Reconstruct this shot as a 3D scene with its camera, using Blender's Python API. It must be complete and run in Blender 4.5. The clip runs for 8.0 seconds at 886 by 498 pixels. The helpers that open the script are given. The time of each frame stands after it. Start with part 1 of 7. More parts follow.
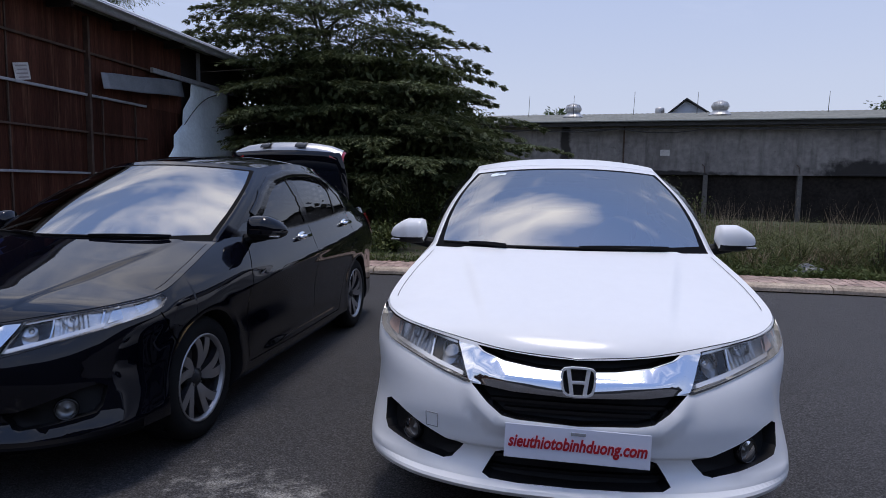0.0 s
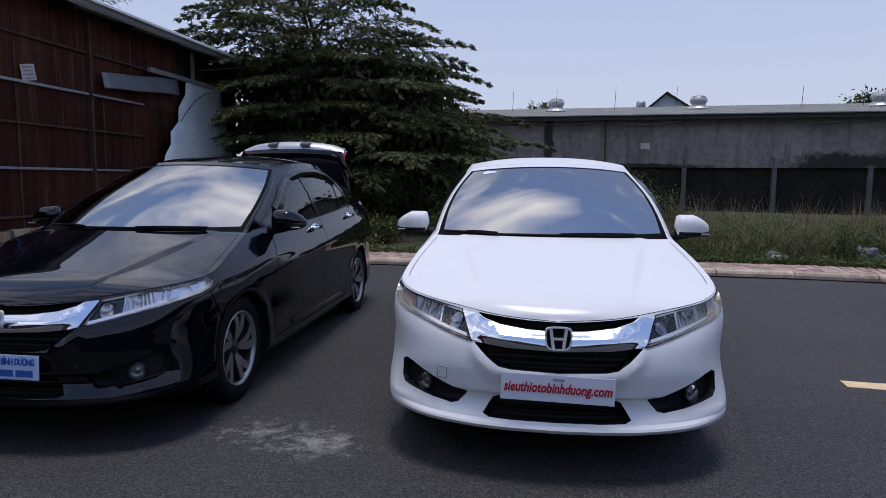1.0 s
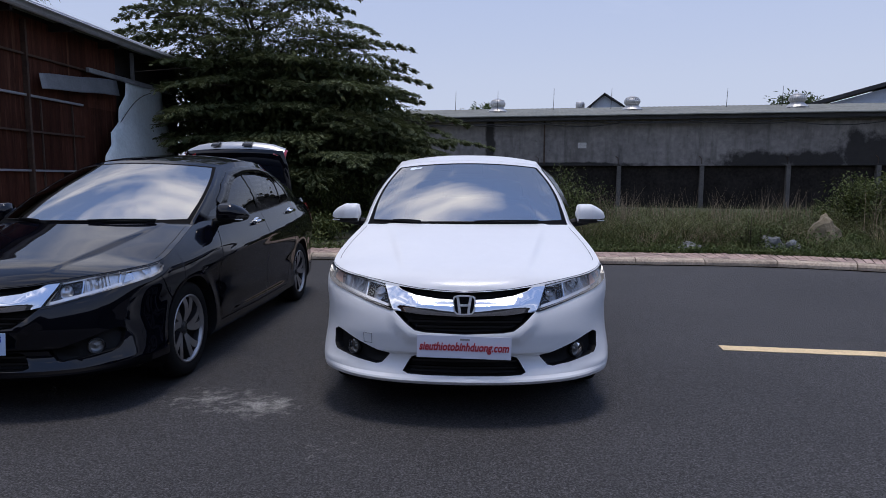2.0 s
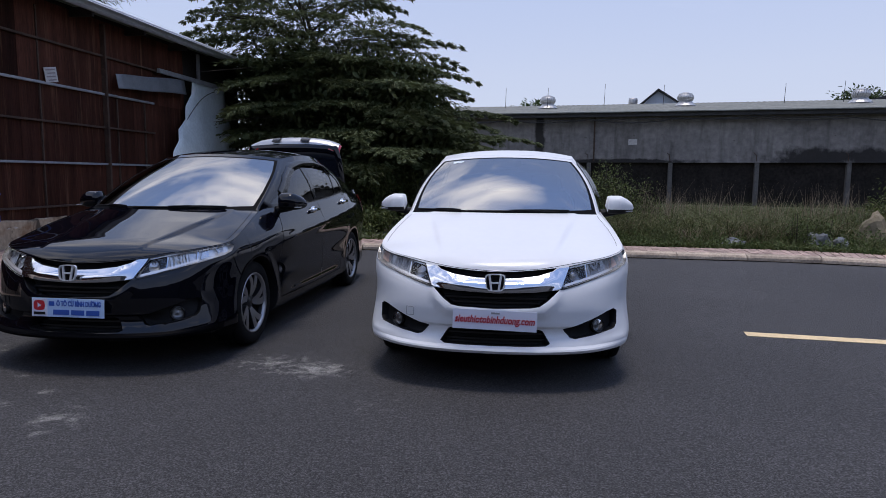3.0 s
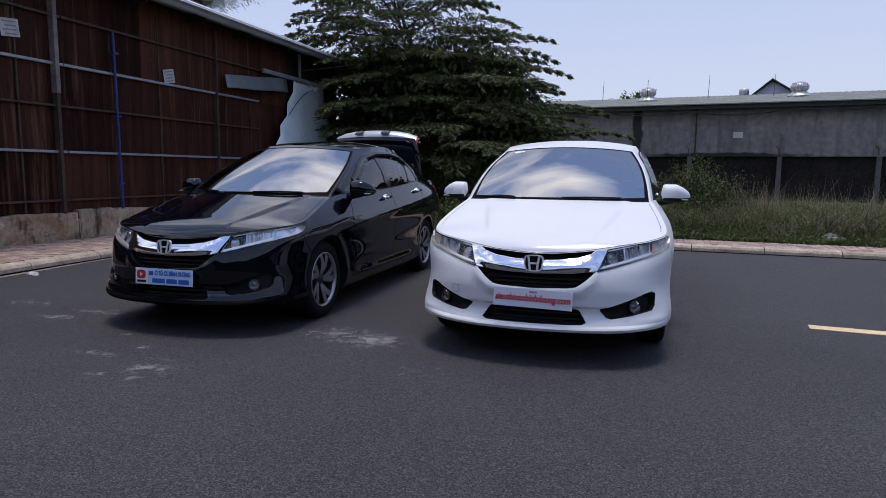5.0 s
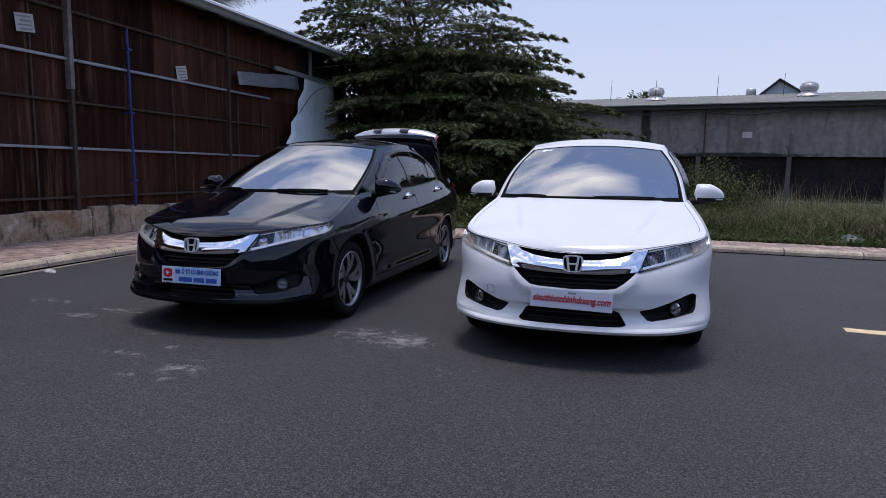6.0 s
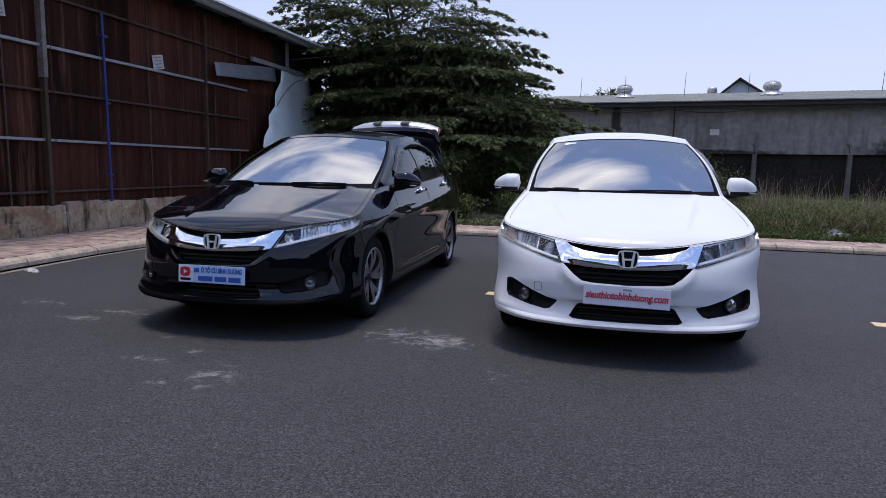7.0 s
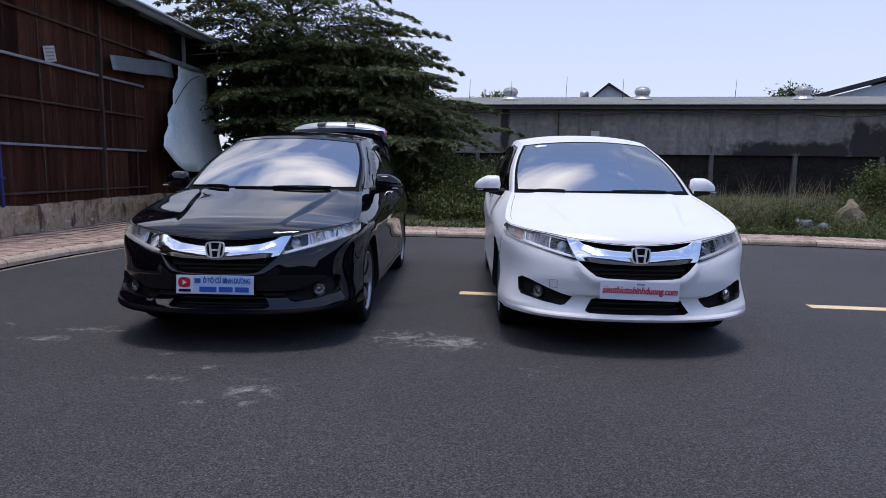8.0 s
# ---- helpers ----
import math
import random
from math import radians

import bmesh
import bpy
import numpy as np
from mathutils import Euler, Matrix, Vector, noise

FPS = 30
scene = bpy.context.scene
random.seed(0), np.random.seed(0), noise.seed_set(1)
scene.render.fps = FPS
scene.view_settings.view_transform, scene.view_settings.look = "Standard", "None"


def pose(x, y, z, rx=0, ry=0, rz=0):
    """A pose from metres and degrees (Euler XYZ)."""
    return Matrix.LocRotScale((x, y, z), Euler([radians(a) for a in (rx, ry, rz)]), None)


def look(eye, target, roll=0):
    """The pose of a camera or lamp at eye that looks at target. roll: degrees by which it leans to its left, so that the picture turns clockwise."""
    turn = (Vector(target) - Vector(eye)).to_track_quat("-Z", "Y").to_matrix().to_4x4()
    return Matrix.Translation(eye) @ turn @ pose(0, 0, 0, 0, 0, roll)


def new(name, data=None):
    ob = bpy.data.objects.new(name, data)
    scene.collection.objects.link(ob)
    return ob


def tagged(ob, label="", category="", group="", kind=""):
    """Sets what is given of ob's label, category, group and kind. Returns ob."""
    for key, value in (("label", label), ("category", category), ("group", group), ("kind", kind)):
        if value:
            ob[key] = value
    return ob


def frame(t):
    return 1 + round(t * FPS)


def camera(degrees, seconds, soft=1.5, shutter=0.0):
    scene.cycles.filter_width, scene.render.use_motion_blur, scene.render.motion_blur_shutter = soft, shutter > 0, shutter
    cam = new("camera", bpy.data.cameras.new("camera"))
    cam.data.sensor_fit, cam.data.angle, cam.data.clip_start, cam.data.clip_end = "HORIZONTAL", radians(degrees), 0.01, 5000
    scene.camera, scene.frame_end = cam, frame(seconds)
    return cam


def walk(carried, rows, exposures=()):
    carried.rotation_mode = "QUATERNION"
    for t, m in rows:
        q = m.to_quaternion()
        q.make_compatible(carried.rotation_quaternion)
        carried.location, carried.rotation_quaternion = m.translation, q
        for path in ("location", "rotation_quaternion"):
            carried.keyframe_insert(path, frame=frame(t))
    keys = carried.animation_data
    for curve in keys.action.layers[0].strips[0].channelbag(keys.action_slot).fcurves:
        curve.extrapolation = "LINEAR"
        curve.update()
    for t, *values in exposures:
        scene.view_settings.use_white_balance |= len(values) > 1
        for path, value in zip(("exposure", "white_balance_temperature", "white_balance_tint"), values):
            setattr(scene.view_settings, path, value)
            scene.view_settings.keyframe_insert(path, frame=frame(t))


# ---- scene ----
cam = camera(69.2, 8.0, 0.9)
PATH = [
    (0, (0.242, 0.071, 1.265), (-0.089, 2.034, 1.071), 0.8),
    (0.5, (0.219, -0.262, 1.321), (-0.098, 1.701, 1.113), 0.7),
    (1, (0.237, -0.497, 1.288), (-0.046, 1.472, 1.073), 0.5),
    (1.5, (0.354, -0.783, 1.295), (0.226, 1.202, 1.081), 0.3),
    (1.7, (0.392, -0.857, 1.278), (0.274, 1.128, 1.064), 0.1),
    (2.8, (0.53, -1.357, 1.232), (0.304, 0.618, 1.013), 0.3),
    (3, (0.555, -1.402, 1.223), (0.276, 0.565, 0.998), 0.4),
    (3.5, (0.741, -1.541, 1.204), (0.258, 0.387, 0.98), -0.1),
    (4, (0.941, -1.631, 1.188), (0.377, 0.274, 0.962), 0.2),
    (5.5, (0.922, -1.605, 1.169), (0.34, 0.293, 0.924), 0.6),
    (6, (0.716, -1.597, 1.164), (0.131, 0.299, 0.919), 0.8),
    (6.5, (0.454, -1.567, 1.135), (-0.122, 0.332, 0.885), 0.8),
    (7, (0.174, -1.542, 1.128), (-0.293, 0.386, 0.874), 1.0),
    (7.5, (-0.258, -1.616, 1.123), (-0.603, 0.339, 0.879), 1.1),
    (8, (-0.674, -1.706, 1.135), (-0.764, 0.276, 0.886), 0.8),
]
EXPOSURES = [(0, -0.12, 6680, 15), (1.5, -0.20, 6620, 15), (3.0, -0.06, 6640, 15.5), (5.5, -0.04, 6640, 16), (7, 0.14, 6600, 16.5), (8, 0.16, 6580, 16.5)]
walk(cam, [(t, look(eye, target, roll)) for t, eye, target, roll in PATH], EXPOSURES)

# ---- sky, sun and exposure ----
SUN_EL, SUN_AZ = radians(87.5), radians(10)     # azimuth from +y towards +x
world = bpy.data.worlds.new("sky")
scene.world = world
world.use_nodes = True


def link(nt, a, b):
    nt.links.new(a, b)


def node(nt, kind, **values):
    n = nt.nodes.new(kind)
    for key, v in values.items():
        if key in n.inputs:
            n.inputs[key].default_value = v
    return n


def make_sky():
    nt = world.node_tree
    nt.nodes.clear()
    out = nt.nodes.new("ShaderNodeOutputWorld")
    bg = nt.nodes.new("ShaderNodeBackground")
    bg.inputs["Strength"].default_value = 0.15
    sky = nt.nodes.new("ShaderNodeTexSky")
    sky.sky_type, sky.sun_disc = "NISHITA", False
    sky.sun_elevation, sky.sun_rotation = SUN_EL, SUN_AZ
    sky.air_density, sky.dust_density, sky.ozone_density = 1.3, 0.6, 1.5
    tc = nt.nodes.new("ShaderNodeTexCoord")
    sep = nt.nodes.new("ShaderNodeSeparateXYZ")
    link(nt, tc.outputs["Generated"], sep.inputs[0])
    # clouds drawn on a flat layer overhead: direction divided by its height
    lift = nt.nodes.new("ShaderNodeMath")
    lift.operation = "ADD"
    lift.inputs[1].default_value = 0.22
    link(nt, sep.outputs["Z"], lift.inputs[0])
    div = nt.nodes.new("ShaderNodeVectorMath")
    div.operation = "DIVIDE"
    comb = nt.nodes.new("ShaderNodeCombineXYZ")
    for k in ("X", "Y", "Z"):
        link(nt, lift.outputs[0], comb.inputs[k])
    link(nt, tc.outputs["Generated"], div.inputs[0])
    link(nt, comb.outputs[0], div.inputs[1])
    noise_a = node(nt, "ShaderNodeTexNoise", Scale=3.0, Detail=8.0, Roughness=0.52, Distortion=0.5)
    wide = nt.nodes.new("ShaderNodeVectorMath")
    wide.operation = "MULTIPLY"
    wide.inputs[1].default_value = (0.7, 1.0, 1.0)
    link(nt, div.outputs[0], wide.inputs[0])
    link(nt, wide.outputs[0], noise_a.inputs["Vector"])
    ramp = nt.nodes.new("ShaderNodeValToRGB")
    ramp.color_ramp.elements[0].position = 0.47
    ramp.color_ramp.elements[1].position = 0.78
    # two broad clouds high over the warehouse; the air beside them is clear
    total = noise_a.outputs["Fac"]
    for (cx, cy), (rx, ry), gain_c in (((-0.04, 0.41), (0.32, 0.25), 0.42), ((0.30, 0.46), (0.12, 0.09), 0.26)):
        off = nt.nodes.new("ShaderNodeVectorMath")
        off.operation = "SUBTRACT"
        off.inputs[1].default_value = (cx, cy, 0)
        link(nt, div.outputs[0], off.inputs[0])
        sc = nt.nodes.new("ShaderNodeVectorMath")
        sc.operation = "MULTIPLY"
        sc.inputs[1].default_value = (1 / rx, 1 / ry, 0)
        link(nt, off.outputs[0], sc.inputs[0])
        ln = nt.nodes.new("ShaderNodeVectorMath")
        ln.operation = "LENGTH"
        link(nt, sc.outputs[0], ln.inputs[0])
        bank = nt.nodes.new("ShaderNodeMapRange")
        bank.inputs["To Min"].default_value, bank.inputs["To Max"].default_value = gain_c, 0.0
        link(nt, ln.outputs["Value"], bank.inputs["Value"])
        both = nt.nodes.new("ShaderNodeMath")
        both.operation = "ADD"
        link(nt, total, both.inputs[0])
        link(nt, bank.outputs[0], both.inputs[1])
        total = both.outputs[0]
    sep_d = nt.nodes.new("ShaderNodeSeparateXYZ")
    link(nt, div.outputs[0], sep_d.inputs[0])
    clear = nt.nodes.new("ShaderNodeMapRange")
    clear.inputs["From Min"].default_value, clear.inputs["From Max"].default_value = -0.32, -0.08
    clear.inputs["To Min"].default_value, clear.inputs["To Max"].default_value = -0.05, 0.09
    link(nt, sep_d.outputs["X"], clear.inputs["Value"])
    less = nt.nodes.new("ShaderNodeMath")
    less.operation = "SUBTRACT"
    link(nt, total, less.inputs[0])
    link(nt, clear.outputs[0], less.inputs[1])
    link(nt, less.outputs[0], ramp.inputs[0])
    # thin haze all round, thicker towards the horizon
    haze = nt.nodes.new("ShaderNodeMapRange")
    haze.inputs["From Min"].default_value, haze.inputs["From Max"].default_value = 0.0, 0.55
    haze.inputs["To Min"].default_value, haze.inputs["To Max"].default_value = 0.85, 0.7
    link(nt, sep.outputs["Z"], haze.inputs["Value"])
    mix_h = nt.nodes.new("ShaderNodeMix")
    mix_h.data_type = "RGBA"
    tone = nt.nodes.new("ShaderNodeMix")
    tone.data_type = "RGBA"
    tone.inputs[6].default_value, tone.inputs[7].default_value = (3.9, 4.5, 6.0, 1), (1.7, 2.9, 6.1, 1)
    height = nt.nodes.new("ShaderNodeMapRange")
    height.inputs["From Min"].default_value, height.inputs["From Max"].default_value = 0.15, 0.85
    link(nt, sep.outputs["Z"], height.inputs["Value"])
    link(nt, height.outputs[0], tone.inputs[0])
    link(nt, tone.outputs[2], mix_h.inputs[7])
    link(nt, haze.outputs[0], mix_h.inputs[0])
    link(nt, sky.outputs[0], mix_h.inputs[6])
    mix_c = nt.nodes.new("ShaderNodeMix")
    mix_c.data_type = "RGBA"
    mix_c.inputs[7].default_value = (11.5, 11.6, 11.7, 1)
    gain = nt.nodes.new("ShaderNodeMath")
    gain.operation = "MULTIPLY"
    # clouds stand well above the horizon haze
    up = nt.nodes.new("ShaderNodeMapRange")
    up.inputs["From Min"].default_value, up.inputs["From Max"].default_value = 0.22, 0.55
    link(nt, sep.outputs["Z"], up.inputs["Value"])
    link(nt, ramp.outputs[0], gain.inputs[0])
    link(nt, up.outputs[0], gain.inputs[1])
    link(nt, gain.outputs[0], mix_c.inputs[0])
    link(nt, mix_h.outputs[2], mix_c.inputs[6])
    link(nt, mix_c.outputs[2], bg.inputs["Color"])
    link(nt, bg.outputs[0], out.inputs[0])


make_sky()
sun = new("sun", bpy.data.lights.new("sun", "SUN"))
sun.data.energy, sun.data.angle, sun.data.color = 2.05, radians(17), (1.0, 0.96, 0.9)
way_to_sun = Vector((math.sin(SUN_AZ) * math.cos(SUN_EL), math.cos(SUN_AZ) * math.cos(SUN_EL), math.sin(SUN_EL)))
sun.matrix_world = look(way_to_sun * 60, (0, 0, 0))

# ---- materials ----
MATS = {}


def mat(name, color, rough=0.6, metal=0.0, coat=0.0, vary=0.0, scale=3.0, bump=0.0, bump_scale=60.0, spec=0.5, coat_rough=0.03, stretch=(1, 1, 1), tint=None, piece=0.0):
    """A surface with its colour broken up by two scales of noise, and fine relief."""
    if name in MATS:
        return MATS[name]
    m = bpy.data.materials.new(name)
    m.use_nodes = True
    nt = m.node_tree
    p = nt.nodes["Principled BSDF"]
    p.inputs["Base Color"].default_value = (*color, 1)
    p.inputs["Roughness"].default_value = rough
    p.inputs["Metallic"].default_value = metal
    p.inputs["Coat Weight"].default_value = coat
    p.inputs["Coat Roughness"].default_value = coat_rough
    p.inputs["Specular IOR Level"].default_value = spec
    tc = nt.nodes.new("ShaderNodeTexCoord")
    mp = nt.nodes.new("ShaderNodeMapping")
    mp.inputs["Scale"].default_value = stretch
    link(nt, tc.outputs["Object"], mp.inputs[0])
    if vary:
        a = node(nt, "ShaderNodeTexNoise", Scale=scale, Detail=6.0, Roughness=0.6)
        b = node(nt, "ShaderNodeTexNoise", Scale=scale * 9, Detail=3.0, Roughness=0.6)
        add = nt.nodes.new("ShaderNodeMath")
        add.operation = "ADD"
        mr = nt.nodes.new("ShaderNodeMapRange")
        mr.inputs["From Min"].default_value, mr.inputs["From Max"].default_value = 0.7, 1.3
        mr.inputs["To Min"].default_value, mr.inputs["To Max"].default_value = 0.0, 1.0
        for n in (a, b):
            link(nt, mp.outputs[0], n.inputs["Vector"])
        link(nt, a.outputs["Fac"], add.inputs[0])
        link(nt, b.outputs["Fac"], add.inputs[1])
        link(nt, add.outputs[0], mr.inputs["Value"])
        mix = nt.nodes.new("ShaderNodeMix")
        mix.data_type = "RGBA"
        c2 = tint if tint else tuple(min(1, c * (1 + vary)) for c in color)
        c1 = color if tint else tuple(c * (1 - vary) for c in color)
        mix.inputs[6].default_value, mix.inputs[7].default_value = (*c1, 1), (*c2, 1)
        link(nt, mr.outputs[0], mix.inputs[0])
        last = mix.outputs[2]
        if piece:
            info = nt.nodes.new("ShaderNodeObjectInfo")
            geo = nt.nodes.new("ShaderNodeNewGeometry")
            s1 = nt.nodes.new("ShaderNodeMath")
            s1.operation = "ADD"
            link(nt, info.outputs["Random"], s1.inputs[0])
            link(nt, geo.outputs["Random Per Island"], s1.inputs[1])
            fr = nt.nodes.new("ShaderNodeMath")
            fr.operation = "FRACT"
            link(nt, s1.outputs[0], fr.inputs[0])
            hsv = nt.nodes.new("ShaderNodeHueSaturation")
            r2 = nt.nodes.new("ShaderNodeMapRange")
            r2.inputs["To Min"].default_value, r2.inputs["To Max"].default_value = 1 - piece, 1 + piece
            link(nt, fr.outputs[0], r2.inputs["Value"])
            link(nt, r2.outputs[0], hsv.inputs["Value"])
            link(nt, last, hsv.inputs["Color"])
            last = hsv.outputs[0]
        link(nt, last, p.inputs["Base Color"])
    if bump:
        nb = node(nt, "ShaderNodeTexNoise", Scale=bump_scale, Detail=4.0, Roughness=0.6)
        link(nt, mp.outputs[0], nb.inputs["Vector"])
        bp = nt.nodes.new("ShaderNodeBump")
        bp.inputs["Strength"].default_value = bump
        bp.inputs["Distance"].default_value = 0.01
        link(nt, nb.outputs["Fac"], bp.inputs["Height"])
        link(nt, bp.outputs[0], p.inputs["Normal"])
    MATS[name] = m
    return m


def glass(name, tint, ior, rough=0.0):
    """A thin pane: tinted clear shader under a Fresnel gloss."""
    m = bpy.data.materials.new(name)
    m.use_nodes = True
    nt = m.node_tree
    nt.nodes.clear()
    out = nt.nodes.new("ShaderNodeOutputMaterial")
    tr = node(nt, "ShaderNodeBsdfTransparent", Color=(*tint, 1))
    gl = node(nt, "ShaderNodeBsdfGlossy", Roughness=rough)
    fr = node(nt, "ShaderNodeFresnel", IOR=ior)
    mx = nt.nodes.new("ShaderNodeMixShader")
    link(nt, fr.outputs[0], mx.inputs[0])
    link(nt, tr.outputs[0], mx.inputs[1])
    link(nt, gl.outputs[0], mx.inputs[2])
    link(nt, mx.outputs[0], out.inputs[0])
    MATS[name] = m
    return m


paint_white = mat("paint_white", (0.77, 0.78, 0.79), 0.45, coat=0.35, vary=0.015, scale=2, spec=0.15, coat_rough=0.12)
paint_black = mat("paint_black", (0.0018, 0.0021, 0.0048), 0.4, coat=1.0, vary=0.1, scale=4, coat_rough=0.02, spec=0.0)
chrome = mat("chrome", (0.76, 0.78, 0.82), 0.1, metal=1.0)
badge_metal = mat("badge_metal", (0.82, 0.83, 0.85), 0.3, metal=0.45)
black_plastic = mat("black_plastic", (0.010, 0.010, 0.011), 0.55, spec=0.22, vary=0.2, scale=20, bump=0.08, bump_scale=300)
lip_black = mat("lip_black", (0.003, 0.003, 0.004), 0.6, spec=0.04, vary=0.2, scale=12)
black_gloss = mat("black_gloss", (0.008, 0.008, 0.009), 0.15)
rubber = mat("rubber", (0.0075, 0.0075, 0.0078), 0.85, spec=0.2, vary=0.25, scale=15, bump=0.1, bump_scale=120)
alloy = mat("alloy", (0.38, 0.38, 0.39), 0.35, metal=0.8)
alloy_dark = mat("alloy_dark", (0.03, 0.03, 0.033), 0.4, metal=0.3)
disc_metal = mat("disc_metal", (0.25, 0.25, 0.25), 0.4, metal=1.0)
lamp_shell = mat("lamp_shell", (0.50, 0.51, 0.53), 0.25, metal=0.45, vary=0.35, scale=26, stretch=(3, 1, 0.3))
lamp_shell_bright = mat("lamp_shell_bright", (0.86, 0.87, 0.90), 0.14, metal=0.65, vary=0.3, scale=26, stretch=(3, 1, 0.3))
reflector = mat("reflector", (0.88, 0.88, 0.9), 0.22, metal=0.55)
amber = mat("amber", (0.58, 0.43, 0.38), 0.25)
bowl = mat("bowl", (0.75, 0.76, 0.78), 0.15, metal=0.9)
red_lamp = mat("red_lamp", (0.35, 0.012, 0.015), 0.12, coat=1.0)
seat_cloth = mat("seat_cloth", (0.03, 0.03, 0.032), 0.85, vary=0.2, scale=20)
dash_plastic = mat("dash_plastic", (0.03, 0.03, 0.032), 0.6)
windscreen_glass = glass("windscreen_glass", (0.16, 0.19, 0.22), 7.5)
window_glass = glass("window_glass", (0.05, 0.055, 0.07), 2.0)
lens_glass = glass("lens_glass", (0.93, 0.94, 0.95), 1.45)
plate_white = mat("plate_white", (0.72, 0.74, 0.83), 0.35)
plate_blue = mat("plate_blue", (0.50, 0.66, 0.88), 0.35)
text_red = mat("text_red", (0.45, 0.01, 0.02), 0.4)
text_blue = mat("text_blue", (0.03, 0.10, 0.42), 0.4)
icon_red = mat("icon_red", (0.55, 0.02, 0.03), 0.4)
sticker_white = mat("sticker_white", (0.75, 0.85, 0.9), 0.5)

# ---- mesh helpers ----


def mesh_ob(name, verts, faces, material, parent=None, label="", smooth=False, normals=None):
    me = bpy.data.meshes.new(name)
    me.from_pydata([tuple(v) for v in verts], [], [tuple(f) for f in faces])
    me.materials.append(material)
    if smooth:
        me.polygons.foreach_set("use_smooth", [True] * len(me.polygons))
    if normals is not None:
        me.normals_split_custom_set_from_vertices([tuple(n) for n in normals])
    me.update()
    ob = new(name, me)
    if parent is not None:
        ob.parent = parent
    if label:
        ob["label"] = label
    return ob


def part(name, bm, material, parent, label="", smooth=False):
    """Links a bmesh as one mesh object under a thing or a part."""
    me = bpy.data.meshes.new(name)
    bm.to_mesh(me)
    bm.free()
    me.materials.append(material)
    if smooth:
        me.polygons.foreach_set("use_smooth", [True] * len(me.polygons))
    ob = new(name, me)
    if parent is not None:
        ob.parent = parent
    if label:
        ob["label"] = label
    return ob


def box(bm, lo, hi, m=None, bevel=0.0):
    """A box between two corners, its edges rounded by bevel."""
    c = [(a + b) / 2 for a, b in zip(lo, hi)]
    d = [abs(b - a) for a, b in zip(lo, hi)]
    g = bmesh.ops.create_cube(bm, size=1.0, matrix=Matrix.LocRotScale(c, None, d))
    if bevel:
        edges = list({e for v in g["verts"] for e in v.link_edges})
        g = bmesh.ops.bevel(bm, geom=edges, offset=bevel, segments=2, affect="EDGES", profile=0.6)
    if m is not None:
        bmesh.ops.transform(bm, matrix=m, verts=g["verts"])
    return bm


def boxed(name, lo, hi, material, parent, label="", bevel=0.0, m=None):
    return part(name, box(bmesh.new(), lo, hi, m, bevel), material, parent, label)


def rod(bm, a, b, r0, r1=None, n=10):
    """A tapered round bar from a to b."""
    a, b = Vector(a), Vector(b)
    r1 = r0 if r1 is None else r1
    d = b - a
    q = d.to_track_quat("Z", "Y").to_matrix().to_4x4()
    bmesh.ops.create_cone(bm, cap_ends=True, segments=n, radius1=r0, radius2=r1, depth=d.length, matrix=Matrix.Translation((a + b) / 2) @ q)
    return bm


def lathe(profile, n=48, axis="x"):
    """Turns (radius, along) pairs round an axis. Returns verts and faces."""
    verts, faces = [], []
    k = len(profile)
    for i in range(n):
        a = 2 * math.pi * i / n
        for r, h in profile:
            c, s = r * math.cos(a), r * math.sin(a)
            verts.append((h, c, s) if axis == "x" else (c, s, h))
    for i in range(n):
        j = (i + 1) % n
        for t in range(k - 1):
            faces.append((i * k + t, i * k + t + 1, j * k + t + 1, j * k + t))
    return verts, faces


def empty(name, m, label, category, group=""):
    ob = new(name)
    ob.matrix_world = m
    ob.empty_display_size = 0.2
    return tagged(ob, label, category, group)


def spline(points, n=12):
    """Catmull-Rom through the points, n steps a span."""
    p = np.array([points[0], *points, points[-1]], float)
    p[0], p[-1] = 2 * p[1] - p[2], 2 * p[-2] - p[-3]
    out = []
    for i in range(1, len(p) - 2):
        for t in np.arange(n) / n:
            out.append(0.5 * (2 * p[i] + (p[i + 1] - p[i - 1]) * t + (2 * p[i - 1] - 5 * p[i] + 4 * p[i + 1] - p[i + 2]) * t ** 2 + (3 * p[i] - p[i - 1] - 3 * p[i + 1] + p[i + 2]) * t ** 3))
    out.append(p[-2])
    return np.array(out)


def dense(poly, step=0.012, closed=True):
    """Steps along a polygon, so that it bends with the surface under it."""
    out = []
    n = len(poly)
    for i in range(n if closed else n - 1):
        a, b = np.array(poly[i], float), np.array(poly[(i + 1) % n], float)
        k = max(1, int(np.linalg.norm(b - a) / step))
        out += [tuple(a + (b - a) * j / k) for j in range(k)]
    if not closed:
        out.append(tuple(poly[-1]))
    return out


def rounded(poly, r=0.3, turns=2):
    """Corner cutting."""
    for _ in range(turns):
        out = []
        n = len(poly)
        for i in range(n):
            a, b = np.array(poly[i], float), np.array(poly[(i + 1) % n], float)
            out += [tuple(a + (b - a) * r), tuple(b - (b - a) * r)]
        poly = out
        r = 0.25
    return poly


def inside(poly, pts):
    q = np.array(poly, float)
    x, y = pts[:, 0], pts[:, 1]
    hit = np.zeros(len(pts), bool)
    j = len(q) - 1
    for i in range(len(q)):
        xi, yi, xj, yj = *q[i], *q[j]
        if yi != yj:
            hit ^= ((yi > y) != (yj > y)) & (x < (xj - xi) * (y - yi) / (yj - yi) + xi)
        j = i
    return hit


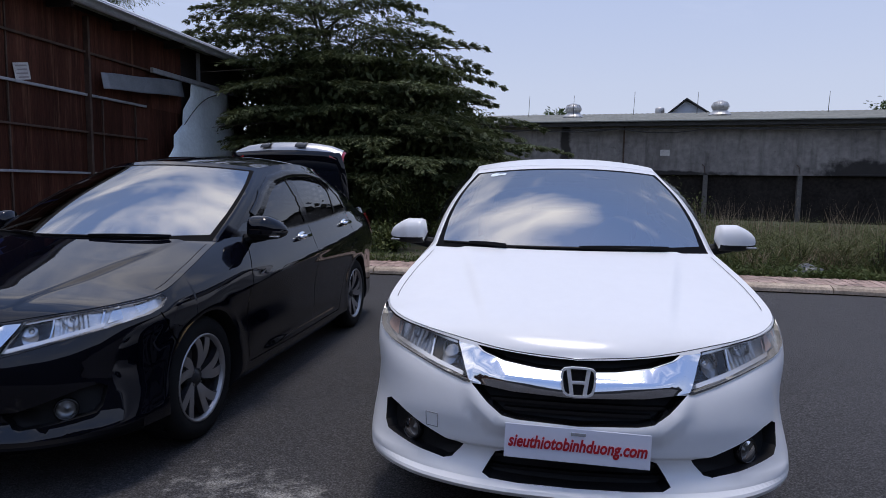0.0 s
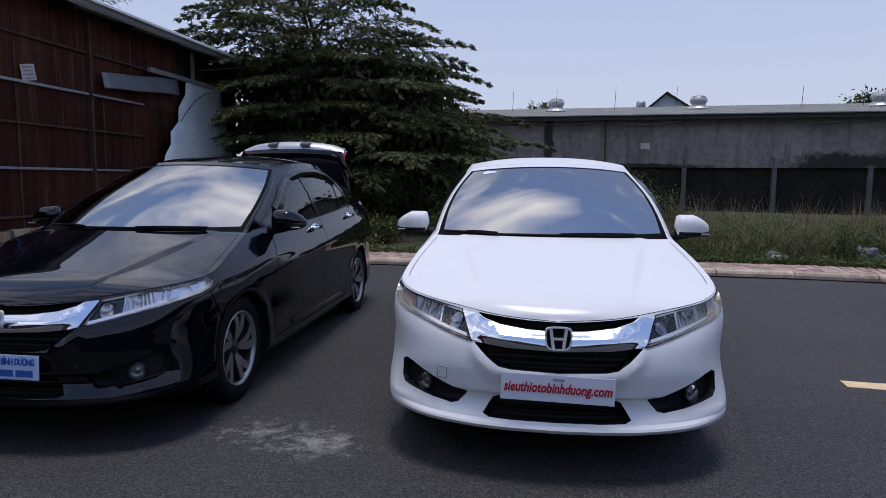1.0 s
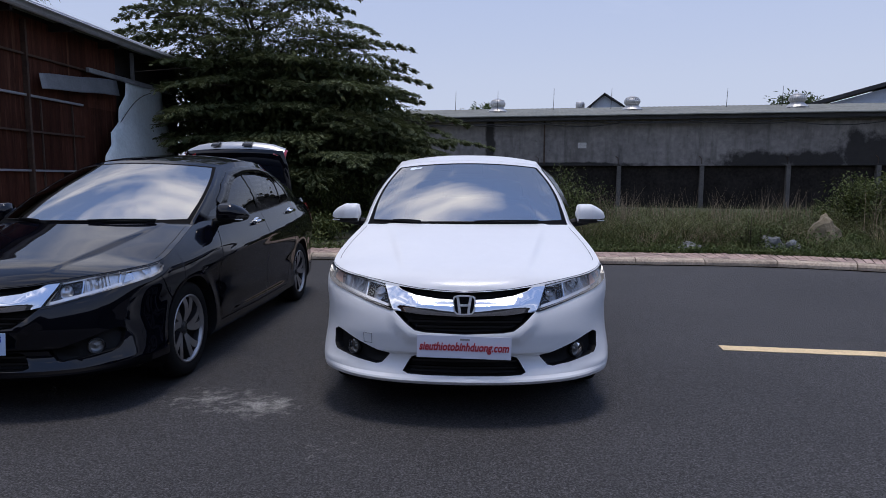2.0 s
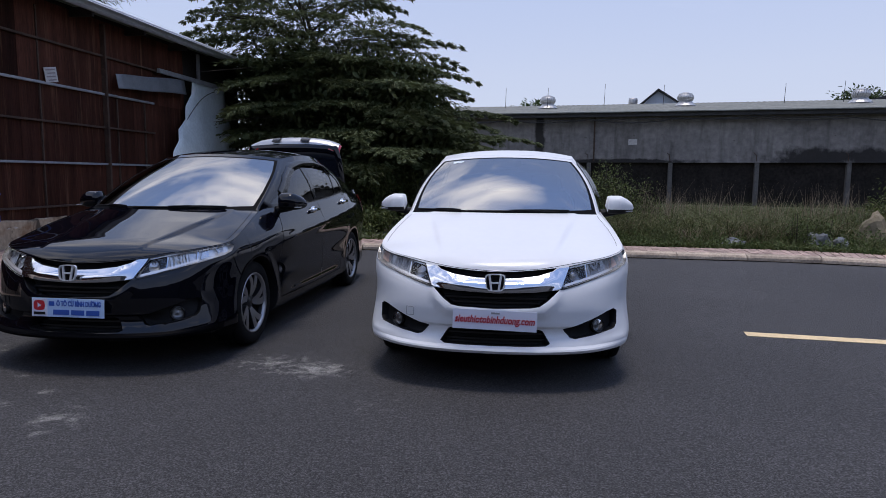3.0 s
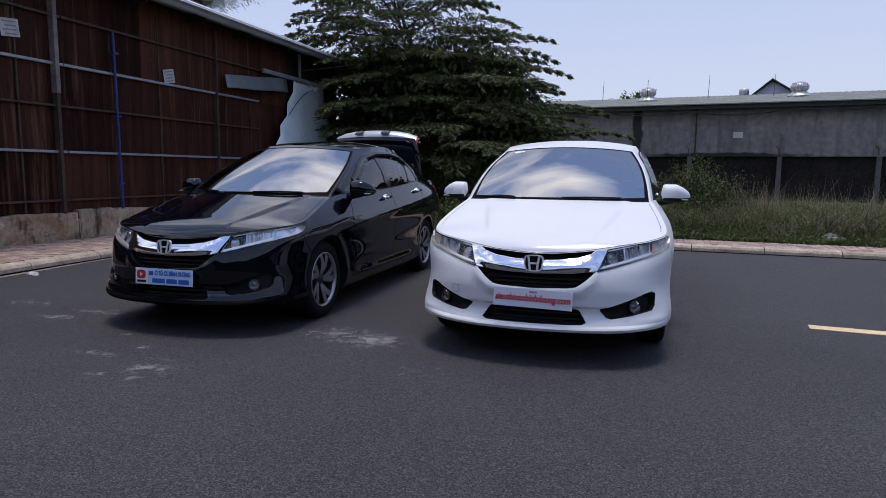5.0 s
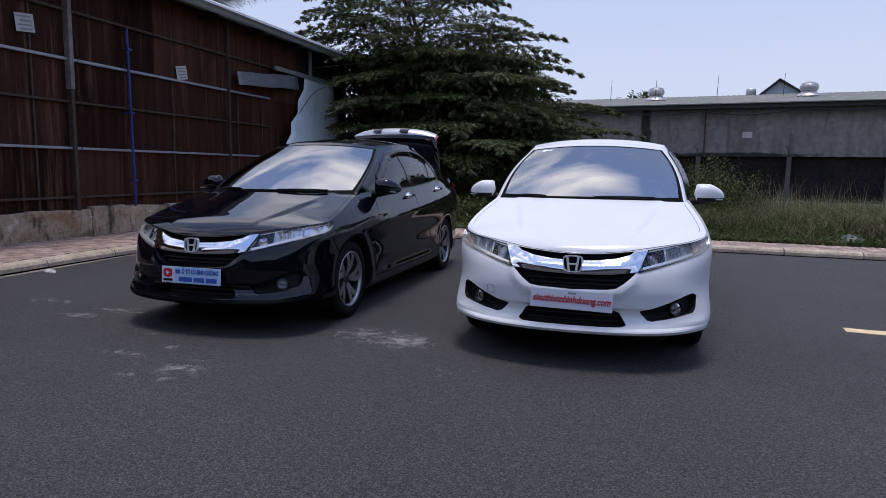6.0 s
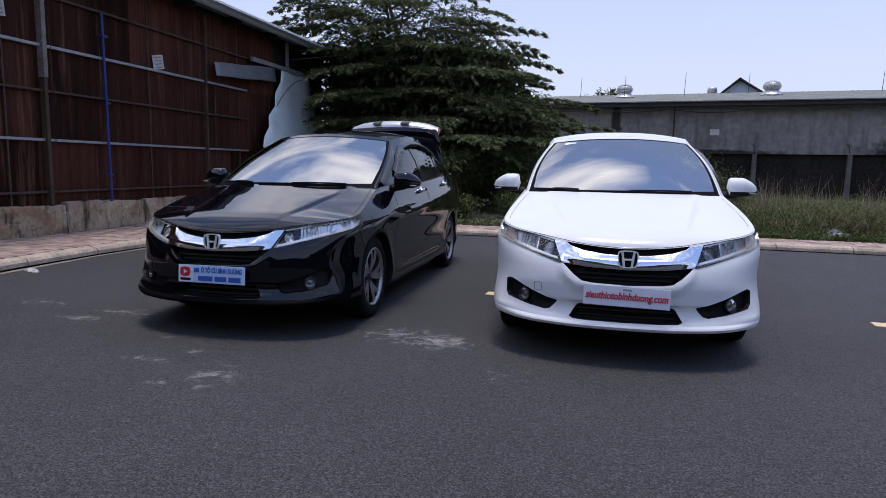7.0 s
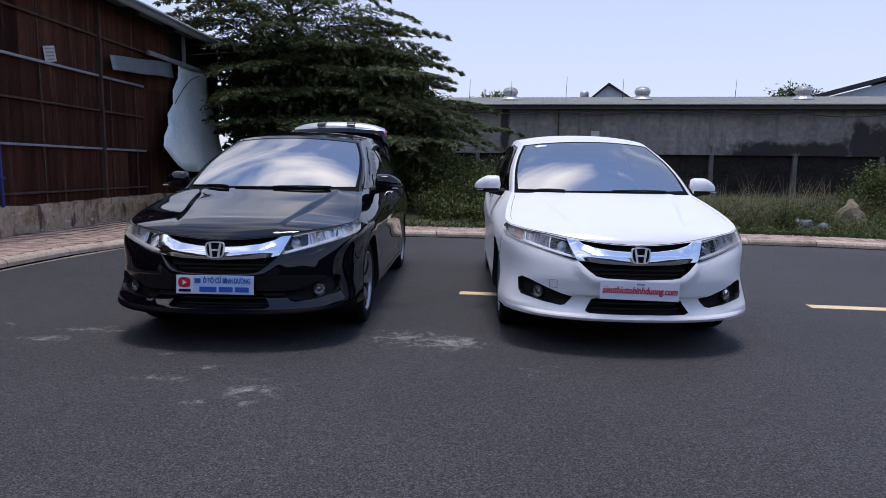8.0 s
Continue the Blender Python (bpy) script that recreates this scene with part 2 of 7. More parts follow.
def carve(regions, step, lo, hi):
    """Cuts the flat sheet lo..hi along the outlines of the regions. Returns the points and, for each region, its triangles; a
    triangle belongs to the first region that holds it."""
    from mathutils.geometry import delaunay_2d_cdt
    pts, edges = [], []
    for _, poly in regions:
        k = len(pts)
        n = len(poly)
        pts += [tuple(p) for p in poly]
        edges += [(k + i, k + (i + 1) % n) for i in range(n)]
    rim = np.array(pts)
    gx, gy = np.meshgrid(np.arange(lo[0], hi[0], step), np.arange(lo[1], hi[1], step))
    gx[1::2] += step / 2
    grid = np.stack([gx.ravel(), gy.ravel()], 1)
    keep = np.ones(len(grid), bool)
    for i in range(0, len(rim), 200):
        d = np.abs(grid[:, None, :] - rim[None, i:i + 200, :]).max(2).min(1)
        keep &= d > step * 0.45
    grid = grid[keep]
    v, _, f, *_ = delaunay_2d_cdt([Vector(p) for p in pts] + [Vector(p) for p in grid], edges, [], 0, 1e-5)
    v = np.array([(p.x, p.y) for p in v])
    f = np.array([tuple(t) for t in f])
    mid = v[f].mean(1)
    left = np.ones(len(f), bool)
    out = {}
    for name, poly in regions:
        got = left & inside(poly, mid)
        left &= ~got
        out.setdefault(name, []).append(f[got])
    return v, {k: np.concatenate(a) for k, a in out.items()}


def skin(name, v, tris, place, off, material, parent, label=""):
    """One piece of a carved sheet, laid on the surface place(u, w, off), with the surface's own normals."""
    used = np.unique(tris)
    if not len(used):
        return None
    back = {int(a): i for i, a in enumerate(used)}
    verts, normals = [], []
    e = 0.004
    for a in used:
        u, w = v[a]
        p = place(u, w, off)
        du = place(u + e, w, off) - place(u - e, w, off)
        dw = place(u, w + e, off) - place(u, w - e, off)
        n = np.cross(du, dw)
        verts.append(p)
        normals.append(n / (np.linalg.norm(n) + 1e-12))
    faces = []
    for t in tris:
        i, j, k = (back[int(a)] for a in t)
        n = np.cross(verts[j] - verts[i], verts[k] - verts[i])
        faces.append((i, j, k) if n @ normals[i] >= 0 else (i, k, j))
    return mesh_ob(name, verts, faces, material, parent, label, True, normals)


def wall_of(name, poly, place, a, b, material, parent, label=""):
    """The side walls of a recess: a band along an outline from depth a to depth b."""
    n = len(poly)
    verts = [place(u, w, a) for u, w in poly] + [place(u, w, b) for u, w in poly]
    faces = [(i, (i + 1) % n, n + (i + 1) % n, n + i) for i in range(n)]
    return mesh_ob(name, verts, faces, material, parent, label)


def lettering(text, size, shear, bold, depth=0.0015):
    """The mesh of a line of writing in the built-in font, centred on its origin in the xy plane, and its width."""
    cu = bpy.data.curves.new("writing", "FONT")
    cu.body, cu.size, cu.shear, cu.offset, cu.extrude = text, size, shear, bold, depth
    cu.align_x, cu.align_y, cu.resolution_u = "CENTER", "CENTER", 3
    ob = new("writing", cu)
    bpy.context.view_layer.update()
    me = bpy.data.meshes.new_from_object(ob.evaluated_get(bpy.context.evaluated_depsgraph_get()))
    bpy.data.objects.remove(ob)
    xs = [v.co.x for v in me.vertices]
    return me, max(xs) - min(xs)

# ---- the saloon car: its surfaces ----
# Car axes: x to the side, y from the nose backwards, z up; 4.44 m long, 1.695 m wide.
PLAN = spline([(0, 0), (0.25, 0.018), (0.45, 0.07), (0.62, 0.165), (0.746, 0.31), (0.822, 0.53), (0.842, 0.85), (0.8475, 1.4), (0.8475, 2.4),
               (0.842, 3.2), (0.82, 3.75), (0.77, 4.12), (0.68, 4.3), (0.5, 4.39), (0.25, 4.43), (0, 4.44)], 24)
PLAN_S = np.concatenate([[0], np.cumsum(np.linalg.norm(np.diff(PLAN, axis=0), axis=1))])
PLAN_N = np.gradient(PLAN, axis=0)
PLAN_N = np.stack([PLAN_N[:, 1], -PLAN_N[:, 0]], 1)
for _ in range(12):
    PLAN_N[1:-1] = (PLAN_N[:-2] + 2 * PLAN_N[1:-1] + PLAN_N[2:]) / 4
PLAN_N /= np.linalg.norm(PLAN_N, axis=1)[:, None]
S_END = PLAN_S[-1]


def s_at_y(y):
    k = np.searchsorted(PLAN[:, 1], y)
    return float(PLAN_S[min(k, len(PLAN_S) - 1)])


CORNER_S = s_at_y(0.30)
RIDGE = [(0.43, 0.588), (0.385, 0.556), (0.275, 0.468), (0.0, 0.458)]
TOP = [(0, 0.676, 0.105), (0.25, 0.690, 0.115), (0.43, 0.711, 0.12), (0.6, 0.733, 0.105), (s_at_y(0.34), 0.758, 0.075), (s_at_y(0.5), 0.772, 0.058), (s_at_y(0.62), 0.795, 0.055), (s_at_y(0.85), 0.862, 0.085),
       (s_at_y(1.22), 0.955, 0.145), (s_at_y(1.45), 0.962, 0.115), (s_at_y(1.75), 0.957, 0.09), (s_at_y(2.6), 0.99, 0.09), (s_at_y(3.4), 1.03, 0.105),
       (s_at_y(3.9), 1.05, 0.14), (s_at_y(4.25), 1.055, 0.1), (S_END, 1.05, 0.08)]
TOP_S, TOP_Z, TOP_T = spline(TOP, 10).T
SIDE_Z, SIDE_I = spline([(0.14, 0.09), (0.19, 0.045), (0.26, 0.018), (0.42, 0.022), (0.56, 0.02), (0.70, 0.0), (0.78, 0.004), (0.9, 0.03), (1.1, 0.06)], 10).T
NOSE_Z, NOSE_I = spline([(0.14, 0.06), (0.20, 0.012), (0.238, 0.0), (0.27, 0.012), (0.31, 0.018), (0.36, 0.018), (0.41, 0.014), (0.47, 0.010), (0.54, 0.022), (0.62, 0.04), (0.70, 0.08), (0.80, 0.12)], 10).T


def ease(t):
    t = min(1.0, max(0.0, t))
    return t * t * (3 - 2 * t)


def body_point(s, z, off=0.0):
    """The lower body's skin: s runs along the plan outline from the middle of the nose (minus: the other side), z is the height."""
    a = min(abs(s), S_END)
    px, py = np.interp(a, PLAN_S, PLAN[:, 0]), np.interp(a, PLAN_S, PLAN[:, 1])
    nx, ny = np.interp(a, PLAN_S, PLAN_N[:, 0]), np.interp(a, PLAN_S, PLAN_N[:, 1])
    front = 1 - ease((a - 0.55) / 0.4)
    ridge = 0.0
    low = front * np.interp(z, NOSE_Z, NOSE_I) + (1 - front) * np.interp(z, SIDE_Z, SIDE_I)
    # a lip round the wheel arches
    for yc in (0.865, 3.465):
        r = math.hypot(py - yc, z - 0.305)
        if z > 0.2:
            low -= 0.006 * ease((nx - 0.86) / 0.12) * math.exp(-((r - 0.35) / 0.045) ** 2)
    # the crease that climbs along the doors
    if nx > 0.8:
        zc = 0.70 + 0.075 * (py - 1.2)
        low -= 0.010 * math.exp(-((z - zc) / 0.03) ** 2) * ease((py - 1.0) / 0.6) * ease((4.1 - py) / 0.4)
        low += 0.012 * math.exp(-((z - 0.33) / 0.05) ** 2) * ease((py - 1.3) / 0.3) * ease((3.0 - py) / 0.3)
    # the bumper's corners stand square under the lamps
    low -= 0.042 * math.exp(-((a - CORNER_S) / 0.25) ** 2) * ease((0.50 - z) / 0.24)
    if a < 0.95:
        # the ridge that frames the mouth and the sharp lower lip
        for (xa, za), (xb, zb) in zip(RIDGE, RIDGE[1:]):
            t = min(1, max(0, ((px - xa) * (xb - xa) + (z - za) * (zb - za)) / ((xb - xa) ** 2 + (zb - za) ** 2)))
            d = math.hypot(px - xa - t * (xb - xa), z - za - t * (zb - za))
            ridge = max(ridge, max(0.0, 1 - d / 0.05) * ease((0.43 - px) / 0.1))
        # the overhanging edge above the intake
        low += 0.026 * ease((0.374 - z) / 0.02) * ease((z - 0.27) / 0.06) * ease((0.56 - px) / 0.12)
        zc = 0.247 + 0.09 * max(0, px - 0.35)
        lip = math.exp(-((z - zc) / 0.03) ** 2) * ease((0.95 - a) / 0.2)
        low -= 0.017 * ridge + 0.011 * lip
    zt, tt = np.interp(a, TOP_S, TOP_Z), np.interp(a, TOP_S, TOP_T)
    k = min(1.3, max(0.0, (z - (zt - 0.2)) / 0.2)) ** 2.2
    inset = low * (1 - min(k, 1)) + tt * k - off
    return np.array([math.copysign(px - nx * inset, s) if s else 0.0, py - ny * inset, z])


def at_x(x, z):
    """s of the point of the nose that lies x to the side at height z."""
    a, b = 0.0, s_at_y(0.95)
    for _ in range(26):
        m = (a + b) / 2
        a, b = (m, b) if body_point(m, z)[0] < abs(x) else (a, m)
    return math.copysign(a, x), z


def at_y(y, z, side=1):
    """s of the point of the flank that lies y behind the nose at height z."""
    a, b = 0.3, S_END
    for _ in range(26):
        m = (a + b) / 2
        a, b = (m, b) if body_point(m, z)[1] < y else (a, m)
    return side * a, z


def nose_poly(poly, side=1, cut=0, step=0.012):
    q = rounded(poly, 0.2, cut) if cut else poly
    return [at_x(side * x, z) if x else (0.0, z) for x, z in dense(q, step)]


def mirrored(half):
    """A polygon across the middle from its right half, given from the top middle round to the bottom middle."""
    return half + [(-x, z) for x, z in reversed(half) if x > 1e-6]


def wide_poly(half, cut=0):
    q = mirrored(half)
    q = rounded(q, 0.2, cut) if cut else q
    return [(at_x(x, z)) if abs(x) > 1e-6 else (0.0, z) for x, z in dense(q)]


def flank_poly(poly, side, step=0.02):
    return [at_y(y, z, side) for y, z in dense(poly, step)]


def strip(line, side, w=0.0035):
    """A narrow band along a line on the flank: a shut line."""
    a = [(y, z) for y, z in dense(line, 0.03, False)]
    up = []
    dn = []
    for i, (y, z) in enumerate(a):
        j, k = max(0, i - 1), min(len(a) - 1, i + 1)
        d = np.array(a[k]) - np.array(a[j])
        n = np.array([-d[1], d[0]]) / np.linalg.norm(d)
        up.append((y + n[0] * w, z + n[1] * w))
        dn.append((y - n[0] * w, z - n[1] * w))
    return [at_y(y, z, side) for y, z in up + dn[::-1]]


def top_edge(s):
    a = abs(s)
    return body_point(s, float(np.interp(a, TOP_S, TOP_Z)))


# the glasshouse: from a base ring to the roof's ring; k = -3..3 round the car from the middle of the windscreen
SIDE_Y0, SIDE_Y1 = 1.22, 3.86
ROOF_SIDE = spline([(0.548, 2.06, 1.370), (0.572, 2.35, 1.405), (0.575, 2.65, 1.414), (0.56, 2.95, 1.398), (0.53, 3.2, 1.38), (0.49, 3.38, 1.345)], 8)
ROOF_K = np.linspace(0, 1, len(ROOF_SIDE))
CROWN = 0.056


def base_ring(k):
    a = min(abs(k), 3.0)
    if a <= 1:
        e = top_edge(s_at_y(SIDE_Y0))
        x, y, z = e[0] * a, e[1] - 0.2 * (1 - a * a), e[2] + 0.01 - 0.012 * (1 - a * a)
    elif a <= 2:
        x, y, z = top_edge(s_at_y(SIDE_Y0 + (SIDE_Y1 - SIDE_Y0) * (a - 1)))
    else:
        e = top_edge(s_at_y(SIDE_Y1))
        t = 3 - a
        x, y, z = e[0] * t, e[1] + 0.1 * (1 - t * t), e[2] + 0.015 * (1 - t * t)
    return np.array([math.copysign(x, k) if k else 0.0, y, z])


def roof_ring(k):
    a = min(abs(k), 3.0)
    if a <= 1:
        e = ROOF_SIDE[0]
        x, y, z = e[0] * a, e[1] - 0.17 * (1 - a * a), e[2] + CROWN * 0.6 * (1 - a ** 2.4)
    elif a <= 2:
        x, y, z = (np.interp(a - 1, ROOF_K, ROOF_SIDE[:, i]) for i in range(3))
    else:
        e = ROOF_SIDE[-1]
        t = 3 - a
        x, y, z = e[0] * t, e[1] + 0.08 * (1 - t * t), e[2] + CROWN * 0.6 * (1 - t * t)
    return np.array([math.copysign(x, k) if k else 0.0, y, z])


def cabin_point(k, t, off=0.0):
    b, r = base_ring(k), roof_ring(k)
    p = b + (r - b) * t
    bulge = 0.035 * math.sin(math.pi * min(1, max(0, t)))
    d = r - b
    f = 0.12 + 0.48 * (ease((1.25 - abs(k)) / 0.4) + ease((abs(k) - 1.75) / 0.4))
    c = np.array([p[0] * 0.9, (p[1] - 2.5) * f, 0.0])
    c /= np.linalg.norm(c) + 1e-9
    n = c - d * (c @ d) / (d @ d)
    n /= np.linalg.norm(n) + 1e-9
    return p + n * (bulge + off)


def at_cabin(y, t, side):
    """k of the point of the cabin's flank that lies y behind the nose, t of the way up."""
    a, b = 1.0, 2.0
    for _ in range(24):
        m = (a + b) / 2
        a, b = (m, b) if cabin_point(m, t)[1] < y else (a, m)
    return side * a, t


def rows_skin(name, edges, bows, crowns, material, parent, label="", extra=None, lift=0.0, n=28):
    """A cover that spans from side to side: for each edge point a row, bowed lengthwise and crowned."""
    verts, faces = [], []
    for (ex, ey, ez), bow, cr in zip(edges, bows, crowns):
        for i in range(n + 1):
            f = -1 + 2 * i / n
            x, y, z = ex * f, ey - bow * (1 - f * f), ez + cr * (1 - abs(f) ** 2.4) + lift
            if extra:
                z += extra(x, y, f)
            verts.append((x, y, z))
    k = n + 1
    for r in range(len(edges) - 1):
        for i in range(n):
            faces.append((r * k + i, r * k + i + 1, (r + 1) * k + i + 1, (r + 1) * k + i))
    return mesh_ob(name, verts, faces, material, parent, label, True)


# outlines on the nose, right half, (x, z)
HEAD = [(0.420, 0.708), (0.52, 0.727), (0.64, 0.752), (0.735, 0.772), (0.772, 0.776), (0.789, 0.757), (0.795, 0.722), (0.780, 0.702), (0.70, 0.672), (0.57, 0.634), (0.45, 0.600), (0.385, 0.583), (0.366, 0.584)]
SLOT = [(0, 0.6745), (0.12, 0.678), (0.24, 0.6875), (0.35, 0.699), (0.325, 0.680), (0.25, 0.658), (0.13, 0.643), (0, 0.638)]
WING = [(0, 0.636), (0.13, 0.641), (0.25, 0.656), (0.325, 0.678), (0.36, 0.698), (0.419, 0.704), (0.37, 0.592), (0.33, 0.582), (0.22, 0.570), (0, 0.563)]
MOUTH = [(0, 0.561), (0.22, 0.568), (0.33, 0.580), (0.362, 0.582), (0.30, 0.525), (0.252, 0.492), (0.2, 0.484), (0, 0.478)]
INTAKE = [(0, 0.349), (0.25, 0.352), (0.272, 0.345), (0.316, 0.277), (0.29, 0.265), (0.15, 0.261), (0, 0.260)]
FOG = [(0.388, 0.353), (0.45, 0.372), (0.55, 0.407), (0.65, 0.447), (0.69, 0.455), (0.712, 0.44), (0.709, 0.368), (0.695, 0.343), (0.56, 0.314), (0.46, 0.297), (0.43, 0.304), (0.40, 0.335)]


def head_poly(side):
    """The headlamp's outline, cut off where the bonnet begins."""
    return [(s, min(z, float(np.interp(abs(s), TOP_S, TOP_Z)) - 0.004)) for s, z in nose_poly(HEAD, side)]


def bar_point(s, z, off=0.0):
    """The chrome bar bulges between its upper and lower edge."""
    x = body_point(s, z)[0]
    top = np.interp(abs(x), (0, 0.13, 0.25, 0.325, 0.36, 0.42), (0.636, 0.641, 0.656, 0.678, 0.698, 0.705))
    low = np.interp(abs(x), (0, 0.22, 0.33, 0.37, 0.4), (0.563, 0.570, 0.582, 0.592, 0.596))
    t = min(1, max(0, (z - low) / max(top - low, 0.02)))
    return body_point(s, z, off + 0.032 * (1 - abs((t - 0.5) / 0.5) ** 1.7) * ease((0.43 - abs(x)) / 0.2))


def arch(yc, side, r=0.338):
    pts = [(yc + r * math.cos(a), 0.305 + r * math.sin(a)) for a in np.linspace(-0.55, math.pi + 0.55, 60)]
    s0 = at_y(yc, 0.5, 1)[0]
    return [(side * (s0 + (y - yc)), z) for y, z in pts]


def wheel(parent, m, side):
    """One wheel, its outer face towards +x * side."""
    v, f = lathe([(0.13, -0.05), (0.205, -0.06), (0.205, 0.035), (0.13, 0.0)])
    hub = mesh_ob("wheel", v, f, alloy_dark, parent, "", True)
    hub.matrix_local = m @ Matrix.Diagonal((side, 1, 1, 1))
    prof = [(0.212, -0.085), (0.235, -0.098), (0.272, -0.096), (0.295, -0.084), (0.304, -0.06), (0.305, -0.03), (0.299, -0.027), (0.299, -0.022), (0.305, -0.019), (0.305, 0.019),
            (0.299, 0.022), (0.299, 0.027), (0.305, 0.03), (0.304, 0.06), (0.295, 0.084), (0.272, 0.096), (0.235, 0.098), (0.212, 0.085)]
    v, f = lathe(prof, 56)
    mesh_ob("tyre", v, f, rubber, hub, "", True)
    v, f = lathe([(0.205, -0.08), (0.214, -0.085), (0.214, 0.084), (0.218, 0.09), (0.212, 0.093), (0.203, 0.08), (0.196, 0.03), (0.196, -0.08)], 56)
    rim = mesh_ob("rim", v, f, alloy_dark, hub, "", True)
    v, f = lathe([(0.198, 0.070), (0.204, 0.086), (0.212, 0.0945), (0.2165, 0.0925), (0.2185, 0.088)], 56)
    mesh_ob("rim_flange", v, f, alloy, rim, "machined bright rim edge", True)
    v, f = lathe([(0.0, -0.012), (0.135, -0.012), (0.135, -0.028), (0.0, -0.028)], 40)
    mesh_ob("brake_disc", v, f, disc_metal, hub)
    # five pairs of swept spokes, machined faces on dark flanks
    for i in range(5):
        for pair in (-1, 1):
            base = 2 * math.pi * i / 5
            dark, face = [], []
            faces_d, faces_f = [], []
            steps = 9
            for j in range(steps):
                t = j / (steps - 1)
                r = 0.045 + t * 0.158
                mid = base + pair * (0.15 + 0.11 * t ** 1.4) + 0.22 * t * t
                half = (0.019 + 0.008 * math.sin(math.pi * t) + 0.008 * t) / max(r, 0.06) * (0.7 + 0.3 * t)
                x = 0.052 + 0.022 * math.sin(t * math.pi * 0.6)
                for a, dx in ((mid - half, 0), (mid + half, 0), (mid + half, -0.028), (mid - half, -0.028)):
                    dark.append((x + dx, r * math.cos(a), r * math.sin(a)))
                for a in (mid - half * 0.86, mid + half * 0.86):
                    face.append((x + 0.0025, r * math.cos(a), r * math.sin(a)))
            for j in range(steps - 1):
                for c in range(4):
                    d = (c + 1) % 4
                    faces_d.append((j * 4 + c, j * 4 + d, j * 4 + 4 + d, j * 4 + 4 + c))
                faces_f.append((j * 2, j * 2 + 1, j * 2 + 3, j * 2 + 2))
            n = len(dark)
            sp = mesh_ob("spoke", dark + face, faces_d + [tuple(n + q for q in a) for a in faces_f], alloy_dark, hub)
            sp.data.materials.append(alloy)
            for p in sp.data.polygons[len(faces_d):]:
                p.material_index = 1
    v, f = lathe([(0.0, 0.062), (0.026, 0.06), (0.031, 0.054), (0.05, 0.05), (0.062, 0.03), (0.062, -0.01)], 30)
    mesh_ob("hub_cap", v, f, alloy_dark, hub, "", True)
    for i in range(4):
        bm = bmesh.new()
        a = math.pi / 4 + i * math.pi / 2
        rod(bm, (0.045, 0.045 * math.cos(a), 0.045 * math.sin(a)), (0.058, 0.045 * math.cos(a), 0.045 * math.sin(a)), 0.007, n=6)
        part("wheel_nut", bm, disc_metal, hub)
    return hub


def on_nose(x, z, off):
    """A frame on the nose: its x across, y up along the skin, z out of it."""
    s, _ = at_x(x, z)
    p = body_point(s, z, off)
    e = 0.01
    u = body_point(s + e, z, off) - body_point(s - e, z, off)
    w = body_point(s, z + e, off) - body_point(s, z - e, off)
    u, w = Vector(u).normalized(), Vector(w)
    n = u.cross(w).normalized()
    w = n.cross(u)
    return Matrix(((u.x, w.x, n.x, p[0]), (u.y, w.y, n.y, p[1]), (u.z, w.z, n.z, p[2]), (0, 0, 0, 1)))


def badge(parent):
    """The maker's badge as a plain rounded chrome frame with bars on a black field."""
    m = Matrix.Translation((0, 0.012, 0.627)) @ pose(0, 0, 0, 90 - 8, 0, 0)
    outer = rounded([(-0.062, 0.05), (0.062, 0.05), (0.052, -0.05), (-0.052, -0.05)], 0.16, 2)
    inner = [(x * 0.87, y * 0.86) for x, y in outer]
    n = len(outer)
    v = [(x, y, 0.0) for x, y in outer] + [(x * 0.985, y * 0.985, 0.014) for x, y in outer] + [(x, y, 0.014) for x, y in inner] + [(x, y, 0.004) for x, y in inner]
    f = [(a * n + i, a * n + (i + 1) % n, (a + 1) * n + (i + 1) % n, (a + 1) * n + i) for a in range(3) for i in range(n)]
    ring = mesh_ob("badge", v, f, badge_metal, parent, "chrome badge frame")
    ring.matrix_local = m
    bm = bmesh.new()
    bm.faces.new([bm.verts.new((x, y, 0.004)) for x, y in inner])
    part("badge_field", bm, black_gloss, ring)
    bm = bmesh.new()
    for sx in (-1, 1):
        box(bm, (-0.0066, -0.043, 0.004), (0.0066, 0.043, 0.013), Matrix.Translation((sx * 0.027, 0, 0)) @ Matrix.Rotation(-sx * 0.14, 4, "Z"), 0.002)
    box(bm, (-0.022, -0.007, 0.004), (0.022, 0.004, 0.011), None, 0.002)
    part("badge_bars", bm, badge_metal, ring)


